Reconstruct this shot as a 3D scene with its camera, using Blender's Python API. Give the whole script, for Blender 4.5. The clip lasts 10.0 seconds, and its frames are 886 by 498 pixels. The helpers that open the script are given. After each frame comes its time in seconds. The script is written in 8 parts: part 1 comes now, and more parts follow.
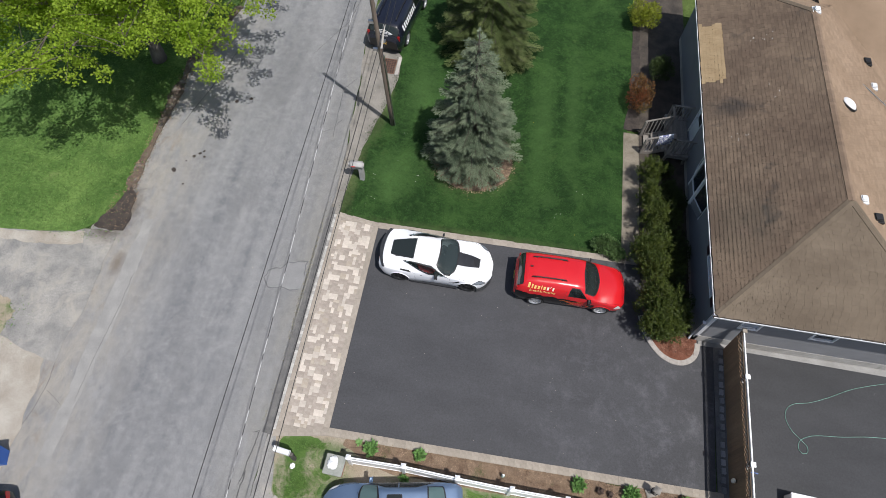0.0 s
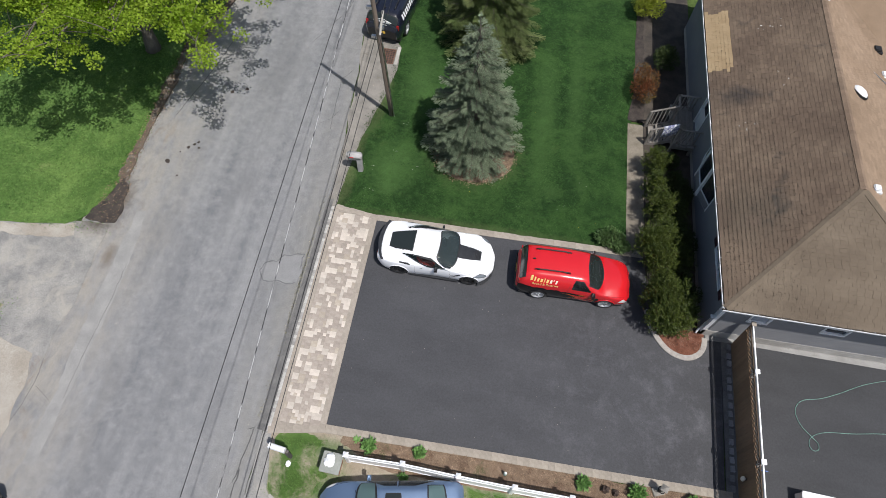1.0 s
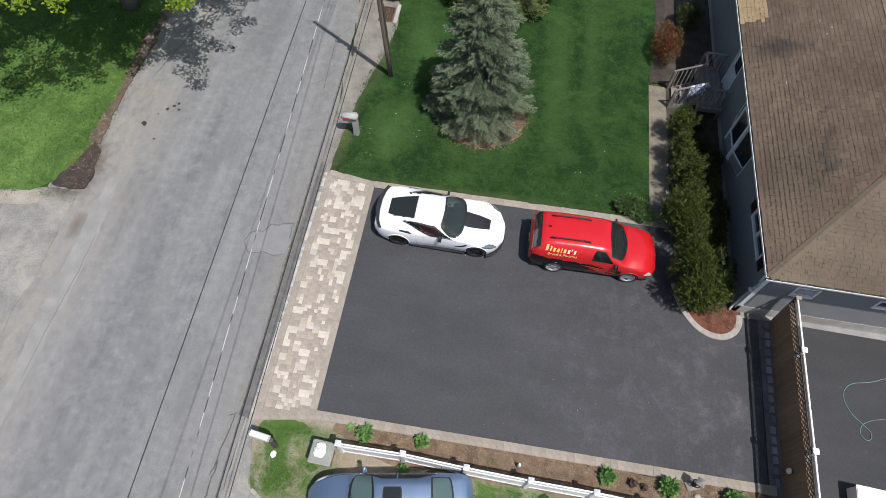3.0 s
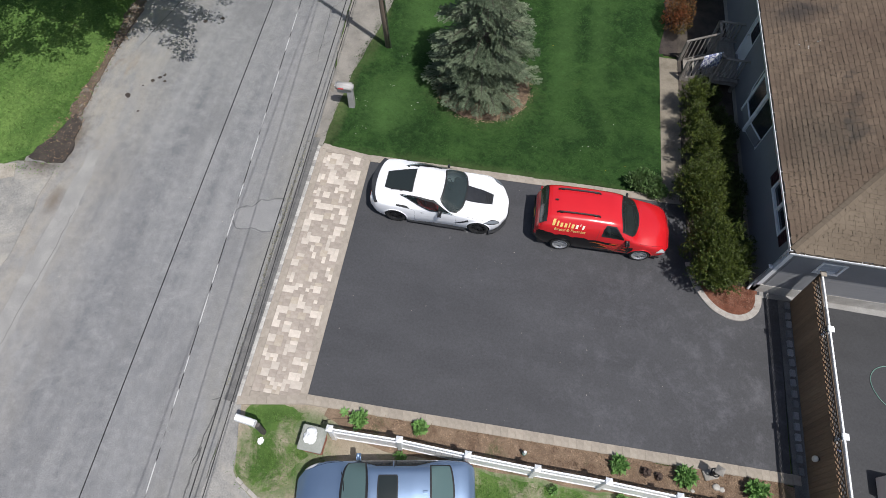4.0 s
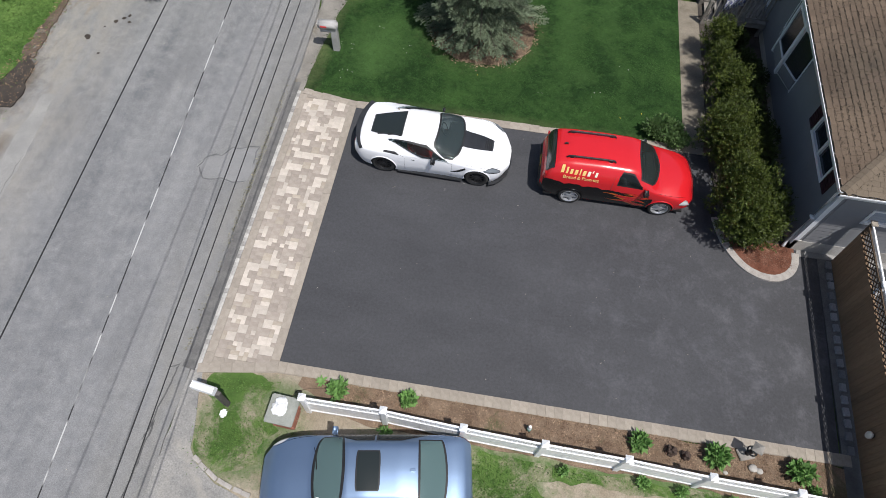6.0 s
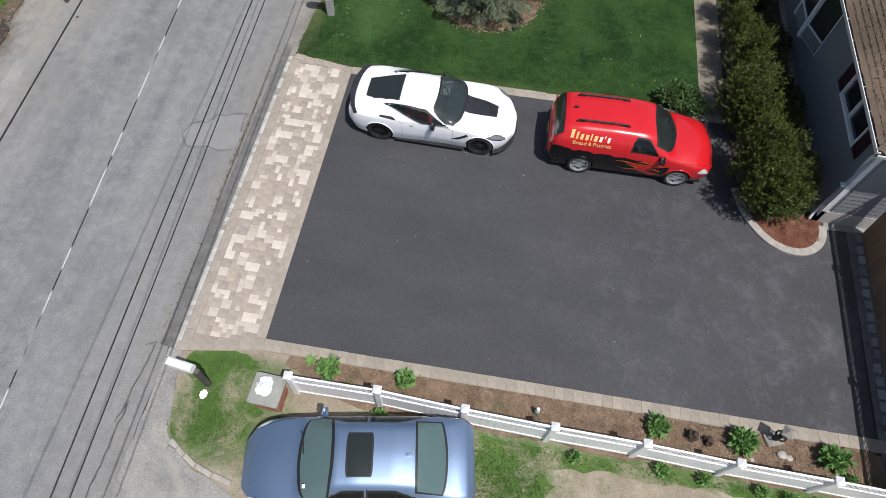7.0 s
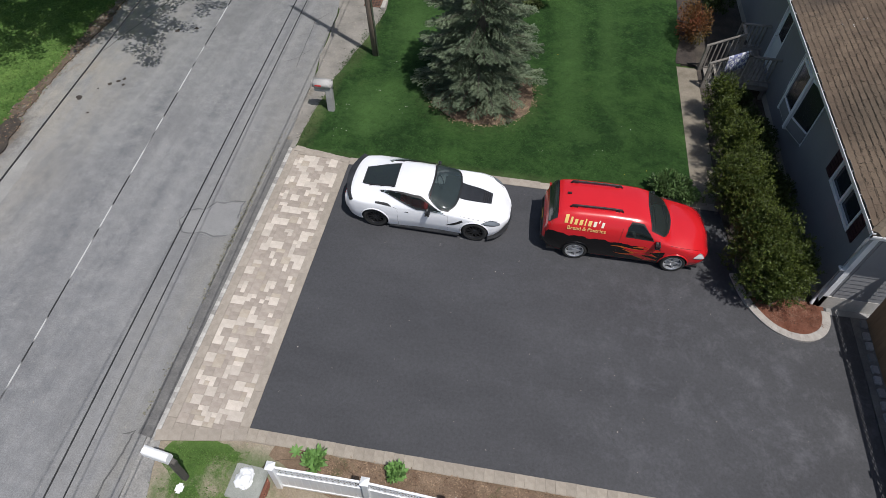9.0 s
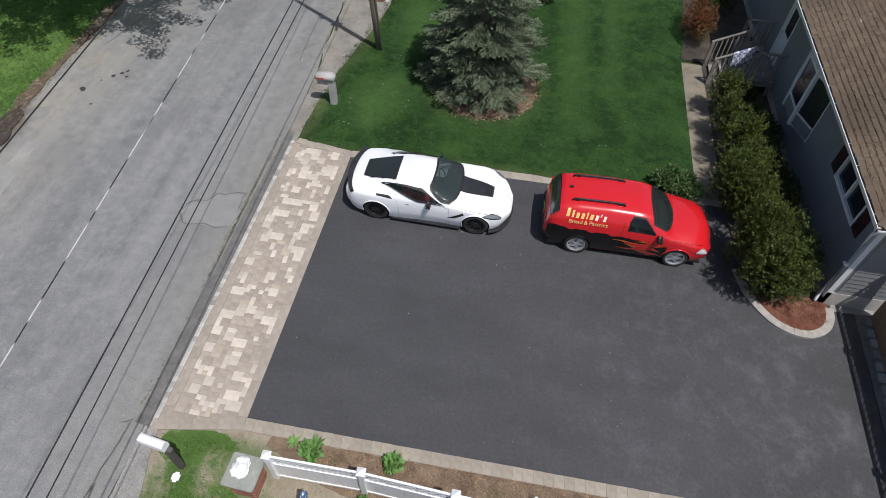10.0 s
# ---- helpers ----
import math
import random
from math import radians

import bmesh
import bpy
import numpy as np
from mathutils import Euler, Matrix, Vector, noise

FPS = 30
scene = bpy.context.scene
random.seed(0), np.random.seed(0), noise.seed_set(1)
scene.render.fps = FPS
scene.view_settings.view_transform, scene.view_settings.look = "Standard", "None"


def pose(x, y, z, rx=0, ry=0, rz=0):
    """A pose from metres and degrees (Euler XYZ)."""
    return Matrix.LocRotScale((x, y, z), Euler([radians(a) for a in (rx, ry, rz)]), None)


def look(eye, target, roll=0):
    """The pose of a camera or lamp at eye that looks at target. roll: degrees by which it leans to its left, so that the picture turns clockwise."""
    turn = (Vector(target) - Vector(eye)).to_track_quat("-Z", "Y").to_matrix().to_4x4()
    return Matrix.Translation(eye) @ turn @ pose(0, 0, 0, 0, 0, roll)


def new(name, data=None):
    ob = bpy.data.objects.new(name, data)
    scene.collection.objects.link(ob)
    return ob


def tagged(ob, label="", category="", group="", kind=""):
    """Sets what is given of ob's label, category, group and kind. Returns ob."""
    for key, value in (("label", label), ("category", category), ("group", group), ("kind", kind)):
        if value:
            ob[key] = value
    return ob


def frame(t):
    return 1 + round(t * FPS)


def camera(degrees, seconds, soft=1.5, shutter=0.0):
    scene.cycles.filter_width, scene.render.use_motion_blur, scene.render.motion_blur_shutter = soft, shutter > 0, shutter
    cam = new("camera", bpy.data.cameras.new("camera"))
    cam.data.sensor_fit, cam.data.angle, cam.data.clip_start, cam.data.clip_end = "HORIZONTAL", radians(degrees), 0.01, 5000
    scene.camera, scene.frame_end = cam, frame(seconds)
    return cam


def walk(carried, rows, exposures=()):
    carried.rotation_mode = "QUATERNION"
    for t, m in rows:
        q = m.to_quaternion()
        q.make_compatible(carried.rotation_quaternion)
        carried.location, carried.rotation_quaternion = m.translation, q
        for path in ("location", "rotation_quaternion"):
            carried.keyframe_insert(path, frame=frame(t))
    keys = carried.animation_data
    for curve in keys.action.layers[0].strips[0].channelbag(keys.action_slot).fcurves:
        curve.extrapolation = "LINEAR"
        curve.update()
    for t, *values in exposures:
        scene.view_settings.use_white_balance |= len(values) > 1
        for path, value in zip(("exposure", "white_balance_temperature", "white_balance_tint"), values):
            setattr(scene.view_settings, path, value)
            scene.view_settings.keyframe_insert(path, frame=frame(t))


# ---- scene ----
cam = camera(71.5, 10.0, soft=0.85)
METRES, EYE, TILT, LEAN, TURN = 10.25, 22.33, -61.3, -2.0, 9.0
ROWS = [
    (0.0, 0.0, 0.0, 0.0, 0.0, 0.0, -0.0),
    (0.5, -0.0006, 0.0202, -0.0138, -0.0, 0.01, -0.0),
    (1.0, -0.0017, 0.0615, -0.0302, -0.02, 0.03, 0.02),
    (1.5, -0.0037, 0.1148, -0.0487, -0.01, 0.05, 0.03),
    (2.0, -0.0087, 0.1783, -0.0759, -0.02, 0.05, 0.02),
    (2.5, -0.0159, 0.2355, -0.1057, -0.04, 0.07, 0.02),
    (4.0, -0.0168, 0.4159, -0.2137, -0.0, -0.0, -0.0),
    (4.5, -0.0083, 0.4728, -0.2491, 0.01, 0.04, -0.02),
    (5.0, -0.0035, 0.5306, -0.2836, 0.03, 0.08, -0.03),
    (5.5, 0.0011, 0.5848, -0.3152, 0.07, 0.1, -0.05),
    (7.0, 0.0068, 0.7609, -0.4234, 0.25, 0.24, -0.14),
    (7.5, 0.0077, 0.8012, -0.4484, 0.3, 0.12, -0.14),
    (8.0, 0.0105, 0.8076, -0.4531, 0.36, 1.07, -0.2),
    (8.2, 0.0130, 0.8050, -0.4535, 0.39, 2.8, -0.19),
    (8.35, 0.0150, 0.8025, -0.4538, 0.42, 4.0, -0.19),
    (8.5, 0.0172, 0.7998, -0.4543, 0.44, 5.3, -0.18),
    (8.7, 0.0200, 0.7950, -0.4585, 0.43, 7.38, -0.17),
    (8.85, 0.0224, 0.7908, -0.4620, 0.43, 8.9, -0.17),
    (9.0, 0.0246, 0.787, -0.4651, 0.42, 9.77, -0.16),
    (9.5, 0.0315, 0.7765, -0.4705, 0.4, 9.88, -0.17),
    (10.0, 0.0356, 0.7983, -0.4853, 0.79, 9.9, -0.75),
]
walk(cam, [(t, pose(0, 0, EYE, TILT, LEAN, TURN) @ pose(METRES * x, METRES * y, METRES * z, 90 + pitch, roll, yaw)) for t, x, y, z, yaw, pitch, roll in ROWS],
     exposures=[(0.0, 0.0), (7.7, 0.0), (8.9, -0.16), (10.0, -0.14)])

# ---- light ----
SUN_UP = radians(66)
SUN_TO = Vector((0.74 * math.cos(SUN_UP), -0.67 * math.cos(SUN_UP), math.sin(SUN_UP))).normalized()
world = bpy.data.worlds.new("sky")
scene.world = world
world.use_nodes = True
sky = world.node_tree.nodes.new("ShaderNodeTexSky")
sky.sky_type = "NISHITA"
sky.sun_disc = False
sky.sun_elevation = SUN_UP
sky.sun_rotation = math.atan2(SUN_TO.x, SUN_TO.y)
sky.dust_density = 2.0
world.node_tree.links.new(sky.outputs[0], world.node_tree.nodes["Background"].inputs[0])
world.node_tree.nodes["Background"].inputs[1].default_value = 0.092
sun = new("sun", bpy.data.lights.new("sun", "SUN"))
sun.data.energy, sun.data.angle, sun.data.color = 4.1, radians(0.55), (1.0, 0.97, 0.94)
sun.matrix_world = look(SUN_TO * 60, (0, 0, 0))


# ---- materials ----
def ramp_mix(nt, fac, a, b):
    m = nt.nodes.new("ShaderNodeMix")
    m.data_type = "RGBA"
    nt.links.new(fac, m.inputs["Factor"])
    for sock, c in ((m.inputs["A"], a), (m.inputs["B"], b)):
        if isinstance(c, (tuple, list)):
            sock.default_value = (*c[:3], 1)
        else:
            nt.links.new(c, sock)
    return m.outputs["Result"]


def band(nt, value, lo, hi):
    r = nt.nodes.new("ShaderNodeMapRange")
    nt.links.new(value, r.inputs["Value"])
    r.inputs["From Min"].default_value, r.inputs["From Max"].default_value = lo, hi
    return r.outputs[0]


def noise_of(nt, coord, scale, detail=5, rough=0.6, stretch=None, distort=0.0):
    if stretch:
        mp = nt.nodes.new("ShaderNodeMapping")
        mp.inputs["Scale"].default_value = stretch
        nt.links.new(coord, mp.inputs[0])
        coord = mp.outputs[0]
    n = nt.nodes.new("ShaderNodeTexNoise")
    n.inputs["Scale"].default_value, n.inputs["Detail"].default_value, n.inputs["Roughness"].default_value = scale, detail, rough
    n.inputs["Distortion"].default_value = distort
    nt.links.new(coord, n.inputs["Vector"])
    return n.outputs["Fac"]


def start(name):
    m = bpy.data.materials.new(name)
    m.use_nodes = True
    nt = m.node_tree
    b = nt.nodes["Principled BSDF"]
    tc = nt.nodes.new("ShaderNodeTexCoord").outputs["Object"]
    return m, nt, b, tc


def bumped(nt, b, height, strength, dist):
    k = nt.nodes.new("ShaderNodeBump")
    k.inputs["Strength"].default_value, k.inputs["Distance"].default_value = strength, dist
    nt.links.new(height, k.inputs["Height"])
    nt.links.new(k.outputs[0], b.inputs["Normal"])


def surf(name, c1, c2, scale=2.0, fine=60.0, rough=0.8, bump=0.3, dist=0.01, metal=0.0, vary=None, vary_amount=0.35,
         lo=0.35, hi=0.65, fine_amount=0.35, stretch=None, stain=None, stain_scale=0.7, stain_lo=0.58, stain_hi=0.7, coat=0.0):
    """Two colours mixed by broad noise, grain over it, stains of a third colour, and a shift from piece to piece."""
    m, nt, b, tc = start(name)
    broad = band(nt, noise_of(nt, tc, scale, 6, 0.6, stretch), lo, hi)
    col = ramp_mix(nt, broad, c1, c2)
    grain = noise_of(nt, tc, fine, 3, 0.7, stretch)
    g = nt.nodes.new("ShaderNodeMix")
    g.data_type, g.blend_type = "RGBA", "OVERLAY"
    g.inputs["Factor"].default_value = fine_amount
    nt.links.new(col, g.inputs["A"])
    nt.links.new(grain, g.inputs["B"])
    col = g.outputs["Result"]
    if stain:
        col = ramp_mix(nt, band(nt, noise_of(nt, tc, stain_scale, 7, 0.65, None, 0.6), stain_lo, stain_hi), col, stain)
    if vary:
        if vary == "piece":
            rnd = nt.nodes.new("ShaderNodeObjectInfo").outputs["Random"]
        else:
            rnd = nt.nodes.new("ShaderNodeNewGeometry").outputs["Random Per Island"]
        h = nt.nodes.new("ShaderNodeHueSaturation")
        nt.links.new(col, h.inputs["Color"])
        r = nt.nodes.new("ShaderNodeMapRange")
        r.inputs["To Min"].default_value, r.inputs["To Max"].default_value = 1 - vary_amount, 1 + vary_amount
        nt.links.new(rnd, r.inputs["Value"])
        nt.links.new(r.outputs[0], h.inputs["Value"])
        col = h.outputs[0]
    nt.links.new(col, b.inputs["Base Color"])
    b.inputs["Roughness"].default_value, b.inputs["Metallic"].default_value = rough, metal
    b.inputs["Coat Weight"].default_value = coat
    b.inputs["Coat Roughness"].default_value = 0.05
    if bump:
        bumped(nt, b, grain, bump, dist)
    return m


def glass(name, tint=(0.02, 0.03, 0.03), rough=0.03):
    m, nt, b, tc = start(name)
    b.inputs["Base Color"].default_value = (*tint, 1)
    b.inputs["Roughness"].default_value = rough
    b.inputs["IOR"].default_value = 1.5
    b.inputs["Coat Weight"].default_value = 0.3
    nt.links.new(band(nt, noise_of(nt, tc, 1.5, 3), -2.0, 12.0), b.inputs["Roughness"])
    return m


def see_through(name, tint, clear):
    """Tinted pane: part of the light goes straight through, the rest mirrors as on glass."""
    m, nt, b, tc = start(name)
    b.inputs["Base Color"].default_value = (*tint, 1)
    b.inputs["Roughness"].default_value = 0.03
    t = nt.nodes.new("ShaderNodeBsdfTransparent")
    t.inputs[0].default_value = (0.75, 0.85, 0.85, 1)
    mix = nt.nodes.new("ShaderNodeMixShader")
    mix.inputs[0].default_value = clear
    nt.links.new(b.outputs[0], mix.inputs[1])
    nt.links.new(t.outputs[0], mix.inputs[2])
    nt.links.new(mix.outputs[0], nt.nodes["Material Output"].inputs["Surface"])
    return m


def spot(mat, centre, radii, colour, scale=2.0, amount=0.85, rim=1.5, core=0.7):
    """A soft uneven stain of its own shape at one place of a surface."""
    nt = mat.node_tree
    b = nt.nodes["Principled BSDF"]
    was = b.inputs["Base Color"].links[0].from_socket
    tc = nt.nodes.new("ShaderNodeTexCoord").outputs["Object"]
    mp = nt.nodes.new("ShaderNodeMapping")
    mp.vector_type = "TEXTURE"
    mp.inputs["Location"].default_value = centre
    mp.inputs["Scale"].default_value = radii
    nt.links.new(tc, mp.inputs[0])
    ln = nt.nodes.new("ShaderNodeVectorMath")
    ln.operation = "LENGTH"
    nt.links.new(mp.outputs[0], ln.inputs[0])
    add = nt.nodes.new("ShaderNodeMath")
    add.operation = "MULTIPLY_ADD"
    add.inputs[1].default_value = 1.1
    nt.links.new(noise_of(nt, tc, scale, 6, 0.7), add.inputs[0])
    nt.links.new(ln.outputs["Value"], add.inputs[2])
    k = nt.nodes.new("ShaderNodeMath")
    k.operation = "MULTIPLY"
    k.inputs[1].default_value = amount
    nt.links.new(band(nt, add.outputs[0], rim, core), k.inputs[0])
    nt.links.new(ramp_mix(nt, k.outputs[0], was, colour), b.inputs["Base Color"])


# ---- geometry helpers ----
def mesh_of(name, bm, mats, smooth=False):
    me = bpy.data.meshes.new(name)
    bm.normal_update()
    bm.to_mesh(me)
    bm.free()
    for m in (mats if isinstance(mats, (list, tuple)) else [mats]):
        me.materials.append(m)
    if smooth:
        me.shade_smooth()
    return me


def raw_mesh(name, verts, faces, mat, smooth=False):
    me = bpy.data.meshes.new(name)
    me.from_pydata([tuple(v) for v in verts], [], [tuple(int(i) for i in f) for f in faces])
    me.materials.append(mat)
    if smooth:
        me.shade_smooth()
    me.update()
    return me


def part(name, bm, mat, parent, label="", smooth=False):
    ob = new(name, bm if isinstance(bm, bpy.types.Mesh) else mesh_of(name, bm, mat, smooth))
    ob.parent = parent
    if label:
        tagged(ob, label)
    return ob


def thing(name, label, category, m=None, group="", kind=""):
    ob = new(name)
    ob.empty_display_size = 0.2
    if m is not None:
        ob.matrix_world = m
    return tagged(ob, label, category, group, kind)


def solid(name, bm, mat, label, category="", kind="", group="", smooth=False, m=None):
    ob = new(name, bm if isinstance(bm, bpy.types.Mesh) else mesh_of(name, bm, mat, smooth))
    if m is not None:
        ob.matrix_world = m
    return tagged(ob, label, category, group, kind)


def box(bm, x0, y0, z0, x1, y1, z1, bevel=0.0, m=None):
    r = bmesh.ops.create_cube(bm, size=1.0)
    vs = r["verts"]
    for v in vs:
        v.co = Vector((x0 + (v.co.x + 0.5) * (x1 - x0), y0 + (v.co.y + 0.5) * (y1 - y0), z0 + (v.co.z + 0.5) * (z1 - z0)))
    if bevel:
        es = list({e for v in vs for e in v.link_edges})
        out = bmesh.ops.bevel(bm, geom=es, offset=bevel, segments=2, affect="EDGES", clamp_overlap=True)
        vs = list({v for f in out["faces"] for v in f.verts} | {v for v in vs if v.is_valid})
    if m is not None:
        bmesh.ops.transform(bm, matrix=m, verts=[v for v in vs if v.is_valid])
    return bm


def boxes(*rows, bevel=0.0):
    bm = bmesh.new()
    for r in rows:
        box(bm, *r, bevel=bevel)
    return bm


def cyl(bm, p, q, r0, r1=None, n=16):
    """A capped cylinder or cone from p to q."""
    p, q = Vector(p), Vector(q)
    r1 = r0 if r1 is None else r1
    turn = (q - p).to_track_quat("Z", "Y").to_matrix().to_4x4()
    bmesh.ops.create_cone(bm, cap_ends=True, segments=n, radius1=r0, radius2=r1, depth=(q - p).length,
                          matrix=Matrix.Translation((p + q) / 2) @ turn)
    return bm


def tube(pts, r, n=8, taper=None):
    """A tube along points; r a number or a list."""
    bm = bmesh.new()
    pts = [Vector(p) for p in pts]
    rings = []
    for i, p in enumerate(pts):
        d = (pts[min(i + 1, len(pts) - 1)] - pts[max(i - 1, 0)]).normalized()
        q = d.to_track_quat("Z", "Y")
        rr = r[i] if isinstance(r, (list, tuple)) else r
        rings.append([bm.verts.new(p + q @ Vector((rr * math.cos(2 * math.pi * k / n), rr * math.sin(2 * math.pi * k / n), 0))) for k in range(n)])
    for a, b in zip(rings, rings[1:]):
        for k in range(n):
            bm.faces.new((a[k], a[(k + 1) % n], b[(k + 1) % n], b[k]))
    bm.faces.new(rings[0][::-1])
    bm.faces.new(rings[-1])
    return bm


def slab(pts, z0, z1):
    """A flat prism over a plan outline."""
    bm = bmesh.new()
    area = sum(a[0] * b[1] - b[0] * a[1] for a, b in zip(pts, list(pts[1:]) + [pts[0]]))
    pts = list(pts) if area > 0 else list(pts)[::-1]
    lo = [bm.verts.new((x, y, z0)) for x, y in pts]
    hi = [bm.verts.new((x, y, z1)) for x, y in pts]
    bm.faces.new(hi)
    bm.faces.new(lo[::-1])
    for i in range(len(pts)):
        j = (i + 1) % len(pts)
        bm.faces.new((lo[i], lo[j], hi[j], hi[i]))
    bm.normal_update()
    bmesh.ops.triangulate(bm, faces=[f for f in bm.faces if len(f.verts) > 4])
    return bm


def wavy(pts, step=0.35, amount=0.06, seed=0.0):
    """An outline with more points and an uneven edge."""
    out = []
    for a, b in zip(pts, list(pts[1:]) + [pts[0]]):
        a, b = Vector((*a, 0)), Vector((*b, 0))
        n = max(1, int((b - a).length / step))
        side = Vector((-(b - a).y, (b - a).x, 0)).normalized()
        for i in range(n):
            p = a.lerp(b, i / n)
            p += side * amount * (noise.noise((p.x * 0.9 + seed, p.y * 0.9, seed)) + 0.6 * noise.noise((p.x * 3.1, p.y * 3.1 + seed, 1.0)))
            out.append((p.x, p.y))
    return out


# ---- surfaces of the place ----
def asphalt_road():
    m, nt, b, tc = start("worn_asphalt")
    streak = band(nt, noise_of(nt, tc, 1.1, 6, 0.65, (1.0, 0.06, 1.0)), 0.32, 0.7)
    col = ramp_mix(nt, streak, (0.138, 0.143, 0.153), (0.252, 0.253, 0.257))
    blot = band(nt, noise_of(nt, tc, 2.3, 8, 0.75), 0.42, 0.72)
    col = ramp_mix(nt, blot, col, (0.26, 0.26, 0.262))
    dark = band(nt, noise_of(nt, tc, 0.33, 6, 0.7, (1.3, 0.5, 1)), 0.5, 0.75)
    col = ramp_mix(nt, dark, col, (0.15, 0.152, 0.158))
    # pale worn shoulders towards both edges of the road
    sep = nt.nodes.new("ShaderNodeSeparateXYZ")
    nt.links.new(tc, sep.inputs[0])
    edge = band(nt, sep.outputs[0], -11.2, -14.2)
    dust = nt.nodes.new("ShaderNodeMath")
    dust.operation = "MULTIPLY"
    nt.links.new(edge, dust.inputs[0])
    nt.links.new(band(nt, noise_of(nt, tc, 1.6, 6, 0.7, (1, 0.35, 1)), 0.35, 0.6), dust.inputs[1])
    col = ramp_mix(nt, dust.outputs[0], col, (0.30, 0.28, 0.25))
    sandy = nt.nodes.new("ShaderNodeMath")
    sandy.operation = "MULTIPLY"
    nt.links.new(band(nt, sep.outputs[0], -8.2, -5.6), sandy.inputs[0])
    nt.links.new(band(nt, noise_of(nt, tc, 1.3, 7, 0.75, (1, 0.4, 1)), 0.3, 0.62), sandy.inputs[1])
    col = ramp_mix(nt, sandy.outputs[0], col, (0.232, 0.224, 0.204))
    rusty = nt.nodes.new("ShaderNodeMath")
    rusty.operation = "MULTIPLY"
    nt.links.new(band(nt, sep.outputs[0], -12.6, -14.4), rusty.inputs[0])
    nt.links.new(band(nt, noise_of(nt, tc, 1.1, 7, 0.75, (1.4, 0.6, 1), 0.8), 0.54, 0.74), rusty.inputs[1])
    col = ramp_mix(nt, rusty.outputs[0], col, (0.215, 0.17, 0.13))
    mid = nt.nodes.new("ShaderNodeMix")
    mid.data_type, mid.blend_type = "RGBA", "OVERLAY"
    mid.inputs["Factor"].default_value = 0.2
    nt.links.new(col, mid.inputs["A"])
    nt.links.new(band(nt, noise_of(nt, tc, 4.0, 7, 0.8), 0.2, 0.8), mid.inputs["B"])
    col = mid.outputs["Result"]
    grit = band(nt, noise_of(nt, tc, 30, 6, 0.9), 0.22, 0.78)
    g = nt.nodes.new("ShaderNodeMix")
    g.data_type, g.blend_type = "RGBA", "OVERLAY"
    g.inputs["Factor"].default_value = 0.6
    nt.links.new(col, g.inputs["A"])
    nt.links.new(grit, g.inputs["B"])
    nt.links.new(g.outputs["Result"], b.inputs["Base Color"])
    b.inputs["Roughness"].default_value = 0.9
    bumped(nt, b, noise_of(nt, tc, 90, 3, 0.7), 0.5, 0.008)
    return m


def asphalt_drive(name, scuffed):
    m, nt, b, tc = start(name)
    col = ramp_mix(nt, band(nt, noise_of(nt, tc, 0.45, 6, 0.6, (0.7, 1.6, 1)), 0.35, 0.65), *(((0.0452, 0.0461, 0.0512), (0.0592, 0.0602, 0.0662)) if scuffed else ((0.032, 0.033, 0.036), (0.044, 0.045, 0.049))))
    # pale scuffs, denser towards the house
    sep = nt.nodes.new("ShaderNodeSeparateXYZ")
    nt.links.new(tc, sep.inputs[0])
    scuff = nt.nodes.new("ShaderNodeMath")
    scuff.operation = "MULTIPLY"
    nt.links.new(band(nt, sep.outputs[0], -3.0, 8.0), scuff.inputs[0])
    nt.links.new(band(nt, noise_of(nt, tc, 0.8, 9, 0.75, (0.9, 1.1, 1), 0.3), 0.54, 0.84), scuff.inputs[1])
    if scuffed:
        col = ramp_mix(nt, scuff.outputs[0], col, (0.122, 0.123, 0.140))
        chalk = nt.nodes.new("ShaderNodeMath")
        chalk.operation = "MULTIPLY"
        nt.links.new(band(nt, sep.outputs[0], 0.0, 9.0), chalk.inputs[0])
        nt.links.new(band(nt, noise_of(nt, tc, 1.1, 10, 0.8, (1.2, 0.9, 1), 0.15), 0.50, 0.86), chalk.inputs[1])
        col = ramp_mix(nt, chalk.outputs[0], col, (0.145, 0.145, 0.160))
    speck = band(nt, noise_of(nt, tc, 3.0, 2, 0.5), 0.75, 0.8)
    col = ramp_mix(nt, speck, col, (0.11, 0.11, 0.11))
    g = nt.nodes.new("ShaderNodeMix")
    g.data_type, g.blend_type = "RGBA", "OVERLAY"
    g.inputs["Factor"].default_value = 0.5
    nt.links.new(col, g.inputs["A"])
    nt.links.new(band(nt, noise_of(nt, tc, 14, 8, 0.85), 0.15, 0.85), g.inputs["B"])
    nt.links.new(g.outputs["Result"], b.inputs["Base Color"])
    b.inputs["Roughness"].default_value = 0.75
    bumped(nt, b, noise_of(nt, tc, 120, 3, 0.7), 0.4, 0.005)
    return m


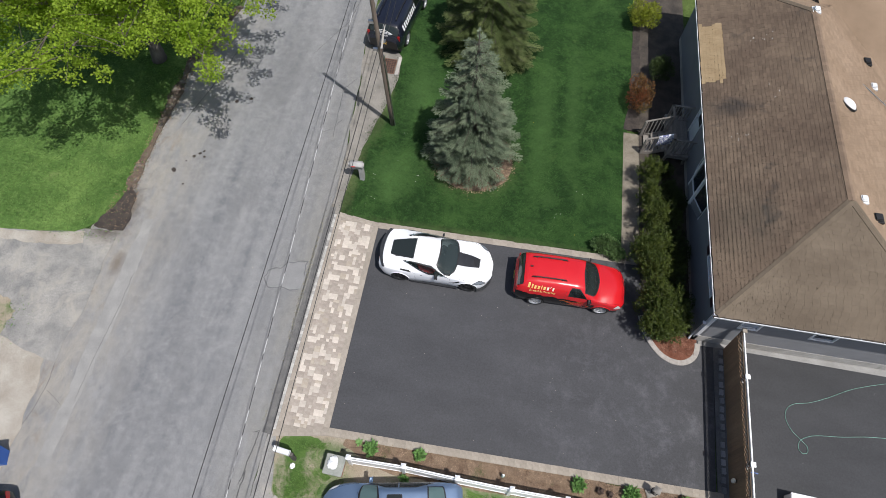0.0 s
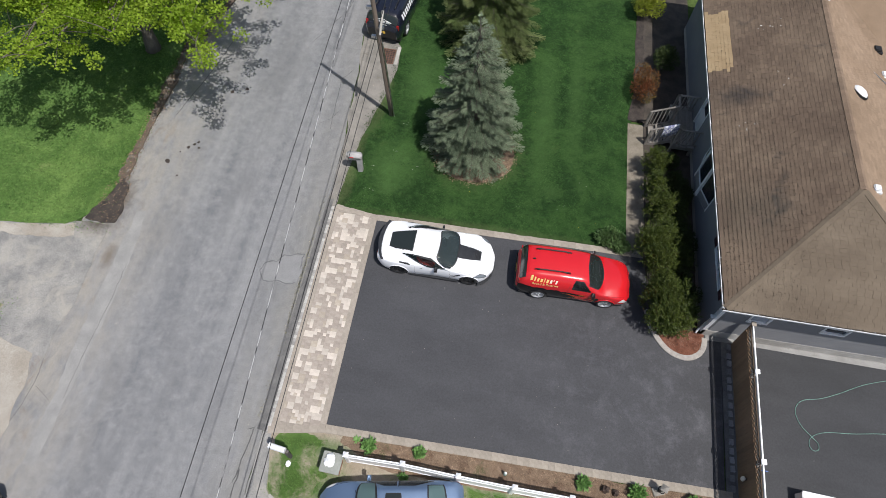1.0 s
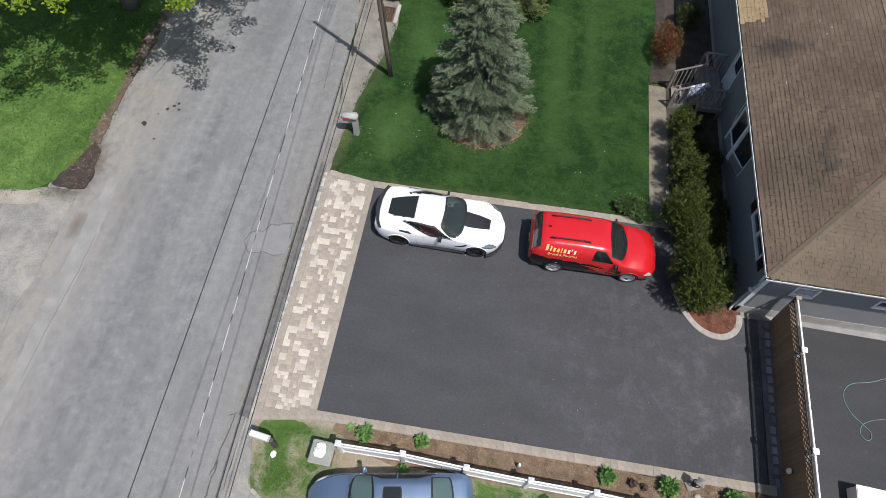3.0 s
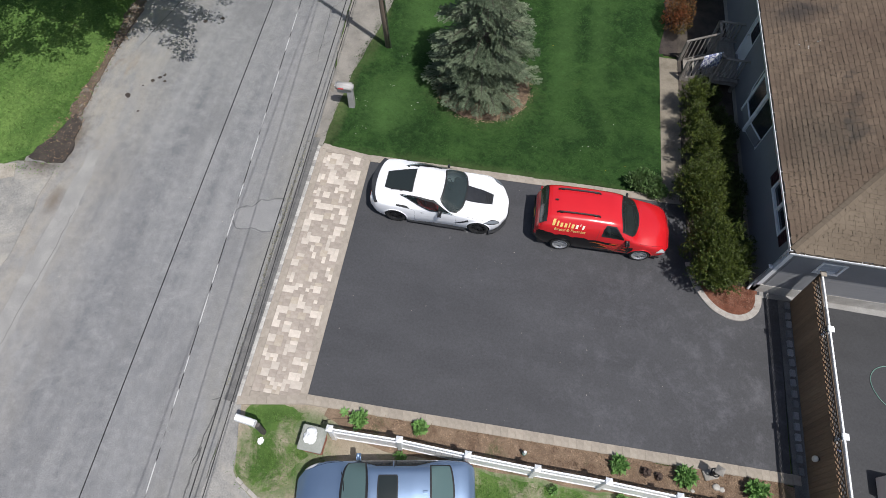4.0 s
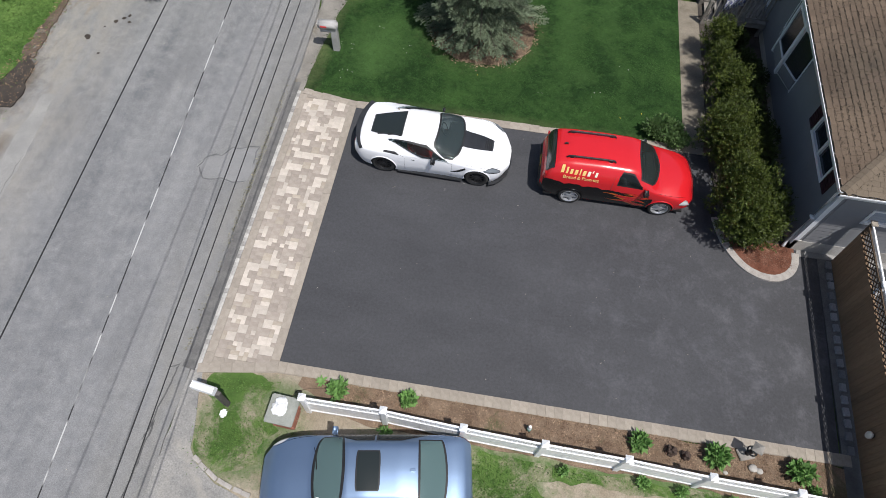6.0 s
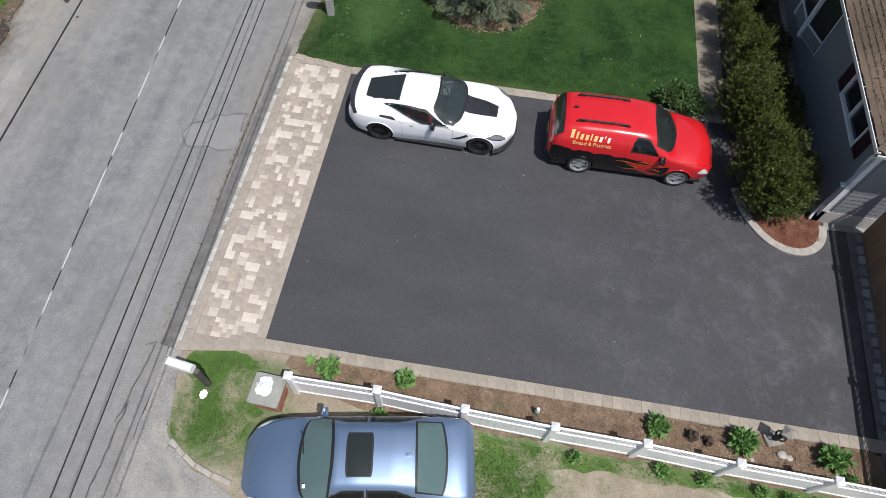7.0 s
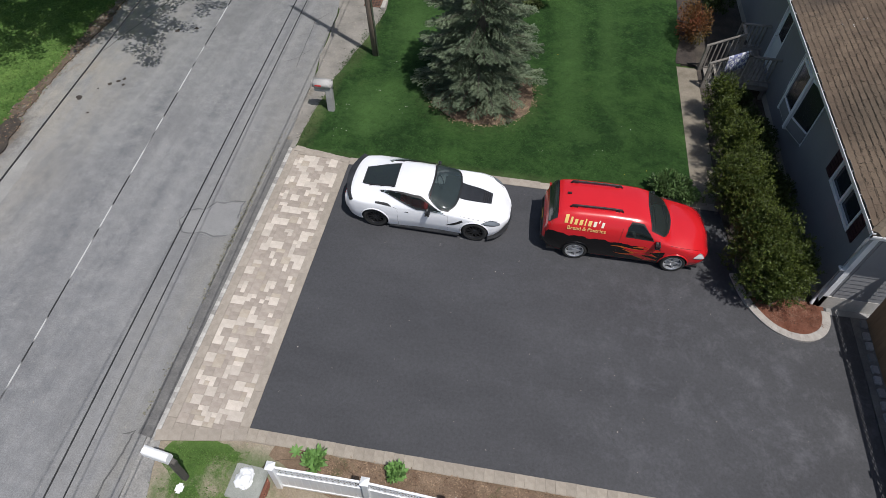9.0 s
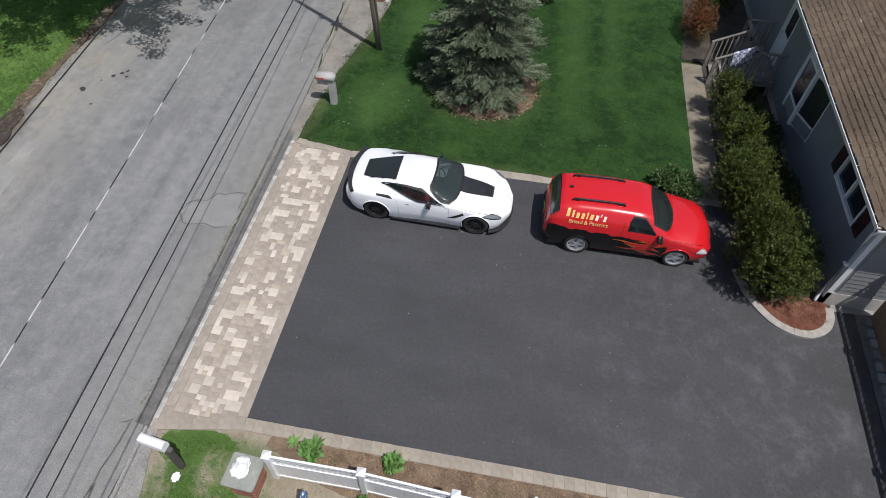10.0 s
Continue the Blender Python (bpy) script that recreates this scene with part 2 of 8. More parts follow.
def lawn_grass(name, dark, light, dry, stripes=False):
    """Mown grass: broad soft patches, smaller mottling, faint mowing stripes, a fine grain."""
    m, nt, b, tc = start(name)
    col = ramp_mix(nt, band(nt, noise_of(nt, tc, 0.9, 6, 0.72, None, 0.4), 0.34, 0.66), dark, light)
    col = ramp_mix(nt, band(nt, noise_of(nt, tc, 0.28, 4, 0.6), 0.5, 0.75), col, tuple(k * 0.85 for k in dark))
    col = ramp_mix(nt, band(nt, noise_of(nt, tc, 3.6, 5, 0.7, None, 0.8), 0.50, 0.72), col, (light[0] * 1.35, light[1] * 1.22, light[2] * 1.4))
    col = ramp_mix(nt, band(nt, noise_of(nt, tc, 0.5, 6, 0.7, None, 0.5), 0.48, 0.68), col, (light[0] * 1.45, light[1] * 1.32, light[2] * 1.4))
    if stripes:
        mow = noise_of(nt, tc, 0.8, 6, 0.75, (1.0, 0.22, 1.0), 0.8)
        col = ramp_mix(nt, band(nt, mow, 0.56, 1.3), col, (light[0] * 1.5, light[1] * 1.4, light[2] * 1.4))
    col = ramp_mix(nt, band(nt, noise_of(nt, tc, 0.8, 6, 0.7), 0.62, 0.80), col, dry)
    g = nt.nodes.new("ShaderNodeMix")
    g.data_type, g.blend_type = "RGBA", "OVERLAY"
    g.inputs["Factor"].default_value = 0.6
    nt.links.new(col, g.inputs["A"])
    nt.links.new(band(nt, noise_of(nt, tc, 11, 6, 0.8), 0.22, 0.78), g.inputs["B"])
    nt.links.new(g.outputs["Result"], b.inputs["Base Color"])
    b.inputs["Roughness"].default_value = 0.95
    b.inputs["Specular IOR Level"].default_value = 0.15
    bumped(nt, b, noise_of(nt, tc, 28, 4, 0.75), 0.7, 0.04)
    return m


ROAD, DRIVE, YARD_ASPHALT = asphalt_road(), asphalt_drive("sealed_asphalt", True), asphalt_drive("yard_asphalt", False)
spot(ROAD, (-14.68, 11.7, 0), (0.9, 1.9, 2), (0.075, 0.060, 0.049), 4.0, 0.95)
spot(ROAD, (-13.9, 9.3, 0), (0.35, 0.8, 2), (0.13, 0.10, 0.075), 3.0, 0.7)
LAWN = lawn_grass("mown_grass", (0.0112, 0.033, 0.0085), (0.029, 0.071, 0.0170), (0.078, 0.130, 0.036), True)
for c, rr, k in (((0.5, 13.05, 0), (8.0, 0.35, 2), 0.25), ((-5.7, 15.5, 0), (0.55, 3.5, 2), 0.7), ((-5.2, 19.5, 0), (0.6, 3.0, 2), 0.7), ((-0.55, 17.0, 0), (2.6, 2.5, 2), 0.45)):
    spot(LAWN, c, rr, (0.125, 0.145, 0.065), 5.0, k)
for c, rr, k in (((2.4, 19.5, 0), (0.8, 6.0, 2), 0.4), ((3.8, 21.0, 0), (0.6, 6.0, 2), 0.3), ((-3.9, 15.6, 0), (1.5, 1.9, 2), 0.6), ((-3.9, 14.4, 0), (0.6, 0.5, 2), 0.5), ((3.0, 15.4, 0), (0.5, 0.6, 2), 0.35), ((4.2, 15.8, 0), (0.35, 0.5, 2), 0.3), ((-3.4, 20.5, 0), (1.3, 3.0, 2), 0.5)):
    spot(LAWN, c, rr, (0.072, 0.145, 0.042), 6.0, k)
LAWN_B = lawn_grass("bright_grass", (0.058, 0.118, 0.028), (0.098, 0.176, 0.044), (0.165, 0.185, 0.080))


def thin_grass(name, lo, hi):
    """Dry soil with grass worn thin over it."""
    m, nt, b, tc = start(name)
    soil = ramp_mix(nt, band(nt, noise_of(nt, tc, 1.3, 6, 0.7), 0.35, 0.65), (0.31, 0.26, 0.195), (0.43, 0.375, 0.295))
    grass = ramp_mix(nt, band(nt, noise_of(nt, tc, 1.1, 7, 0.75), 0.35, 0.65), (0.055, 0.115, 0.026), (0.12, 0.20, 0.052))
    cover = noise_of(nt, tc, 0.9, 9, 0.78, None, 0.3)
    col = ramp_mix(nt, band(nt, cover, lo, hi), soil, grass)
    g = nt.nodes.new("ShaderNodeMix")
    g.data_type, g.blend_type = "RGBA", "OVERLAY"
    g.inputs["Factor"].default_value = 0.7
    nt.links.new(col, g.inputs["A"])
    nt.links.new(noise_of(nt, tc, 30, 5, 0.8), g.inputs["B"])
    nt.links.new(g.outputs["Result"], b.inputs["Base Color"])
    b.inputs["Roughness"].default_value = 0.95
    b.inputs["Specular IOR Level"].default_value = 0.15
    bumped(nt, b, noise_of(nt, tc, 45, 4, 0.8), 0.9, 0.03)
    return m


PATCHY = thin_grass("worn_grass", 0.35, 0.53)
THIN = thin_grass("thin_grass", 0.54, 0.70)
for c, rr, k in (((-4.45, 2.45, 0), (1.35, 1.2, 2), 0.95), ((-4.0, 3.6, 0), (1.4, 0.40, 2), 0.65), ((-3.2, 2.3, 0), (0.7, 1.0, 2), 0.5), ((1.25, 2.2, 0), (1.9, 1.5, 2), 1.0), ((5.5, 2.95, 0), (5.6, 0.26, 2), 0.8)):
    spot(THIN, c, rr, (0.072, 0.158, 0.036), 4.0, k, 1.6, 0.95)
DRYTUFT = thin_grass("dry_tufts", 0.46, 0.66)
DIRT = surf("dark_dirt", (0.085, 0.062, 0.048), (0.15, 0.112, 0.085), 2.2, 30, 0.95, 0.8, 0.03, fine_amount=0.7, stain=(0.23, 0.215, 0.195), stain_scale=3.0, stain_lo=0.52, stain_hi=0.66)
SCRUB = lawn_grass("rough_grass", (0.035, 0.07, 0.015), (0.07, 0.11, 0.03), (0.13, 0.10, 0.06))
MULCH = surf("mulch", (0.165, 0.110, 0.074), (0.27, 0.195, 0.135), 2.0, 40, 0.95, 0.8, 0.04, fine_amount=0.8, stain=(0.09, 0.10, 0.04), stain_scale=0.9)
BROWN_MULCH = surf("brown_mulch", (0.13, 0.085, 0.058), (0.21, 0.15, 0.105), 4.0, 45, 0.95, 1.0, 0.05, fine_amount=0.9)
RED_MULCH = surf("red_mulch", (0.16, 0.055, 0.03), (0.26, 0.11, 0.07), 4.0, 45, 0.95, 1.0, 0.05, fine_amount=0.9)
SAND = surf("sandy_gravel", (0.30, 0.265, 0.22), (0.42, 0.39, 0.345), 0.9, 30, 0.95, 0.7, 0.02, fine_amount=0.6, stain=(0.24, 0.235, 0.225), stain_scale=0.5)
PAD = surf("patched_asphalt", (0.20, 0.198, 0.193), (0.32, 0.308, 0.288), 1.1, 24, 0.92, 0.6, 0.012, fine_amount=0.65, stain=(0.37, 0.345, 0.305), stain_scale=0.9, stain_lo=0.5)
spot(PAD, (-14.95, 10.75, 0), (1.2, 0.9, 2), (0.075, 0.06, 0.048), 4.0, 0.9)
DAMP_AND_SHADE = surf("damp_mould_and_shaded_soil", (0.04, 0.033, 0.028), (0.085, 0.07, 0.055), 2.0, 40, 0.8, 0.8, 0.03, fine_amount=0.7)
GRIT = surf("verge_grit", (0.185, 0.174, 0.156), (0.275, 0.255, 0.228), 1.4, 30, 0.95, 0.5, 0.012, fine_amount=0.45, stain=(0.15, 0.13, 0.095), stain_scale=1.1)
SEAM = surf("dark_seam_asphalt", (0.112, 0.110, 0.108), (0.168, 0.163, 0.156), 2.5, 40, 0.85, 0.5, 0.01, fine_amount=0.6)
CRACK = surf("crack_filler", (0.07, 0.07, 0.07), (0.12, 0.118, 0.115), 3, 60, 0.8, 0.4, 0.01)
PATCH = surf("road_patch", (0.22, 0.22, 0.222), (0.25, 0.25, 0.25), 2, 40, 0.9, 0.5, 0.008, fine_amount=0.5)
STRIP = surf("trench_patch", (0.245, 0.242, 0.236), (0.315, 0.308, 0.298), 1.6, 30, 0.9, 0.5, 0.008, fine_amount=0.6)
CONC = surf("concrete", (0.36, 0.34, 0.31), (0.50, 0.48, 0.45), 1.5, 40, 0.9, 0.4, 0.01, stain=(0.26, 0.24, 0.2), stain_scale=0.9)
WALKM = surf("exposed_concrete", (0.170, 0.147, 0.112), (0.252, 0.221, 0.174), 2, 50, 0.95, 0.6, 0.01, fine_amount=0.6)
PAVE_BASE = surf("paver_bedding", (0.29, 0.255, 0.215), (0.35, 0.31, 0.265), 3, 60, 0.95, 0.4, 0.01)
PAVE_TAN = surf("tan_paver", (0.300, 0.262, 0.220), (0.360, 0.318, 0.270), 6, 60, 0.9, 0.4, 0.006, vary="piece", vary_amount=0.08)
PAVE_GREY = surf("beige_paver", (0.315, 0.27, 0.23), (0.39, 0.34, 0.295), 5, 60, 0.9, 0.4, 0.006, vary="piece", vary_amount=0.1)
PAVE_PALE = surf("cream_paver", (0.50, 0.443, 0.385), (0.585, 0.525, 0.462), 5, 60, 0.9, 0.4, 0.006, vary="piece", vary_amount=0.13)
PAVE_WARM = surf("sandy_paver", (0.37, 0.315, 0.255), (0.44, 0.385, 0.32), 5, 60, 0.9, 0.4, 0.006, vary="piece", vary_amount=0.12)
KERB_TAN = surf("kerb_paver", (0.290, 0.252, 0.208), (0.36, 0.320, 0.268), 6, 60, 0.9, 0.4, 0.006, vary="piece", vary_amount=0.10)
COBBLE = surf("pale_cobble", (0.31, 0.298, 0.278), (0.44, 0.424, 0.402), 6, 60, 0.85, 0.4, 0.006, vary="piece", vary_amount=0.32)
SIDING = surf("grey_siding", (0.212, 0.215, 0.226), (0.240, 0.243, 0.254), 0.8, 30, 0.6, 0.05, 0.002, fine_amount=0.1)
TRIM = surf("white_paint", (0.72, 0.74, 0.76), (0.80, 0.81, 0.82), 1.5, 40, 0.45, 0.05, 0.002, fine_amount=0.1)
VINYL = surf("white_vinyl", (0.86, 0.87, 0.88), (0.90, 0.91, 0.92), 1.5, 40, 0.35, 0.03, 0.002, fine_amount=0.08, stain=(0.5, 0.5, 0.46), stain_scale=1.5, stain_lo=0.66, stain_hi=0.9)
# one shingle: sunlight in the colours, west darker, south and east lighter, ridge between
SHINGLE_S = surf("sunlit_tone_shingle", (0.112, 0.086, 0.061), (0.160, 0.126, 0.091), 0.5, 40, 0.95, 0.5, 0.01, vary="island", vary_amount=0.05, stain=(0.10, 0.08, 0.065), stain_scale=0.8, stain_lo=0.66, stain_hi=0.8)
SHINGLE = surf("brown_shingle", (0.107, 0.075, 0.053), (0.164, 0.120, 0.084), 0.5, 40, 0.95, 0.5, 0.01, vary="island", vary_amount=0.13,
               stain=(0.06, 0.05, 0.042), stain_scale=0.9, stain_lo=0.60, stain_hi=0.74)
SHINGLE_E = surf("sunlit_tan_shingle", (0.225, 0.158, 0.104), (0.29, 0.208, 0.142), 0.5, 40, 0.95, 0.5, 0.01, vary="island", vary_amount=0.1)
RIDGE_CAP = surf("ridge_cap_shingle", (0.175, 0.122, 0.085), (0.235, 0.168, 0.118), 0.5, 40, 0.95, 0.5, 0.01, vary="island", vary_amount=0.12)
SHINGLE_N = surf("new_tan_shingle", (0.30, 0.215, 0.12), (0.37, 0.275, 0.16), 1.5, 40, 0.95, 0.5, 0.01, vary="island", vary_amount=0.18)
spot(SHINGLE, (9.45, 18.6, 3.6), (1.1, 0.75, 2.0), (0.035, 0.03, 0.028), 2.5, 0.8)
spot(SHINGLE, (9.52, 12.75, 3.8), (0.32, 0.36, 2.0), (0.20, 0.135, 0.10), 5.0, 0.6)
spot(SHINGLE, (9.6, 13.2, 3.7), (1.6, 1.8, 2.0), (0.055, 0.047, 0.036), 3.5, 0.5)
FELT = surf("roof_deck", (0.07, 0.058, 0.048), (0.10, 0.085, 0.07), 2, 40, 0.95, 0.3, 0.01)
GREYCONC = surf("grey_concrete", (0.24, 0.235, 0.225), (0.31, 0.305, 0.295), 1.5, 40, 0.9, 0.4, 0.01, stain=(0.19, 0.185, 0.17), stain_scale=1.4)
DARKWOOD = surf("dark_and_shaded_wood", (0.085, 0.055, 0.034), (0.125, 0.082, 0.05), 1.0, 30, 0.7, 0.3, 0.006)
BROWNWOOD = surf("stained_wood", (0.195, 0.125, 0.073), (0.275, 0.18, 0.108), 1.0, 30, 0.7, 0.3, 0.006, stretch=(1, 1, 0.1), vary="piece", vary_amount=0.12)
GREYWOOD = surf("weathered_wood", (0.20, 0.18, 0.16), (0.32, 0.295, 0.265), 2.0, 40, 0.85, 0.4, 0.006, stretch=(0.3, 0.3, 1.5), vary="piece", vary_amount=0.15)
POLEWOOD = surf("pole_wood", (0.12, 0.09, 0.07), (0.22, 0.175, 0.14), 3.0, 50, 0.9, 0.6, 0.01, stretch=(1.5, 1.5, 0.08))
BLACK = surf("black_plastic", (0.012, 0.012, 0.013), (0.022, 0.022, 0.023), 3, 60, 0.5, 0.1, 0.002)
GLASS = glass("window_glass", (0.018, 0.023, 0.034))
PALE_PANE = surf("pale_pane", (0.30, 0.34, 0.40), (0.38, 0.42, 0.48), 2, 30, 0.25, 0.1, 0.002, stretch=(0.2, 0.2, 3.0))
STEEL = surf("galvanised_steel", (0.5, 0.5, 0.5), (0.62, 0.62, 0.62), 4, 60, 0.4, 0.1, 0.002, metal=1.0)
RUST = surf("rusty_iron", (0.10, 0.05, 0.035), (0.18, 0.10, 0.07), 5, 60, 0.85, 0.4, 0.006)
BRICK = surf("red_brick", (0.28, 0.11, 0.075), (0.36, 0.16, 0.11), 8, 60, 0.9, 0.4, 0.006, vary="piece", vary_amount=0.2)
MORTAR = surf("mortar", (0.36, 0.33, 0.30), (0.44, 0.41, 0.38), 6, 60, 0.95, 0.4, 0.006)
SLATE = surf("weathered_cap", (0.22, 0.235, 0.21), (0.33, 0.34, 0.31), 3, 50, 0.9, 0.4, 0.006)
WIRE = surf("wire_black", (0.015, 0.015, 0.016), (0.03, 0.03, 0.03), 2, 30, 0.6, 0.0)

# ---- ground ----
solid("ground", slab([(-260, -220), (260, -220), (260, 320), (-260, 320)], -0.40, -0.045), SCRUB, "rough grass and soil ground round the street", "ground", "structure")
road_outline = [(-6.05, -60), (-6.05, 3.6), (-6.05, 13.1), (-6.12, 14.4), (-6.3, 17.0), (-6.55, 20.5), (-6.9, 24.0), (-6.9, 60), (-6.9, 140),
                (-15.4, 140), (-15.0, 60), (-13.6, 24.5), (-14.7, 20.5), (-14.65, 17.0), (-14.7, 13.8), (-15.6, 12.0), (-15.6, 10.2), (-15.5, 0), (-15.5, -60)]
road = solid("road", slab(wavy(road_outline, 0.5, 0.09, 3.0), -0.30, 0.0), ROAD, "worn grey asphalt road with pale dusty edges", "road", "structure")
solid("driveway", slab([(-3.98, 4.36), (9.64, 4.36), (9.84, 10.05), (9.3, 10.05), (7.3, 10.05), (7.0, 12.9), (-3.98, 12.70)], -0.25, 0.012), DRIVE,
      "dark sealed asphalt driveway with pale scuffs", "driveway", "structure")
solid("rear_driveway", slab([(10.30, -3), (30, -3), (30, 10.05), (10.30, 10.05)], -0.25, 0.012), YARD_ASPHALT, "dark asphalt yard behind the brown fence", "driveway", "structure")
front_lawn = [(-5.78, 13.14), (-4.2, 12.99), (1.2, 13.02), (6.26, 13.14), (6.27, 19.75), (6.5, 20.6), (6.75, 26.5), (6.9, 60), (-6.2, 60), (-6.2, 24.4), (-4.85, 22.6), (-4.75, 21.0), (-5.15, 18.6), (-5.55, 16.6), (-5.74, 14.2)]
solid("lawn", slab(wavy(front_lawn, 0.14, 0.055, 8.0), -0.25, 0.03), LAWN, "dark green mown front lawn with faint stripes", "lawn", "structure")
solid("verge", slab(wavy([(-6.2, 13.1), (-5.6, 13.1), (-5.5, 14.2), (-5.35, 16.6), (-4.9, 18.6), (-4.5, 21), (-4.6, 24.5), (-7.0, 24.5), (-6.5, 20.5), (-6.3, 17)], 0.4, 0.12, 5.0), -0.25, 0.008), GRIT,
      "gritty bare verge along the road", "verge", "structure")
solid("opposite_lawn", slab(wavy([(-14.95, 12.3), (-14.75, 13.6), (-14.8, 17), (-15.0, 20.4), (-13.9, 24.4), (-15.0, 60), (-60, 60), (-60, 9.6), (-19.2, 9.98), (-16.2, 10.35), (-15.3, 11.1)], 0.3, 0.09, 2.0), -0.25, 0.03), LAWN_B,
      "bright green lawn under a maple tree", "lawn", "structure")
solid("damp_gutter", slab(wavy([(-14.72, 12.5), (-14.68, 14.5), (-14.7, 17.5), (-14.8, 21.0), (-15.0, 21.0), (-14.92, 17.5), (-14.86, 14.5), (-14.95, 12.7)], 0.12, 0.16, 6.0), -0.25, 0.036), DIRT,
      "dark damp leaf mould along the road edge", "gutter", "structure")
MUD_AND_SHADE = surf("mud_and_shaded_mulch", (0.034, 0.027, 0.024), (0.066, 0.053, 0.044), 3.0, 40, 0.85, 0.8, 0.03, fine_amount=0.7)
solid("mud_patch", slab(wavy([(-14.76, 12.9), (-14.44, 12.4), (-14.2, 11.35), (-14.32, 10.8), (-14.8, 10.62), (-15.5, 10.75), (-15.4, 11.22), (-15.1, 11.8), (-14.93, 12.35)], 0.06, 0.14, 6.0), -0.25, 0.040), MUD_AND_SHADE, "dark damp mud patch at the road edge", "mud", "structure")
solid("opposite_apron", slab(wavy([(-14.5, 5.0), (-14.35, 7.5), (-14.45, 10.6), (-16.2, 10.5), (-19.2, 10.1), (-40, 9.8), (-40, 5.4), (-17.0, 5.7)], 0.4, 0.14, 9.0), -0.25, 0.014), PAD,
      "patched pale asphalt apron across the road", "apron", "structure")
solid("sandy_shoulder", slab(wavy([(-14.35, -3), (-14.6, 3.0), (-14.9, 5.2), (-17.0, 5.8), (-40, 5.6), (-40, -3)], 0.4, 0.16, 12.0), -0.25, 0.010), SAND,
      "sandy gravel shoulder across the road", "shoulder", "structure")
solid("lawn_fringe", slab(wavy([(-22.0, 9.75), (-18.97, 9.98), (-17.66, 10.12), (-16.02, 10.38), (-15.75, 10.45), (-15.6, 9.9), (-17.07, 9.62), (-18.75, 9.52), (-22.0, 9.3)], 0.12, 0.14, 7.0), -0.2, 0.024), SAND, "pale bare soil fringe before the bright lawn", "verge", "structure")
solid("grass_tuft_patch", slab(wavy([(-17.2, 5.5), (-16.8, 6.7), (-17.4, 7.1), (-22, 7.2), (-22, 5.4)], 0.15, 0.35, 4.0), -0.2, 0.028), DRYTUFT, "worn patch of grass beside the apron", "grass", "structure")
solid("walkway", slab([(6.20, 13.1), (6.92, 13.1), (6.95, 19.8), (6.20, 19.8)], -0.25, 0.034), WALKM, "pale exposed-aggregate concrete garden path", "path", "structure")
# soil colour darkened to hold the deep shade beside the house
solid("hedge_bed", slab([(6.92, 12.85), (7.24, 10.2), (7.55, 9.5), (8.0, 9.12), (8.45, 9.02), (8.85, 9.2), (9.12, 9.6), (9.22, 10.05), (9.22, 30), (6.9, 30), (6.9, 19.9), (6.96, 13.1)], -0.25, 0.045), DAMP_AND_SHADE,
      "mulch bed under the hedge, coloured dark for house shade", "flower bed", "structure")
solid("bed_tip", slab([(7.2, 10.0), (7.42, 9.52), (7.78, 9.12), (8.2, 8.92), (8.62, 8.92), (8.96, 9.13), (9.14, 9.45), (9.18, 10.0)], 0.0, 0.055), RED_MULCH, "red bark mulch at the end of the hedge bed", "flower bed", "structure")
solid("litter_fringe", slab(wavy([(-14.68, 12.8), (-14.66, 16), (-14.66, 20), (-13.6, 24.5), (-13.9, 24.5), (-15.0, 20.3), (-14.95, 16), (-15.0, 13.0)], 0.12, 0.2, 11.0), -0.25, 0.033), DIRT, "bare soil fringe between lawn and road", "verge", "structure")
# mulch given the dark mud colour to put shade into it
solid("side_bed", slab(wavy([(6.2, 20.0), (6.92, 20.0), (6.92, 29), (6.6, 29), (6.55, 26), (6.45, 22)], 0.2, 0.08, 1.0), -0.25, 0.048), MUD_AND_SHADE, "brown mulch edge of the side bed, coloured dark for shade", "flower bed", "structure")
solid("front_yard", slab([(-5.0, -30), (30, -30), (30, -2.9), (-5.0, -2.9)], -0.28, -0.016), THIN, "bare sandy soil yard", "yard", "structure")
solid("side_yard", slab(wavy([(-3.4, -3.0), (10.28, -3.0), (10.28, 3.9), (-2.6, 3.9), (-2.6, 4.1), (-4.0, 4.08), (-5.85, 3.8), (-5.6, 2.0)], 0.4, 0.02, 3.0), -0.28, -0.010), THIN, "bare sandy soil with thin grass behind the white fence", "yard", "structure")
solid("corner_grass", slab(wavy([(-5.6, 3.62), (-5.45, 3.8), (-4.3, 3.98), (-3.75, 3.84), (-4.0, 3.4), (-3.5, 2.7), (-3.75, 2.4), (-3.77, 1.9), (-4.44, 1.62), (-5.08, 1.75), (-5.38, 2.16), (-5.33, 2.8), (-5.1, 3.1), (-5.5, 3.33)], 0.1, 0.16, 5.0), -0.2, 0.004), PATCHY, "worn green grass patch round the white mailbox", "grass", "structure")
solid("yard_grass", slab(wavy([(0.4, 3.02), (3.68, 2.98), (9.2, 3.0), (9.2, 2.76), (6.0, 2.72), (3.0, 2.72), (2.5, 2.55), (2.83, 2.24), (2.4, 1.8), (1.5, 1.2), (0.4, 1.0)], 0.12, 0.14, 8.0), -0.2, 0.003), PATCHY, "patch of bright grass behind the white fence", "grass", "structure")
solid("planting_bed", slab(wavy([(-3.3, 4.10), (-2.6, 4.12), (9.3, 4.12), (9.9, 4.05), (9.9, 3.0), (-1.4, 3.18), (-2.3, 3.35), (-2.9, 3.62), (-3.35, 3.85)], 0.12, 0.09, 4.0), -0.25, 0.018), MULCH, "brown bark mulch bed between kerb and white fence", "flower bed", "structure")
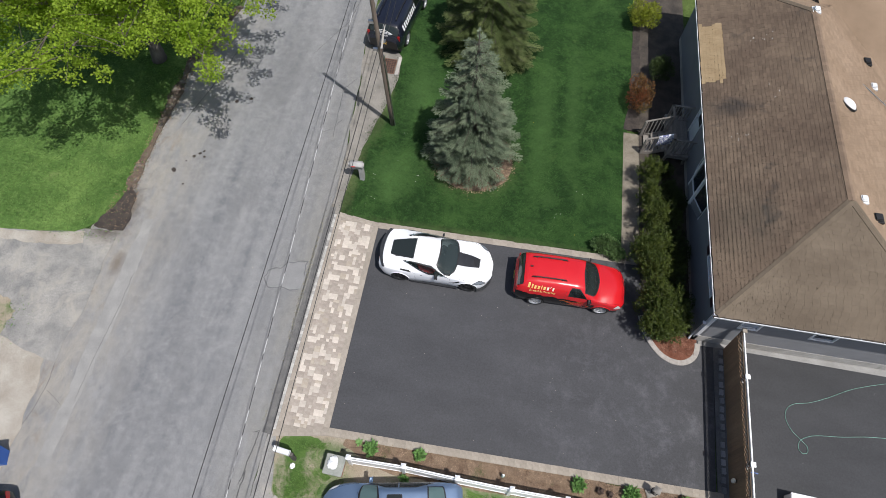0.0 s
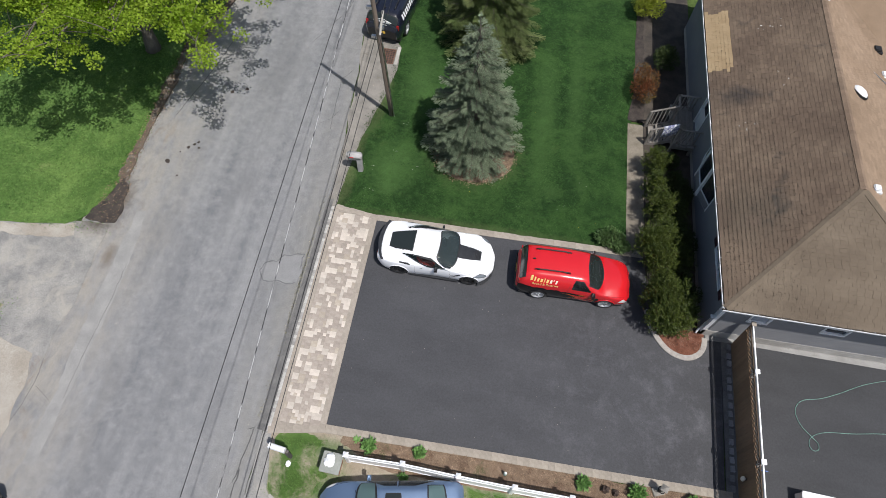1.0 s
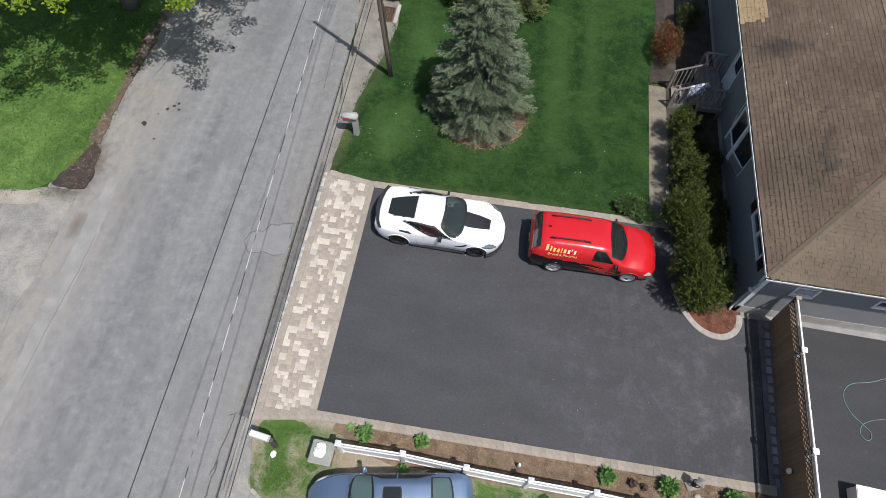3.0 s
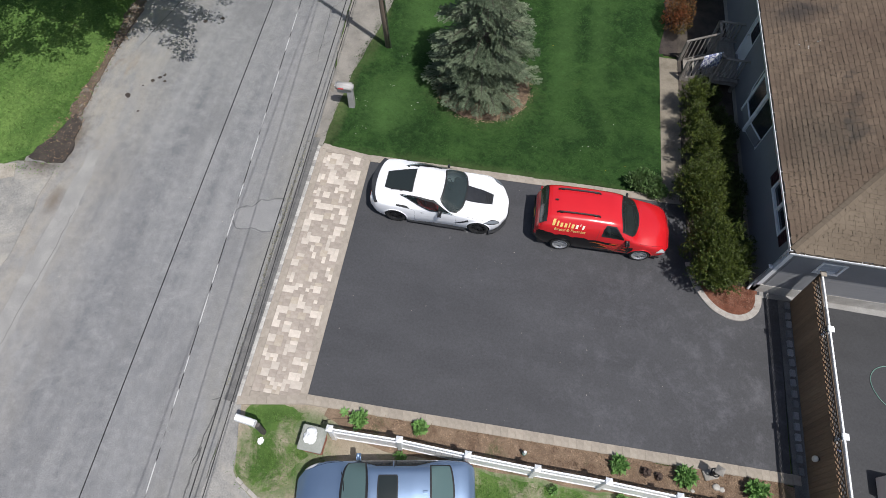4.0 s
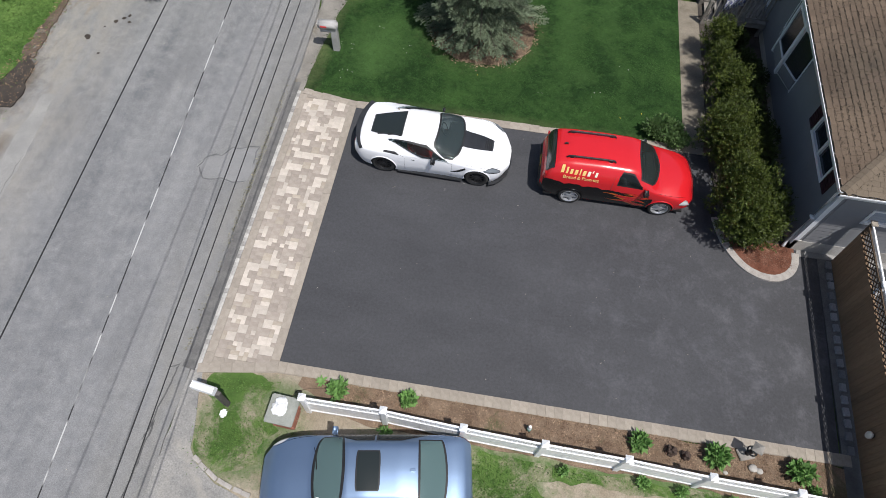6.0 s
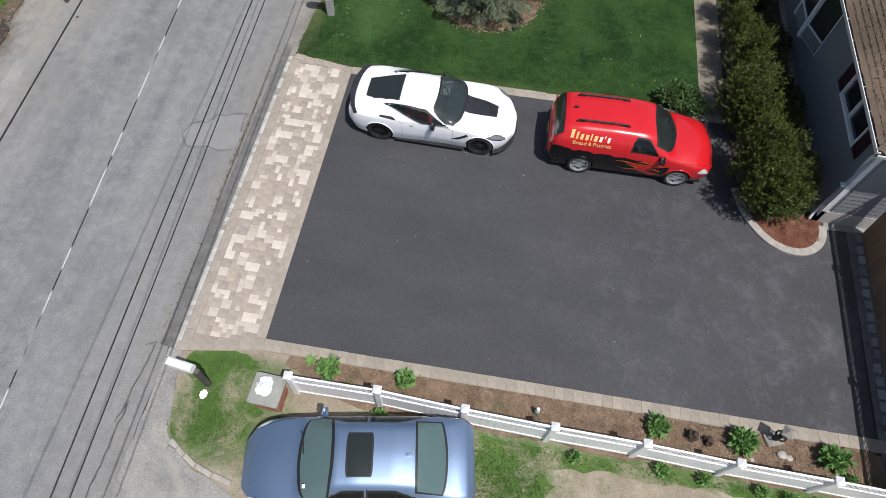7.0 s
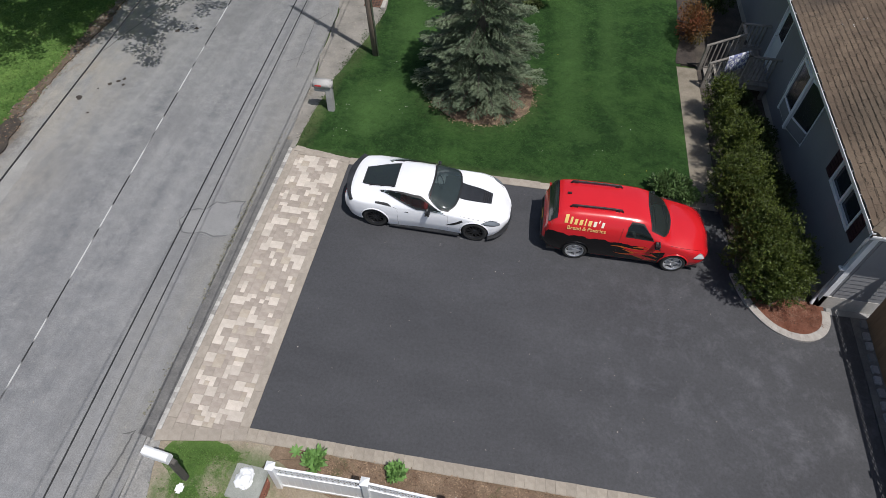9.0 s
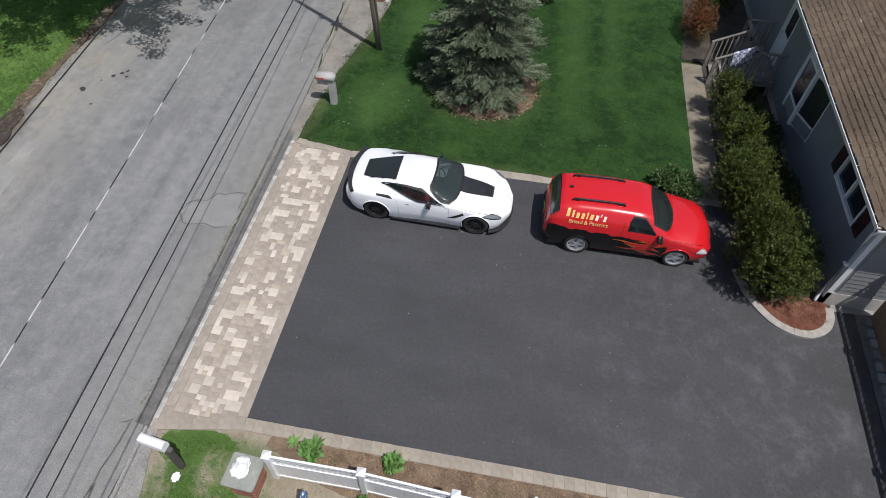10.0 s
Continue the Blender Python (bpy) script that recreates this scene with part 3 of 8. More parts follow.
solid("neighbour_apron", slab(wavy([(-6.05, 3.9), (-5.78, 3.88), (-5.62, 3.2), (-5.48, 2.5), (-5.42, 2.0), (-5.15, 1.70), (-4.6, 1.38), (-4.0, 1.18), (-3.2, 0.8), (-3.0, -6), (-6.1, -6)], 0.3, 0.07, 2.0), -0.25, 0.006), PAD, "cracked grey asphalt apron of the neighbouring drive", "apron", "structure")
solid("drive_seam", slab(wavy([(-6.28, 3.82), (-5.94, 3.78), (-5.94, 13.42), (-6.2, 13.40)], 0.3, 0.025, 2.0), -0.2, 0.010), SEAM, "dark asphalt seam where the drive meets the road", "road", "structure")
solid("spruce_bed", slab(wavy([(-0.5 + 1.78 * math.cos(a), 17.0 + 1.78 * math.sin(a)) for a in [i * math.pi / 10 for i in range(20)]], 0.3, 0.1, 3.0), -0.2, 0.042), BROWN_MULCH, "ring of bark mulch under the blue spruce", "flower bed", "structure")
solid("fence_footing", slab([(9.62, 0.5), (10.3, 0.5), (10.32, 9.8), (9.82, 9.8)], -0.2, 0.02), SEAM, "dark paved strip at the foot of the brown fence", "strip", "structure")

# patches and cracks on the road
patch_rim = [(-8.02, 9.62), (-7.94, 9.99), (-7.47, 10.19), (-7.22, 10.52), (-6.5, 10.61), (-6.4, 10.0), (-6.47, 9.42), (-6.83, 9.3), (-7.36, 9.32), (-7.71, 9.34)]
solid("road_patch", slab(wavy(patch_rim, 0.10, 0.10, 3.0), -0.2, 0.004), PATCH, "smooth pale patch in the road", "road", "structure")
solid("road_strip", slab(wavy([(-13.62, 11.4), (-13.3, 11.5), (-13.05, 10.3), (-13.0, 7.6), (-13.03, 5.3), (-13.04, 3.6), (-13.1, 1.5), (-13.5, 1.5), (-13.54, 3.5), (-13.6, 5.2), (-13.62, 7.5), (-13.64, 10.2)], 0.12, 0.10, 3.0), -0.2, 0.003), STRIP, "pale trench patch along the road edge", "road", "structure")


def crack(pts, w, seed, stray=0.04):
    bm = bmesh.new()
    left, right = [], []
    fine = []
    for a, b in zip(pts, pts[1:]):
        n = max(2, int((Vector(b) - Vector(a)).length / 0.12))
        fine += [Vector(a).lerp(Vector(b), i / n) for i in range(n)]
    fine.append(Vector(pts[-1]))
    for i, p in enumerate(fine):
        d = (fine[min(i + 1, len(fine) - 1)] - fine[max(0, i - 1)]).normalized()
        s = Vector((-d.y, d.x))
        q = p + s * stray * (noise.noise((p.x * 2.3, p.y * 2.3, seed)) + 0.8 * noise.noise((p.x * 7.0, p.y * 7.0, seed)))
        ww = w * (0.55 + 0.6 * abs(noise.noise((p.x * 4, p.y * 4, seed + 5)))) * (0.3 if i in (0, len(fine) - 1) else 1)
        left.append(bm.verts.new((q.x + s.x * ww, q.y + s.y * ww, 0.006)))
        right.append(bm.verts.new((q.x - s.x * ww, q.y - s.y * ww, 0.006)))
    for i in range(len(fine) - 1):
        bm.faces.new((right[i], right[i + 1], left[i + 1], left[i]))
    return bm


for i, (pts, w) in enumerate([
        
        ([(-6.55, 2.0), (-6.35, 3.9), (-6.6, 3.75)], 0.03),
        ([(-6.6, -2.0), (-6.5, 0.5), (-6.45, 2.5)], 0.03), ([(-7.0, 17.0), (-7.1, 18.6), (-7.2, 20.0)], 0.014),
        ([(-7.6, 17.2), (-7.1, 17.6), (-6.8, 18.2)], 0.010), ([(-7.9, 20.4), (-7.2, 20.0), (-6.7, 20.8)], 0.011), ([(-9.2, 22.0), (-8.0, 24.5), (-7.6, 27.0)], 0.012),
        ([(-13.09, 9.1), (-13.05, 7.6), (-13.1, 6.7), (-13.15, 5.15), (-13.14, 3.7)], 0.009), ([(-14.5, 5.4), (-14.35, 4.1), (-14.45, 3.2), (-14.65, 2.3)], 0.012), ([(-14.3, 4.0), (-13.75, 3.75), (-13.5, 3.5)], 0.008), ([(-15.2, 5.95), (-14.75, 5.6), (-14.6, 5.2)], 0.01), ([(-13.9, 16.5), (-13.2, 19.5), (-12.7, 22.5)], 0.02)]):
    solid("road_crack", crack(pts, w, i * 3.7), CRACK, "dark jagged crack across the asphalt road", "crack", "structure")

FADED = surf("worn_crack_filler", (0.115, 0.116, 0.118), (0.165, 0.166, 0.168), 4, 60, 0.85, 0.4, 0.01)
for k, pts in enumerate((patch_rim[:6], patch_rim[6:] + patch_rim[:1])):
    solid("road_crack", crack(pts, 0.034, k * 2.1 + 50, 0.10), FADED, "faded dark crack round the road patch", "crack", "structure")


def blotches():
    bm = bmesh.new()
    rng = random.Random(4)
    for x, y, r in [(-13.35, 14.05, 0.16), (-12.75, 14.9, 0.11), (-12.55, 15.1, 0.10), (-12.3, 14.95, 0.09), (-12.4, 15.25, 0.09), (-12.7, 13.4, 0.07), (-13.0, 14.6, 0.05), (-11.3, 18.6, 0.12), (-11.9, 18.3, 0.12)]:
        ring = [bm.verts.new((x + 0.8 * r * rng.uniform(0.6, 1.15) * math.cos(k * 0.7), y + 0.8 * r * rng.uniform(0.6, 1.15) * math.sin(k * 0.7), 0.005)) for k in range(9)]
        bm.faces.new(ring)
    return bm


solid("oil_spots", blotches(), MUD_AND_SHADE, "dark oil spots on the road", "stain", "stuff")

# ---- house ----
EX, EY, EZ, PITCH = 8.54, 9.46, 3.36, 0.438   # eave corner, eave height, roof pitch
HALF, HIP = 4.09, 4.26                         # plan depth of the long slopes and of the hipped end
RX, RZ, NY = EX + HALF, EZ + PITCH * HALF, 27.4
WX, WY = 8.98, 9.95                            # outer faces of the two seen walls


def plain_wall(name, x0, y0, x1, y1, z0, z1, label):
    return solid(name, boxes((x0, y0, z0, x1, y1, z1)), SIDING, label, "wall", "structure")


def wall_with_holes(u0, u1, z0, z1, holes):
    """Rectangles (u, z) that fill a wall round its openings."""
    us = sorted({u0, u1, *[h[0] for h in holes], *[h[1] for h in holes]})
    out = []
    for a, b in zip(us, us[1:]):
        zs = [z0]
        for h in holes:
            if h[0] <= a and b <= h[1]:
                zs += [h[2], h[3]]
        zs.append(z1)
        out += [(a, b, zs[i], zs[i + 1]) for i in range(0, len(zs), 2)]
    return out


west_holes = [(10.89, 12.51, 1.98, 3.0), (14.85, 17.1, 1.68, 2.98), (19.0, 19.95, 0.62, 2.75)]
wall_west = solid("wall_west", boxes(*[(WX, a, c, WX + 0.2, b, d) for a, b, c, d in wall_with_holes(WY, 26.5, 0.0, EZ - 0.1, west_holes)]), SIDING, "grey clapboard side wall in shade", "wall", "structure")
south_holes = [(10.01, 10.71, 1.72, 2.28), (12.55, 13.4, 1.74, 2.2)]
wall_south = solid("wall_south", boxes(*[(a, WY, c, b, WY + 0.2, d) for a, b, c, d in wall_with_holes(WX + 0.2, 16.4, 0.0, EZ - 0.1, south_holes)]), SIDING, "grey clapboard gable wall in sunlight", "wall", "structure")
plain_wall("wall_east", 16.2, WY + 0.2, 16.4, 26.5, 0, EZ - 0.1, "grey clapboard rear wall")
plain_wall("wall_north", WX + 0.2, 26.3, 16.2, 26.5, 0, EZ - 0.1, "grey clapboard far wall")
solid("house_floor", boxes((WX + 0.2, WY + 0.2, 0.0, 16.2, 26.3, 0.05)), FELT, "dark interior floor of the house", "floor", "structure")
solid("ceiling", boxes((EX + 0.06, EY + 0.06, EZ - 0.10, EX + 2 * HALF - 0.06, NY - 0.06, EZ - 0.04)), TRIM, "white soffit boards under the eaves", "ceiling", "structure")
solid("foundation", boxes((WX - 0.02, WY - 0.03, -0.1, WX + 0.1, 26.5, 0.32), (WX - 0.02, WY - 0.03, -0.1, 16.4, WY + 0.1, 0.50)), CONC, "pale concrete foundation band of the house", "foundation", "structure")
solid("apron_slab", slab([(9.25, 9.72), (10.3, 9.76), (20, 9.60), (20, 10.0), (9.25, 10.0)], -0.2, 0.03), GREYCONC, "pale concrete strip along the house wall", "path", "structure")


def lapped(face_len, holes, z0, z1):
    """Clapboards: long thin wedges, each a piece of the wall."""
    out = []
    z = z0
    while z < z1 - 0.02:
        zt = min(z + 0.15, z1)
        cuts = [(a, b) for a, b, c, d in holes if c < zt and d > z]
        u = 0.0
        spans = []
        for a, b in sorted(cuts):
            spans.append((u, a))
            u = b
        spans.append((u, face_len))
        out += [(a, b, z, zt) for a, b in spans if b - a > 0.05]
        z += 0.15
    return out


def clapboards(wall, length, holes, along_x):
    for a, b, c, d in lapped(length, holes, 0.50 if along_x else 0.32, EZ - 0.12):
        bm = bmesh.new()
        if along_x:
            co = [(a, -0.022, c), (b, -0.022, c), (b, -0.006, d), (a, -0.006, d), (a, 0.0, c), (b, 0.0, c), (b, 0.0, d), (a, 0.0, d)]
        else:
            co = [(-0.022, b, c), (-0.022, a, c), (-0.006, a, d), (-0.006, b, d), (0.0, b, c), (0.0, a, c), (0.0, a, d), (0.0, b, d)]
        v = [bm.verts.new(q) for q in co]
        for f in ((0, 1, 2, 3), (0, 4, 5, 1), (3, 2, 6, 7), (0, 3, 7, 4), (1, 5, 6, 2)):
            bm.faces.new([v[i] for i in f])
        ob = part("clapboard", bm, SIDING, wall)
        ob.location = (WX + 0.2, WY, 0) if along_x else (WX, WY, 0)


def window(name, centre, w, h, facing, panes, label, shutters=False, rails=True, pane_mat=None):
    """A framed window with sill, sashes and panes; facing 'w' or 's'."""
    m = Matrix.Translation(centre) @ (pose(0, 0, 0, 0, 0, -90) if facing == "w" else Matrix())
    t = thing(name, label, "window", m, kind="structure")
    f = 0.05
    part("window_frame", boxes((-w / 2 - 0.02, -0.035, -h / 2 - 0.02, -w / 2 + f, 0.12, h / 2), (w / 2 - f, -0.035, -h / 2 - 0.02, w / 2 + 0.02, 0.12, h / 2),
                               (-w / 2 + f, -0.035, h / 2 - f, w / 2 - f, 0.12, h / 2), (-w / 2 + f, -0.035, -h / 2 - 0.02, w / 2 - f, 0.12, -h / 2 + f)), TRIM, t)
    part("window_sill", boxes((-w / 2 - 0.03, -0.045, -h / 2 - 0.045, w / 2 + 0.03, 0.05, -h / 2 - 0.022), bevel=0.006), TRIM, t)
    pw = (w - 2 * f) / panes
    for i in range(panes):
        x0 = -w / 2 + f + i * pw
        if i:
            part("mullion", boxes((x0 - 0.04, -0.04, -h / 2 + f, x0 + 0.04, 0.1, h / 2 - f)), TRIM, t)
        a, b = x0 + (0.04 if i else 0), x0 + pw - (0.04 if i < panes - 1 else 0)
        part("pane", boxes((a, 0.03, -h / 2 + f, b, 0.04, h / 2 - f)), pane_mat or GLASS, t)
        if rails:
            part("meeting_rail", boxes((a, 0.0, -0.025, b, 0.028, 0.025)), TRIM, t)
    if shutters:
        for s in (-1, 1):
            part("shutter", boxes(*[(s * (w / 2 + 0.07) if s > 0 else -w / 2 - 0.42, -0.05, -h / 2, s * (w / 2 + 0.42) if s > 0 else -w / 2 - 0.07, -0.02, h / 2)],
                                  *[(s * (w / 2 + 0.10) if s > 0 else -w / 2 - 0.39, -0.065, -h / 2 + 0.06 + k * 0.1, s * (w / 2 + 0.39) if s > 0 else -w / 2 - 0.10, -0.051, -h / 2 + 0.12 + k * 0.1) for k in range(int(h / 0.1) - 1)]), SHUTTER, t, "dark red louvred shutter")
    return t


SHUTTER = surf("dark_red_paint", (0.034, 0.012, 0.018), (0.046, 0.016, 0.023), 3, 40, 0.5, 0.1, 0.003)
window("window_1", (WX, 11.70, 2.51), 1.71, 1.04, "w", 2, "white double casement window with dark red shutters", True, False)


def bay_window():
    """A three-sided bay: panels, corner posts, rails, panes and a roof board."""
    t = thing("window_2", "three-sided bay window with broad white corner posts above the hedge", "window", kind="structure")
    plan = [(WX - 0.005, 14.72), (8.68, 15.5), (8.68, 16.45), (WX - 0.005, 17.23)]
    part("bay_floor", slab(plan, 1.22, 1.27), TRIM, t)
    part("bay_roof", slab(plan, 2.99, 3.08), TRIM, t)
    for k, (a, b) in enumerate(zip(plan, plan[1:])):
        a, b = Vector((*a, 0)), Vector((*b, 0))
        L = (b - a).length
        m = Matrix.Translation(a) @ pose(0, 0, 0, 0, 0, math.degrees(math.atan2((b - a).y, (b - a).x)))
        for nm, row, mat in (("apron_panel", (0.05, -0.02, 1.272, L - 0.05, 0.03, 1.635), SIDING), ("bottom_rail", (0.05, -0.025, 1.637, L - 0.05, 0.04, 1.68), TRIM),
                             ("top_rail", (0.05, -0.04, 2.90, L - 0.05, 0.05, 2.988), TRIM), ("pane", (0.05, 0.0, 1.682, L - 0.05, 0.012, 2.898), GLASS)):
            part(nm, boxes(row), mat, t).matrix_local = m
        if k == 1:
            part("mullion", boxes((L / 2 - 0.02, -0.02, 1.682, L / 2 + 0.02, -0.001, 2.898)), GLASS, t).matrix_local = m
    for (x, y), w in zip(plan, (0.025, 0.07, 0.05, 0.025)):
        part("corner_post", boxes((x - w, y - w, 1.2, x + (w if x < WX - 0.1 else 0.0), y + w, 3.085), bevel=0.006), TRIM, t)
    return t


bay_window()
window("window_3", (10.36, WY, 2.0), 0.70, 0.56, "s", 1, "small white window with a pale blue-grey pane under the eave", False, False, PALE_PANE)
window("window_4", (12.975, WY, 1.97), 0.85, 0.46, "s", 1, "small white window with a dark pane under the eave", False, False)
door = thing("door_1", "white house door at the top of the porch", "door", Matrix.Translation((WX, 19.475, 0.62)), kind="structure")
part("door_leaf", boxes((0.04, -0.46, 0.02, 0.09, 0.46, 2.1)), TRIM, door)
part("door_frame", boxes((-0.03, -0.475, 0, 0.15, -0.42, 2.13), (-0.03, 0.42, 0, 0.15, 0.475, 2.13), (-0.03, -0.42, 2.07, 0.15, 0.42, 2.13)), TRIM, door)
part("door_pane", boxes((0.03, -0.28, 1.1, 0.039, 0.28, 1.9)), GLASS, door)
part("door_handle", cyl(bmesh.new(), (0.04, 0.36, 1.0), (-0.03, 0.36, 1.0), 0.025), STEEL, door)
solid("corner_board", boxes((WX - 0.03, WY - 0.03, 0.3, WX + 0.10, WY - 0.005, EZ - 0.1), (WX - 0.03, WY - 0.005, 0.3, WX - 0.023, WY + 0.1, EZ - 0.1)), TRIM, "white corner board of the house", "trim", "structure")

# roof: deck, gutters, ridge
roof = thing("roof", "hipped roof of mottled brown asphalt shingles", "roof", kind="structure")
bm = bmesh.new()
c = [(EX, EY, EZ), (EX + 2 * HALF, EY, EZ), (EX + 2 * HALF, NY, EZ), (EX, NY, EZ), (RX, EY + HIP, RZ), (RX, NY - HALF, RZ)]
v = [bm.verts.new(p) for p in c]
for f in ((0, 1, 4), (1, 2, 5, 4), (2, 3, 5), (3, 0, 4, 5), (3, 2, 1, 0)):
    bm.faces.new([v[i] for i in f])
part("roof_deck", bm, FELT, roof)


def gutter(name, p, q, out):
    """An open trough with brackets along an eave."""
    p, q, out = Vector(p), Vector(q), Vector(out)
    g = thing(name, "white aluminium gutter with hanger brackets along the eave", "gutter", kind="structure")
    prof = [(0.0, 0.02), (0.0, -0.11), (0.08, -0.11), (0.11, -0.02), (0.11, 0.02), (0.092, 0.02), (0.092, -0.015), (0.072, -0.095), (0.015, -0.095), (0.015, 0.02)]
    bm = bmesh.new()
    a = [bm.verts.new(p + out * u + Vector((0, 0, w))) for u, w in prof]
    b = [bm.verts.new(q + out * u + Vector((0, 0, w))) for u, w in prof]
    for i in range(len(prof)):
        j = (i + 1) % len(prof)
        bm.faces.new((a[i], a[j], b[j], b[i]))
    bmesh.ops.recalc_face_normals(bm, faces=bm.faces)
    part("trough", bm, TRIM, g)
    d = (q - p).normalized()
    bm = bmesh.new()
    a = [bm.verts.new(p + d * 0.02 + out * u + Vector((0, 0, w))) for u, w in ((0.016, -0.094), (0.072, -0.094), (0.090, -0.03), (0.016, -0.012))]
    b = [bm.verts.new(q - d * 0.02 + out * u + Vector((0, 0, w))) for u, w in ((0.016, -0.094), (0.072, -0.094), (0.090, -0.03), (0.016, -0.012))]
    for i in range(4):
        bm.faces.new((a[i], a[(i + 1) % 4], b[(i + 1) % 4], b[i]))
    bm.faces.new(a[::-1])
    bm.faces.new(b)
    bmesh.ops.recalc_face_normals(bm, faces=bm.faces)
    part("leaf_litter", bm, DAMP_AND_SHADE, g, "dark rotted leaves in the trough")
    n = int((q - p).length / 0.75)
    for i in range(n):
        s = p + d * (0.4 + i * 0.75)
        bm = bmesh.new()
        cyl(bm, s + out * 0.01 + Vector((0, 0, 0.022)), s + out * 0.105 + Vector((0, 0, 0.018)), 0.005, n=6)
        part("bracket", bm, TRIM, g)
    return g


gutter("gutter_west", (EX + 0.02, EY, EZ - 0.02), (EX + 0.02, NY, EZ - 0.02), (-1, 0, 0))
gutter("gutter_south", (EX - 0.1, EY + 0.02, EZ - 0.02), (EX + 2 * HALF, EY + 0.02, EZ - 0.02), (0, -1, 0))
spout = thing("downspout", "white downspout at the house corner", "downspout", kind="structure")
part("pipe", tube([(EX + 0.12, EY + 0.12, EZ - 0.14), (EX + 0.15, EY + 0.2, EZ - 0.25), (WX - 0.09, WY + 0.05, EZ - 0.75), (WX - 0.09, WY + 0.07, 0.35), (WX - 0.10, WY + 0.04, 0.2), (WX - 0.14, WY - 0.04, 0.12)], 0.042, 8), TRIM, spout, smooth=True)
part("clamp", boxes((WX - 0.14, WY + 0.0, 1.5, WX - 0.02, WY + 0.13, 1.54)), TRIM, spout)


# ---- vehicles ----
def car_paint(name, c, rough=0.3, flake=0.0, metal=0.0):
    return surf(name, c, tuple(min(1, k * 1.06) for k in c), 1.2, 160, rough, 0.015, 0.001, metal=metal, fine_amount=flake, coat=0.6)


WHITE_PAINT = car_paint("white_car_paint", (0.82, 0.83, 0.86), 0.3)
RED_PAINT = car_paint("red_car_paint", (0.58, 0.014, 0.020), 0.25)
BLUE_PAINT = car_paint("blue_car_paint", (0.225, 0.315, 0.46), 0.46, 0.12, 0.8)
NAVY_PAINT = car_paint("navy_car_paint", (0.010, 0.012, 0.022), 0.25)
DARK_PAINT = surf("black_car_paint", (0.004, 0.004, 0.004), (0.006, 0.005, 0.006), 2, 60, 0.22, 0.0)
RUBBER = surf("rubber", (0.016, 0.016, 0.016), (0.028, 0.028, 0.028), 4, 80, 0.8, 0.2, 0.003)
ALLOY = surf("silver_alloy", (0.56, 0.57, 0.59), (0.66, 0.67, 0.69), 4, 60, 0.35, 0.05, 0.002, metal=0.75)
DARK_ALLOY = surf("black_alloy", (0.02, 0.02, 0.022), (0.035, 0.035, 0.037), 4, 60, 0.35, 0.05, 0.002, metal=0.4)
CARBON = surf("carbon_black", (0.018, 0.019, 0.021), (0.032, 0.033, 0.036), 4, 90, 0.35, 0.1, 0.002, coat=0.3)
TINT = glass("privacy_glass", (0.022, 0.028, 0.027))
SIDE_GLASS = see_through("side_glass", (0.02, 0.03, 0.03), 0.68)
DARK_GLASS = see_through("dark_car_glass", (0.008, 0.011, 0.012), 0.3)
CLEAR = see_through("car_glass", (0.050, 0.068, 0.070), 0.45)
VAN_GLASS = see_through("shaded_car_glass", (0.030, 0.038, 0.036), 0.40)
GREEN_GLASS = see_through("green_tinted_glass", (0.15, 0.235, 0.235), 0.36)
LENS = glass("clear_lens", (0.66, 0.66, 0.66), 0.1)
SMOKE_LENS = glass("smoked_lens", (0.16, 0.18, 0.20), 0.1)
RED_LENS = glass("red_lens", (0.35, 0.012, 0.012), 0.1)
CABIN = surf("cabin_trim", (0.03, 0.03, 0.032), (0.05, 0.05, 0.052), 4, 50, 0.8, 0.2, 0.003)
RED_SEAT = surf("red_leather", (0.42, 0.03, 0.03), (0.52, 0.05, 0.045), 5, 60, 0.55, 0.2, 0.003)
GREY_SEAT = surf("grey_cloth", (0.15, 0.15, 0.15), (0.22, 0.22, 0.22), 5, 60, 0.85, 0.2, 0.003)
ORANGE = surf("orange_vinyl", (0.52, 0.085, 0.012), (0.64, 0.14, 0.02), 2, 40, 0.4, 0.0, fine_amount=0.1)
YELLOW = surf("yellow_vinyl", (0.76, 0.52, 0.16), (0.82, 0.62, 0.27), 2, 40, 0.4, 0.0, fine_amount=0.1)
CREAM = surf("cream_vinyl", (0.78, 0.70, 0.58), (0.82, 0.76, 0.66), 2, 40, 0.4, 0.0, fine_amount=0.1)
WHITE_VINYL_SIGN = surf("white_lettering", (0.75, 0.75, 0.76), (0.8, 0.8, 0.81), 2, 40, 0.4, 0.0, fine_amount=0.1)
PLATE = surf("number_plate", (0.75, 0.45, 0.06), (0.8, 0.5, 0.08), 3, 50, 0.4, 0.0)

SEG = (4, 5, 4, 9, 9)       # rows of faces from sill to beltline, glass and roof


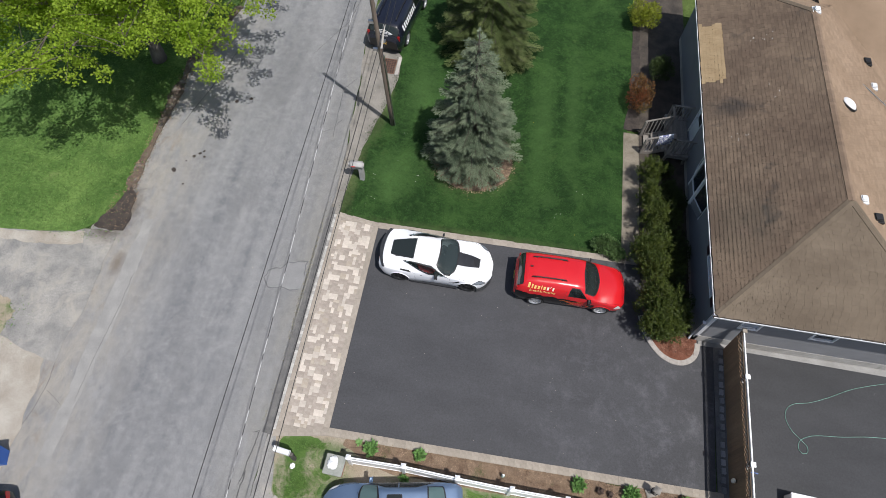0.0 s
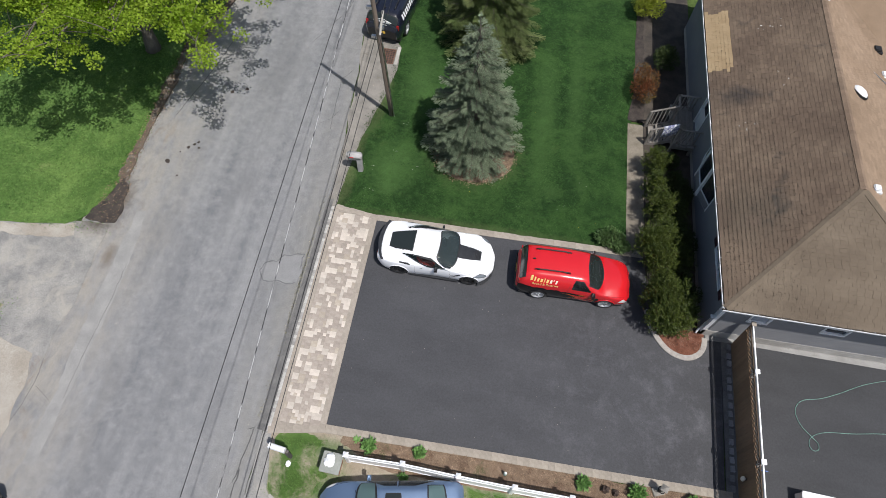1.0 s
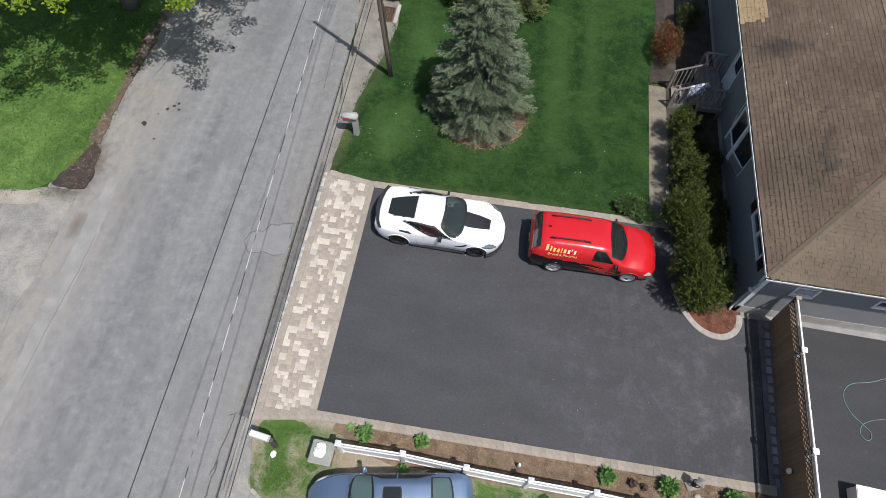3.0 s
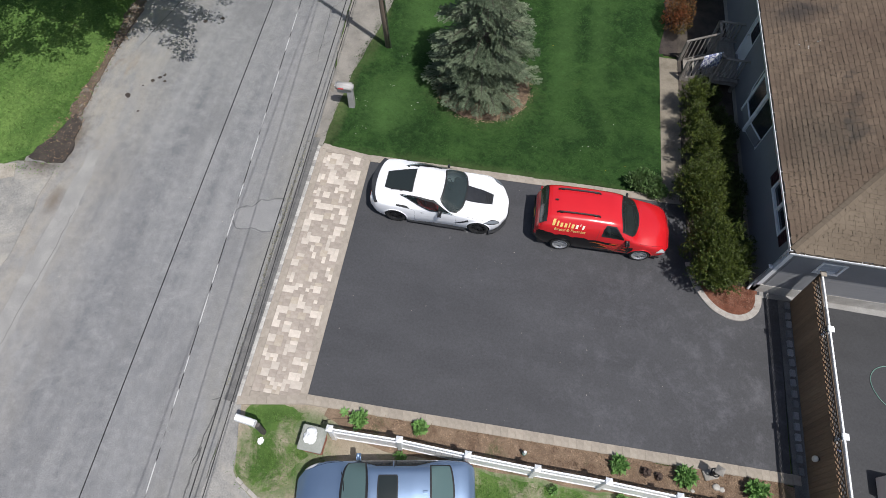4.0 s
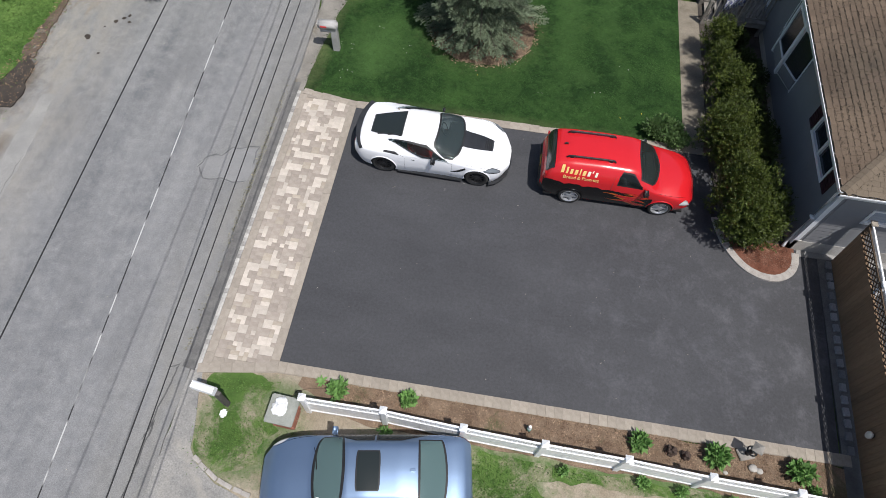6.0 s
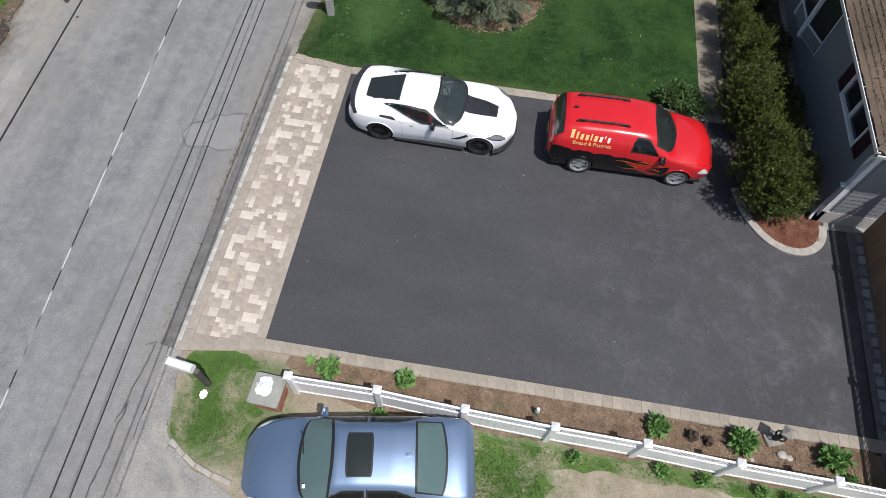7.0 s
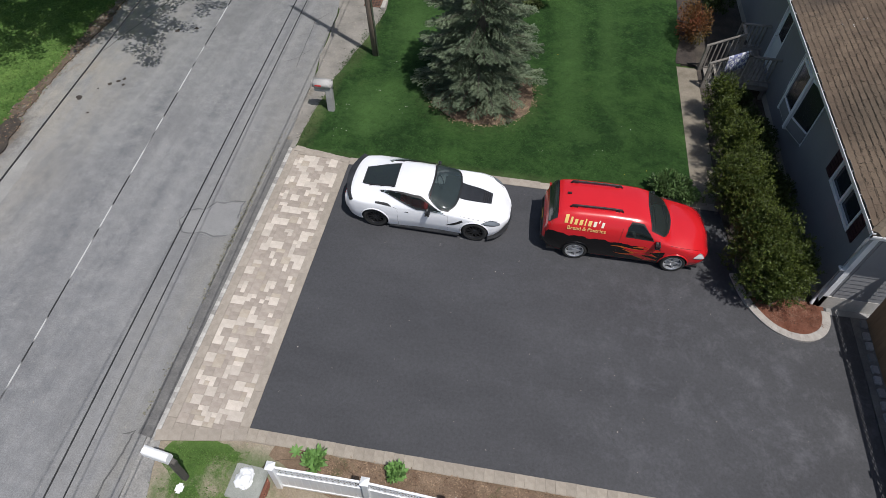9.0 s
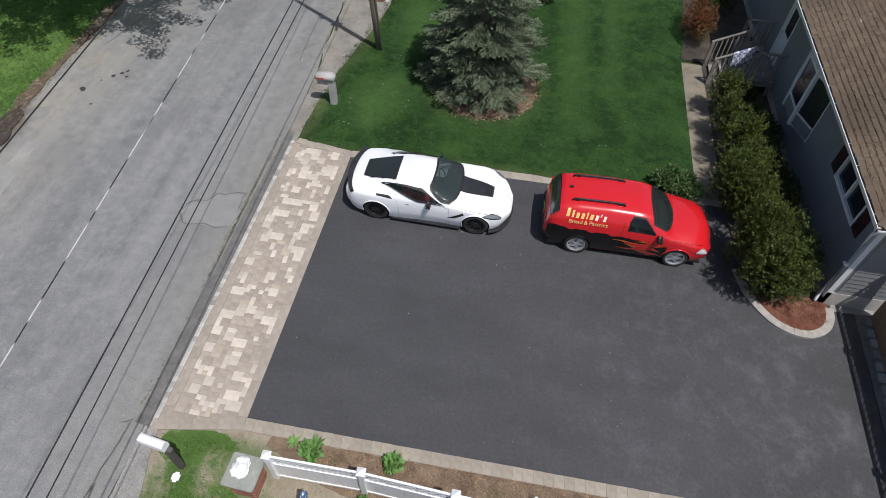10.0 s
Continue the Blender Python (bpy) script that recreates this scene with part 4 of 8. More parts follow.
class Shell:
    """A car body lofted from a table of stations: x, half width, sill, belt, roof half width, top."""

    def __init__(self, rows, step=0.035, tumble=0.03, crown=0.045, smooth=7):
        rows = np.array(rows)
        n = int((rows[-1, 0] - rows[0, 0]) / step)
        self.x = np.linspace(rows[0, 0], rows[-1, 0], n + 1)
        cols = []
        for k in range(1, 6):
            y = np.interp(self.x, rows[:, 0], rows[:, k])
            pad = np.pad(y, smooth // 2, mode="edge")
            y2 = np.convolve(pad, np.ones(smooth) / smooth, "valid")
            y2[0], y2[-1] = y[0], y[-1]
            cols.append(y2)
        self.w, self.zs, self.zb, self.wr, self.zt = cols
        self.tumble, self.crown = tumble, crown
        self.ring = [self.section(i) for i in range(len(self.x))]

    def section(self, i):
        w, zs, zb, wr, zt = (float(c[i]) for c in (self.w, self.zs, self.zb, self.wr, self.zt))
        h = zb - zs
        edge = max(zt - self.crown, zb + 0.004)
        keys = [(w - 0.07, zs), (w - 0.005, zs + 0.35 * h), (w, zs + 0.72 * h), (w - self.tumble, zb), (wr, edge), (0.0, max(zt, edge))]
        pts = [keys[0]]
        for (a, b), n in zip(zip(keys, keys[1:]), SEG):
            for k in range(1, n + 1):
                t = k / n
                y, z = a[0] + (b[0] - a[0]) * t, a[1] + (b[1] - a[1]) * t
                if b is keys[5]:
                    z = a[1] + (b[1] - a[1]) * math.sin(t * math.pi / 2)
                if b is keys[4]:
                    y += 0.05 * math.sin(math.pi * t) * min(1.0, (edge - zb) / 0.3)
                pts.append((y, z))
        out = pts[:]
        for _ in range(2):
            out = [out[0]] + [((p[0] + 2 * q[0] + r[0]) / 4, (p[1] + 2 * q[1] + r[1]) / 4) for p, q, r in zip(out, out[1:], out[2:])] + [out[-1]]
        return out

    def at(self, x, row):
        """Half-width side point of the shell at x and row (fractions allowed)."""
        i = float(np.interp(x, self.x, np.arange(len(self.x))))
        i0 = min(int(i), len(self.x) - 2)
        f = i - i0
        r0 = min(int(row), len(self.ring[0]) - 2)
        g = row - r0

        def p(a, b):
            return Vector(self.ring[a][b])
        q = p(i0, r0).lerp(p(i0, r0 + 1), g).lerp(p(i0 + 1, r0).lerp(p(i0 + 1, r0 + 1), g), f)
        return q.x, q.y

    def row_at(self, x, z, lo=0, hi=13):
        zs = [self.at(x, r)[1] for r in range(lo, hi + 1)]
        return float(np.interp(z, zs, np.arange(lo, hi + 1)))

    def full(self, x, R):
        """A point of the shell; R runs over both sides, 0 to 62, with 31 on the roof's middle line."""
        side = -1 if R <= 31 else 1
        y, z = self.at(x, R if R <= 31 else 62 - R)
        return Vector((x, side * y, z))

    def lifted(self, x, R, lift):
        a, b = self.full(x, max(0.0, R - 0.4)), self.full(x, min(62.0, R + 0.4))
        x0, x1 = max(self.x[0], x - 0.03), min(self.x[-1], x + 0.03)
        nrm = (self.full(x1, R) - self.full(x0, R)).cross(b - a)
        if nrm.length < 1e-9:
            nrm = Vector((0, 0, 1))
        nrm.normalize()
        p = self.full(x, R)
        if nrm.dot(Vector((0, p.y, max(0.05, p.z - 0.7)))) < 0:
            nrm = -nrm
        return p + nrm * lift

    def split(self, label, panes=()):
        """Faces by part name; label(x, seg, t, z) is asked for each, side -1 or 1 appended for sides."""
        names = {}
        nr = len(self.ring[0])
        seg_of = [(s, (k + 0.5) / n) for s, n in enumerate(SEG) for k in range(n)]
        for i in range(len(self.x) - 1):
            for j in range(nr - 1):
                a, b, c2, d = self.ring[i][j], self.ring[i][j + 1], self.ring[i + 1][j + 1], self.ring[i + 1][j]
                xm = (self.x[i] + self.x[i + 1]) / 2
                zm = (a[1] + b[1] + c2[1] + d[1]) / 4
                for side in (-1, 1):
                    if any(w.inside(xm, (j + 0.5) if side < 0 else 62 - (j + 0.5)) for w in panes):
                        continue
                    nm = label(xm, *seg_of[j], zm, side)
                    if nm is None:
                        continue
                    names.setdefault(nm, []).append((i, j, side))
        out = {}
        for nm, cells in names.items():
            bm, seen = bmesh.new(), {}

            def vert(i, j, side):
                y, z = self.ring[i][j]
                key = (i, j, side if j < nr - 1 else 0)
                if key not in seen:
                    seen[key] = bm.verts.new((self.x[i], y * side, z))
                return seen[key]
            for i, j, side in cells:
                q = [vert(i, j, side), vert(i, j + 1, side), vert(i + 1, j + 1, side), vert(i + 1, j, side)]
                q = list(dict.fromkeys(q))
                if len(q) > 2:
                    try:
                        bm.faces.new(q if side < 0 else q[::-1])
                    except ValueError:
                        pass
            bmesh.ops.recalc_face_normals(bm, faces=bm.faces)
            out[nm] = bm
        return out

    def cap(self, end):
        bm = bmesh.new()
        i = 0 if end < 0 else len(self.x) - 1
        pts = [(self.x[i], -y, z) for y, z in self.ring[i]] + [(self.x[i], y, z) for y, z in self.ring[i][-2::-1]]
        bm.faces.new([bm.verts.new(p) for p in pts])
        bmesh.ops.triangulate(bm, faces=bm.faces)
        return bm


class Pane:
    """A window let into a shell. By x: rows from lo(x) to hi(x) between x0 and x1. By row: x from lo(R) to hi(R) between rows x0 and x1."""

    def __init__(self, by_x, x0, x1, lo, hi, rim=None):
        self.by_x, self.x0, self.x1, self.lo, self.hi = by_x, x0, x1, lo, hi
        self.rim = rim or (0.14 if by_x else 0.06)      # share of the width that the seal takes on each side

    def at(self, s, t):
        a = self.x0 + (self.x1 - self.x0) * s
        b = self.lo(a) + (self.hi(a) - self.lo(a)) * t
        return (a, b) if self.by_x else (b, a)

    def inside(self, x, R):
        a, b = (x, R) if self.by_x else (R, x)
        s = (a - self.x0) / (self.x1 - self.x0)
        if not 0.02 < s < 0.98:
            return False
        w = self.hi(a) - self.lo(a)
        if abs(w) < 1e-4:
            return False
        t = (b - self.lo(a)) / w
        e = self.rim * 0.55
        return e < t < 1 - e

    def build(self, shell, t, name, glass_mat, seal_mat, ns=22, nt=10, lift=0.006, label=""):
        es = 0.035 if self.by_x else 0.03
        et = self.rim
        ss = [0.0, es] + [es + (1 - 2 * es) * k / ns for k in range(1, ns)] + [1 - es, 1.0]
        tt = [0.0, et] + [et + (1 - 2 * et) * k / nt for k in range(1, nt)] + [1 - et, 1.0]
        glass_bm, seal_bm = bmesh.new(), bmesh.new()
        pts = [[shell.lifted(*self.at(a, b), lift) for b in tt] for a in ss]
        cache = {}

        def vert(bm, i, j):
            if (id(bm), i, j) not in cache:
                cache[(id(bm), i, j)] = bm.verts.new(pts[i][j])
            return cache[(id(bm), i, j)]
        for i in range(len(ss) - 1):
            for j in range(len(tt) - 1):
                rim = i in (0, len(ss) - 2) or j in (0, len(tt) - 2)
                bm = seal_bm if rim else glass_bm
                try:
                    bm.faces.new([vert(bm, i, j), vert(bm, i + 1, j), vert(bm, i + 1, j + 1), vert(bm, i, j + 1)])
                except ValueError:
                    pass
        for bm in (glass_bm, seal_bm):
            bmesh.ops.recalc_face_normals(bm, faces=bm.faces)
        g = part(name, glass_bm, glass_mat, t, label, True)
        part("window_seal", seal_bm, seal_mat, g, "", True)
        return g


def both(pane):
    """The pane and its mirror image on the other flank."""
    lo, hi = pane.lo, pane.hi
    return [pane, Pane(True, pane.x0, pane.x1, lambda x: 62 - lo(x), lambda x: 62 - hi(x), pane.rim)]


def disc_ring(profile, n=28):
    """A lathe round the y axis: profile of (y, radius)."""
    bm = bmesh.new()
    rings = [[bm.verts.new((r * math.cos(2 * math.pi * k / n), y, r * math.sin(2 * math.pi * k / n))) for k in range(n)] for y, r in profile]
    for a, b in zip(rings, rings[1:]):
        for k in range(n):
            bm.faces.new((a[k], a[(k + 1) % n], b[(k + 1) % n], b[k]))
    return bm


def add_wheel(t, x, y, r, width, side, rim_mat, spokes, rim_r):
    """hub > tyre, rim; the outer face looks to side * y."""
    s = side
    hub = part("wheel", disc_ring([(s * width * 0.30, 0.0001), (s * width * 0.34, 0.05), (s * width * 0.28, 0.075)], 16), rim_mat, t)
    hub.location = (x, y, r)
    hw = width / 2
    tyre = part("tyre", disc_ring([(-hw * 0.9, rim_r), (-hw, rim_r + 0.03), (-hw, r - 0.035), (-hw * 0.8, r), (hw * 0.8, r), (hw, r - 0.035), (hw, rim_r + 0.03), (hw * 0.9, rim_r), (hw * 0.75, rim_r - 0.004)]), RUBBER, hub, smooth=True)
    bm = disc_ring([(s * hw * 0.88, rim_r), (s * hw * 0.92, rim_r - 0.012), (s * hw * 0.80, rim_r - 0.03), (s * hw * 0.1, rim_r - 0.04)])
    for k in range(spokes):
        a = 2 * math.pi * k / spokes
        m = pose(0, 0, 0, 0, -math.degrees(a), 0)
        box(bm, 0.04, s * hw * 0.45 - 0.02, -0.028, rim_r - 0.015, s * hw * 0.45 + 0.025, 0.028, m=m)
    part("rim", bm, rim_mat, hub)
    part("brake_disc", disc_ring([(0.0, 0.0001), (0.0, rim_r * 0.72), (s * 0.02, rim_r * 0.72), (s * 0.02, 0.0001)], 20), STEEL, hub)
    return hub


def arch_lip(shell, cx, r, side, rad, z0, wheel_z):
    pts = []
    for k in range(25):
        a = math.radians(-20 + 220 * k / 24)
        x, z = cx + r * math.cos(a), wheel_z + r * math.sin(a)
        if z < z0:
            continue
        row = shell.row_at(x, z)
        pts.append((x, side * (shell.at(x, row)[0] + 0.002), z))
    return tube(pts, rad, 6)


def seam(shell, pts, side, r=0.0045):
    """A panel gap along (x, row) points of one side."""
    fine = []
    for (x0, r0), (x1, r1) in zip(pts, pts[1:]):
        n = 8
        fine += [(x0 + (x1 - x0) * k / n, r0 + (r1 - r0) * k / n) for k in range(n)]
    fine.append(pts[-1])
    co = []
    for x, row in fine:
        y, z = shell.at(x, row)
        co.append((x, side * (y + 0.001), z))
    return tube(co, r, 5)


def mirror_part(t, x, y, z, side, mat):
    bm = bmesh.new()
    box(bm, x - 0.035, side * y, z - 0.02, x + 0.045, side * (y + 0.14), z + 0.07, bevel=0.02)
    m = part("mirror", bm, mat, t, smooth=True)
    bm = boxes((x - 0.041, side * (y + 0.03) if side > 0 else -(y + 0.13), z, x - 0.036, side * (y + 0.13) if side > 0 else -(y + 0.03), z + 0.06))
    part("mirror_glass", bm, STEEL, m)
    return m


def cabin_parts(t, xs, seat_mat, w, floor_z, seat_z, dash_x, wheel_side):
    part("floor_pan", boxes((xs[0] - 0.6, -w, floor_z - 0.03, dash_x + 0.15, w, floor_z)), CABIN, t)
    bm = bmesh.new()
    box(bm, dash_x - 0.22, -w + 0.03, seat_z + 0.12, dash_x + 0.28, w - 0.03, seat_z + 0.34, bevel=0.05)
    part("dashboard", bm, CABIN, t)
    for x in xs:
        for s in (-1, 1):
            bm = bmesh.new()
            box(bm, x - 0.25, s * 0.36 - 0.23, floor_z, x + 0.27, s * 0.36 + 0.23, seat_z, bevel=0.05)
            m = Matrix.Translation((x - 0.24, s * 0.36, seat_z - 0.08)) @ pose(0, 0, 0, 0, -18, 0)
            box(bm, -0.07, -0.22, 0.0, 0.08, 0.22, 0.50, bevel=0.05, m=m)
            box(bm, -0.05, -0.13, 0.51, 0.06, 0.13, 0.66, bevel=0.04, m=m)
            part("seat", bm, seat_mat, t)
    bm = bmesh.new()
    c = Vector((dash_x - 0.34, wheel_side * 0.36, seat_z + 0.28))
    q = Euler((0, radians(62), 0)).to_matrix()
    ring = tube([c + q @ Vector((0.18 * math.cos(k * math.pi / 10), 0.18 * math.sin(k * math.pi / 10), 0)) for k in range(21)], 0.016, 6)
    part("steering_wheel", ring, CABIN, t)


def patch_on(shell, pts, side, lift, rows=True):
    """A thin decal over (x, z) outline points on one side of the shell."""
    bm = bmesh.new()
    v = []
    for x, z in pts:
        y = shell.at(x, shell.row_at(x, z))[0]
        v.append(bm.verts.new((x, side * (y + lift), z)))
    bm.faces.new(v)
    bmesh.ops.triangulate(bm, faces=bm.faces)
    bmesh.ops.recalc_face_normals(bm, faces=bm.faces)
    return bm


def lettering(body, size, mat, parent, m, name="lettering"):
    cu = bpy.data.curves.new(name, "FONT")
    cu.body, cu.size, cu.extrude, cu.align_x, cu.align_y = body, size, 0.002, "CENTER", "CENTER"
    tmp = bpy.data.objects.new(name, cu)
    scene.collection.objects.link(tmp)
    me = bpy.data.meshes.new_from_object(tmp.evaluated_get(bpy.context.evaluated_depsgraph_get()))
    bpy.data.objects.remove(tmp)
    me.materials.clear()
    me.materials.append(mat)
    ob = new(name, me)
    ob.parent = parent
    ob.matrix_basis = m
    return ob


def words(text, size, mat, parent, m):
    """Each word of a line as a part of its own, the line centred on m."""
    obs = [lettering(w, size, mat, parent, Matrix()) for w in text.split()]
    wide = [max(v.co.x for v in o.data.vertices) - min(v.co.x for v in o.data.vertices) for o in obs]
    x = -(sum(wide) + size * 0.28 * (len(wide) - 1)) / 2
    for o, w in zip(obs, wide):
        o.matrix_basis = m @ Matrix.Translation((x + w / 2, 0, 0))
        x += w + size * 0.28


# white sports coupe ---------------------------------------------------------------------------------
def sports_coupe(m):
    t = thing("sports_car", "low white sports coupe with black hood insert, parked on the driveway", "car", m)
    rows = [(-2.25, .66, .42, .72, .58, .80), (-2.20, .77, .34, .82, .66, .90), (-2.0, .90, .22, .87, .71, .95), (-1.6, .965, .16, .90, .70, 1.00), (-1.1, .975, .15, .90, .60, 1.13),
            (-.6, .945, .14, .86, .55, 1.215), (-.2, .92, .14, .845, .53, 1.235), (.15, .91, .14, .84, .54, 1.20), (.55, .91, .14, .83, .58, 1.04), (.92, .925, .14, .83, .64, .885),
            (1.35, .955, .15, .80, .68, .83), (1.70, .925, .17, .72, .60, .77), (1.90, .83, .19, .64, .50, .69), (2.06, .67, .22, .55, .38, .60), (2.18, .47, .26, .46, .27, .51), (2.245, .25, .29, .40, .14, .43)]
    s = Shell(rows)
    RA, FA, R = -1.36, 1.36, 0.34

    def label(x, seg, u, z, side):
        for cx in (RA, FA):
            if seg < 3 and (x - cx) ** 2 + (z - R) ** 2 < 0.385 ** 2:
                return None
        if seg < 3 and -0.72 < x < 0.62:
            return "door_left" if side > 0 else "door_right"
        return "body"
    wind = Pane(False, 15.6, 46.4, lambda R: 0.08 - 0.14 * (abs(R - 31) / 15.4) ** 2 + 0.46 * max(0, (abs(R - 31) - 9.5) / 5.9) ** 1.3, lambda R: 0.60 + 0.25 * (1 - (abs(R - 31) / 15.4) ** 2), 0.065)
    rear = Pane(True, -1.82, -0.88, lambda x: 31 - (4.0 + 3.2 * (x + 1.82) / 0.94), lambda x: 31 + (4.0 + 3.2 * (x + 1.82) / 0.94), 0.045)
    def flank_lo(x):
        return 13.6 + 9.0 * max(0, (-0.22 - x) / 1.04) ** 1.2

    def flank_hi(x):
        return max(flank_lo(x) + 0.05, 20.4 + 2.4 * max(0, (-0.3 - x) / 0.96) - 7.2 * max(0, (x + 0.16) / 0.70) ** 1.1)
    flank = Pane(True, -1.26, 0.52, flank_lo, flank_hi, 0.17)
    hood = Pane(True, 0.80, 1.70, lambda x: 31 - (4.3 - 1.5 * (x - 0.80)), lambda x: 31 + (4.3 - 1.5 * (x - 0.80)))
    panes = [wind, rear, *both(flank)]
    for nm, bm in s.split(label, panes).items():
        part(nm.replace("_left", "").replace("_right", ""), bm, WHITE_PAINT, t, "", True)
    wind.build(s, t, "windshield", CLEAR, BLACK, lift=0.016)
    rear.build(s, t, "rear_window", TINT, BLACK, lift=0.026)
    for w in both(flank):
        w.build(s, t, "side_window", SIDE_GLASS, BLACK, ns=34, lift=0.032)
    hood.build(s, t, "hood_insert", CARBON, CARBON, lift=0.012, label="black carbon hood insert with vents")
    part("tail_panel", s.cap(-1), CARBON, t)
    part("nose_panel", s.cap(1), CARBON, t)
    part("underbody", boxes((-1.9, -0.62, 0.12, 1.95, 0.62, 0.2), (-0.95, -0.84, 0.13, 0.95, 0.84, 0.19)), BLACK, t)
    for cx in (RA, FA):
        for sd in (-1, 1):
            part("wheel_arch", arch_lip(s, cx, 0.385, sd, 0.018, 0.17, R), WHITE_PAINT, t, smooth=True)
            part("arch_liner", boxes((cx - 0.36, sd * 0.55 - 0.02, 0.18, cx + 0.36, sd * 0.55 + 0.02, 0.62)), BLACK, t)
            add_wheel(t, cx, sd * 0.80, R, 0.28, sd, DARK_ALLOY, 10, 0.25)
    cabin_parts(t, [-0.30], RED_SEAT, 0.70, 0.25, 0.48, 0.55, 1)
    # tail spoiler, splitter, skirts
    bm = bmesh.new()
    pts = [(-2.27 + 0.22 * (y / 0.86) ** 2, y, 0.93 - 0.05 * abs(y)) for y in [k * 0.86 / 8 for k in range(-8, 9)]]
    for a, b in zip(pts, pts[1:]):
        q = [(a[0], a[1], a[2] - 0.06), (b[0], b[1], b[2] - 0.06), (b[0] + 0.14, b[1], b[2] - 0.04), (a[0] + 0.14, a[1], a[2] - 0.04)]
        top = [(a[0] - 0.02, a[1], a[2] + 0.05), (b[0] - 0.02, b[1], b[2] + 0.05), (b[0] + 0.10, b[1], b[2] - 0.012), (a[0] + 0.10, a[1], a[2] - 0.012)]
        lo, hi = [bm.verts.new(p) for p in q], [bm.verts.new(p) for p in top]
        bm.faces.new(hi)
        for i in range(4):
            bm.faces.new((lo[i], lo[(i + 1) % 4], hi[(i + 1) % 4], hi[i]))
    bmesh.ops.recalc_face_normals(bm, faces=bm.faces)
    part("spoiler", bm, CARBON, t, "black tail spoiler")
    splitter = [(1.72, -0.95), (1.92, -0.86), (2.09, -0.70), (2.22, -0.48), (2.30, 0), (2.22, 0.48), (2.09, 0.70), (1.92, 0.86), (1.72, 0.95)]
    part("splitter", slab(splitter, 0.13, 0.165), CARBON, t, "black front splitter")
    for sd in (-1, 1):
        part("side_skirt", boxes((-0.95, sd * 0.88 - 0.06, 0.11, 0.95, sd * 0.88 + 0.06, 0.145)), CARBON, t, "black side skirt")
        mirror_part(t, 0.08, 0.89, 0.86, sd, CARBON)
        part("side_vent", patch_on(s, [(0.58, 0.47), (0.80, 0.60), (1.00, 0.74), (1.03, 0.68), (0.93, 0.60), (0.78, 0.50)], sd, 0.006), BLACK, t)
        part("door_seam", seam(s, [(0.62, 1), (0.62, 12), (0.40, 12.9)], sd, 0.0025), CABIN, t)
        part("door_seam", seam(s, [(-0.72, 1), (-0.74, 12), (-0.86, 13)], sd, 0.0025), CABIN, t)
        part("tail_light", boxes((-2.262, sd * 0.40 - 0.13, 0.66, -2.248, sd * 0.40 + 0.13, 0.76)), RED_LENS, t)
        part("hood_seam", seam(s, [(0.95, 14.2), (1.4, 14.6), (1.95, 16.5)], sd), BLACK, t)
        part("door_handle", patch_on(s, [(-0.54, 0.735), (-0.44, 0.735), (-0.45, 0.755), (-0.53, 0.755)], sd, 0.005), BLACK, t)
    for w in both(Pane(True, 1.50, 2.0, lambda x: 11.4 - 1.2 * (x - 1.58), lambda x: 11.5 + 5.4 * min(1, (x - 1.49) / 0.25) * (1 - 0.7 * max(0, (x - 1.74) / 0.26) ** 2))):
        w.build(s, t, "headlight", SMOKE_LENS, BLACK, lift=0.008, label="smoked headlight")
    for w in both(Pane(True, -1.34, -0.90, lambda x: 13.0 + 2.4 * max(0.0, -0.95 - x), lambda x: 13.1 + 2.0 * min(1.0, (-0.89 - x) / 0.1) + 1.6 * max(0.0, -0.95 - x))):
        w.build(s, t, "quarter_vent", BLACK, BLACK, ns=8, lift=0.006, label="black quarter intake")
    part("exhaust", boxes((-2.27, -0.16, 0.30, -2.2, 0.16, 0.38)), STEEL, t)
    for k in range(4):
        x = 1.46 + k * 0.055
        z = s.at(x, 30)[1]
        part("hood_vent", boxes((x, -0.17, z + 0.008, x + 0.028, 0.17, z + 0.024)), BLACK, t)
    return t


# red delivery van -------------------------------------------------------------------------------------
def wagon_rows():
    return [(-2.24, .66, .42, .78, .56, .84), (-2.18, .76, .36, .88, .60, 1.02), (-2.08, .82, .32, .96, .62, 1.34), (-1.9, .86, .26, 1.00, .60, 1.50), (-1.5, .88, .23, 1.03, .60, 1.56), (-.6, .875, .22, 1.03, .60, 1.585),
            (.2, .875, .22, 1.02, .59, 1.56), (.48, .875, .22, 1.01, .58, 1.49), (.82, .875, .22, 1.00, .60, 1.26), (1.08, .88, .22, .95, .62, 1.07), (1.45, .885, .23, .88, .54, 1.06),
            (1.75, .875, .26, .82, .47, 1.02), (1.98, .83, .30, .74, .39, .94), (2.12, .74, .34, .66, .31, .83), (2.20, .61, .37, .57, .24, .70), (2.24, .42, .40, .50, .18, .56)]


def black_side(shell, pane, t, arches):
    """The black lower flank, open at the wheel arches."""
    bm = bmesh.new()
    n, k = 90, 12
    grid = {}
    for i in range(n + 1):
        for j in range(k + 1):
            grid[i, j] = shell.lifted(*pane.at(i / n, j / k), 0.004)
    vs = {}
    for i in range(n):
        for j in range(k):
            c = (grid[i, j] + grid[i + 1, j + 1]) / 2
            if any((c.x - ax) ** 2 + (c.z - az) ** 2 < 0.375 ** 2 for ax, az in arches):
                continue
            q = []
            for key in ((i, j), (i + 1, j), (i + 1, j + 1), (i, j + 1)):
                if key not in vs:
                    vs[key] = bm.verts.new(grid[key])
                q.append(vs[key])
            bm.faces.new(q)
    bmesh.ops.recalc_face_normals(bm, faces=bm.faces)
    part("flank_panel", bm, DARK_PAINT, t, "glossy black lower flank", True)


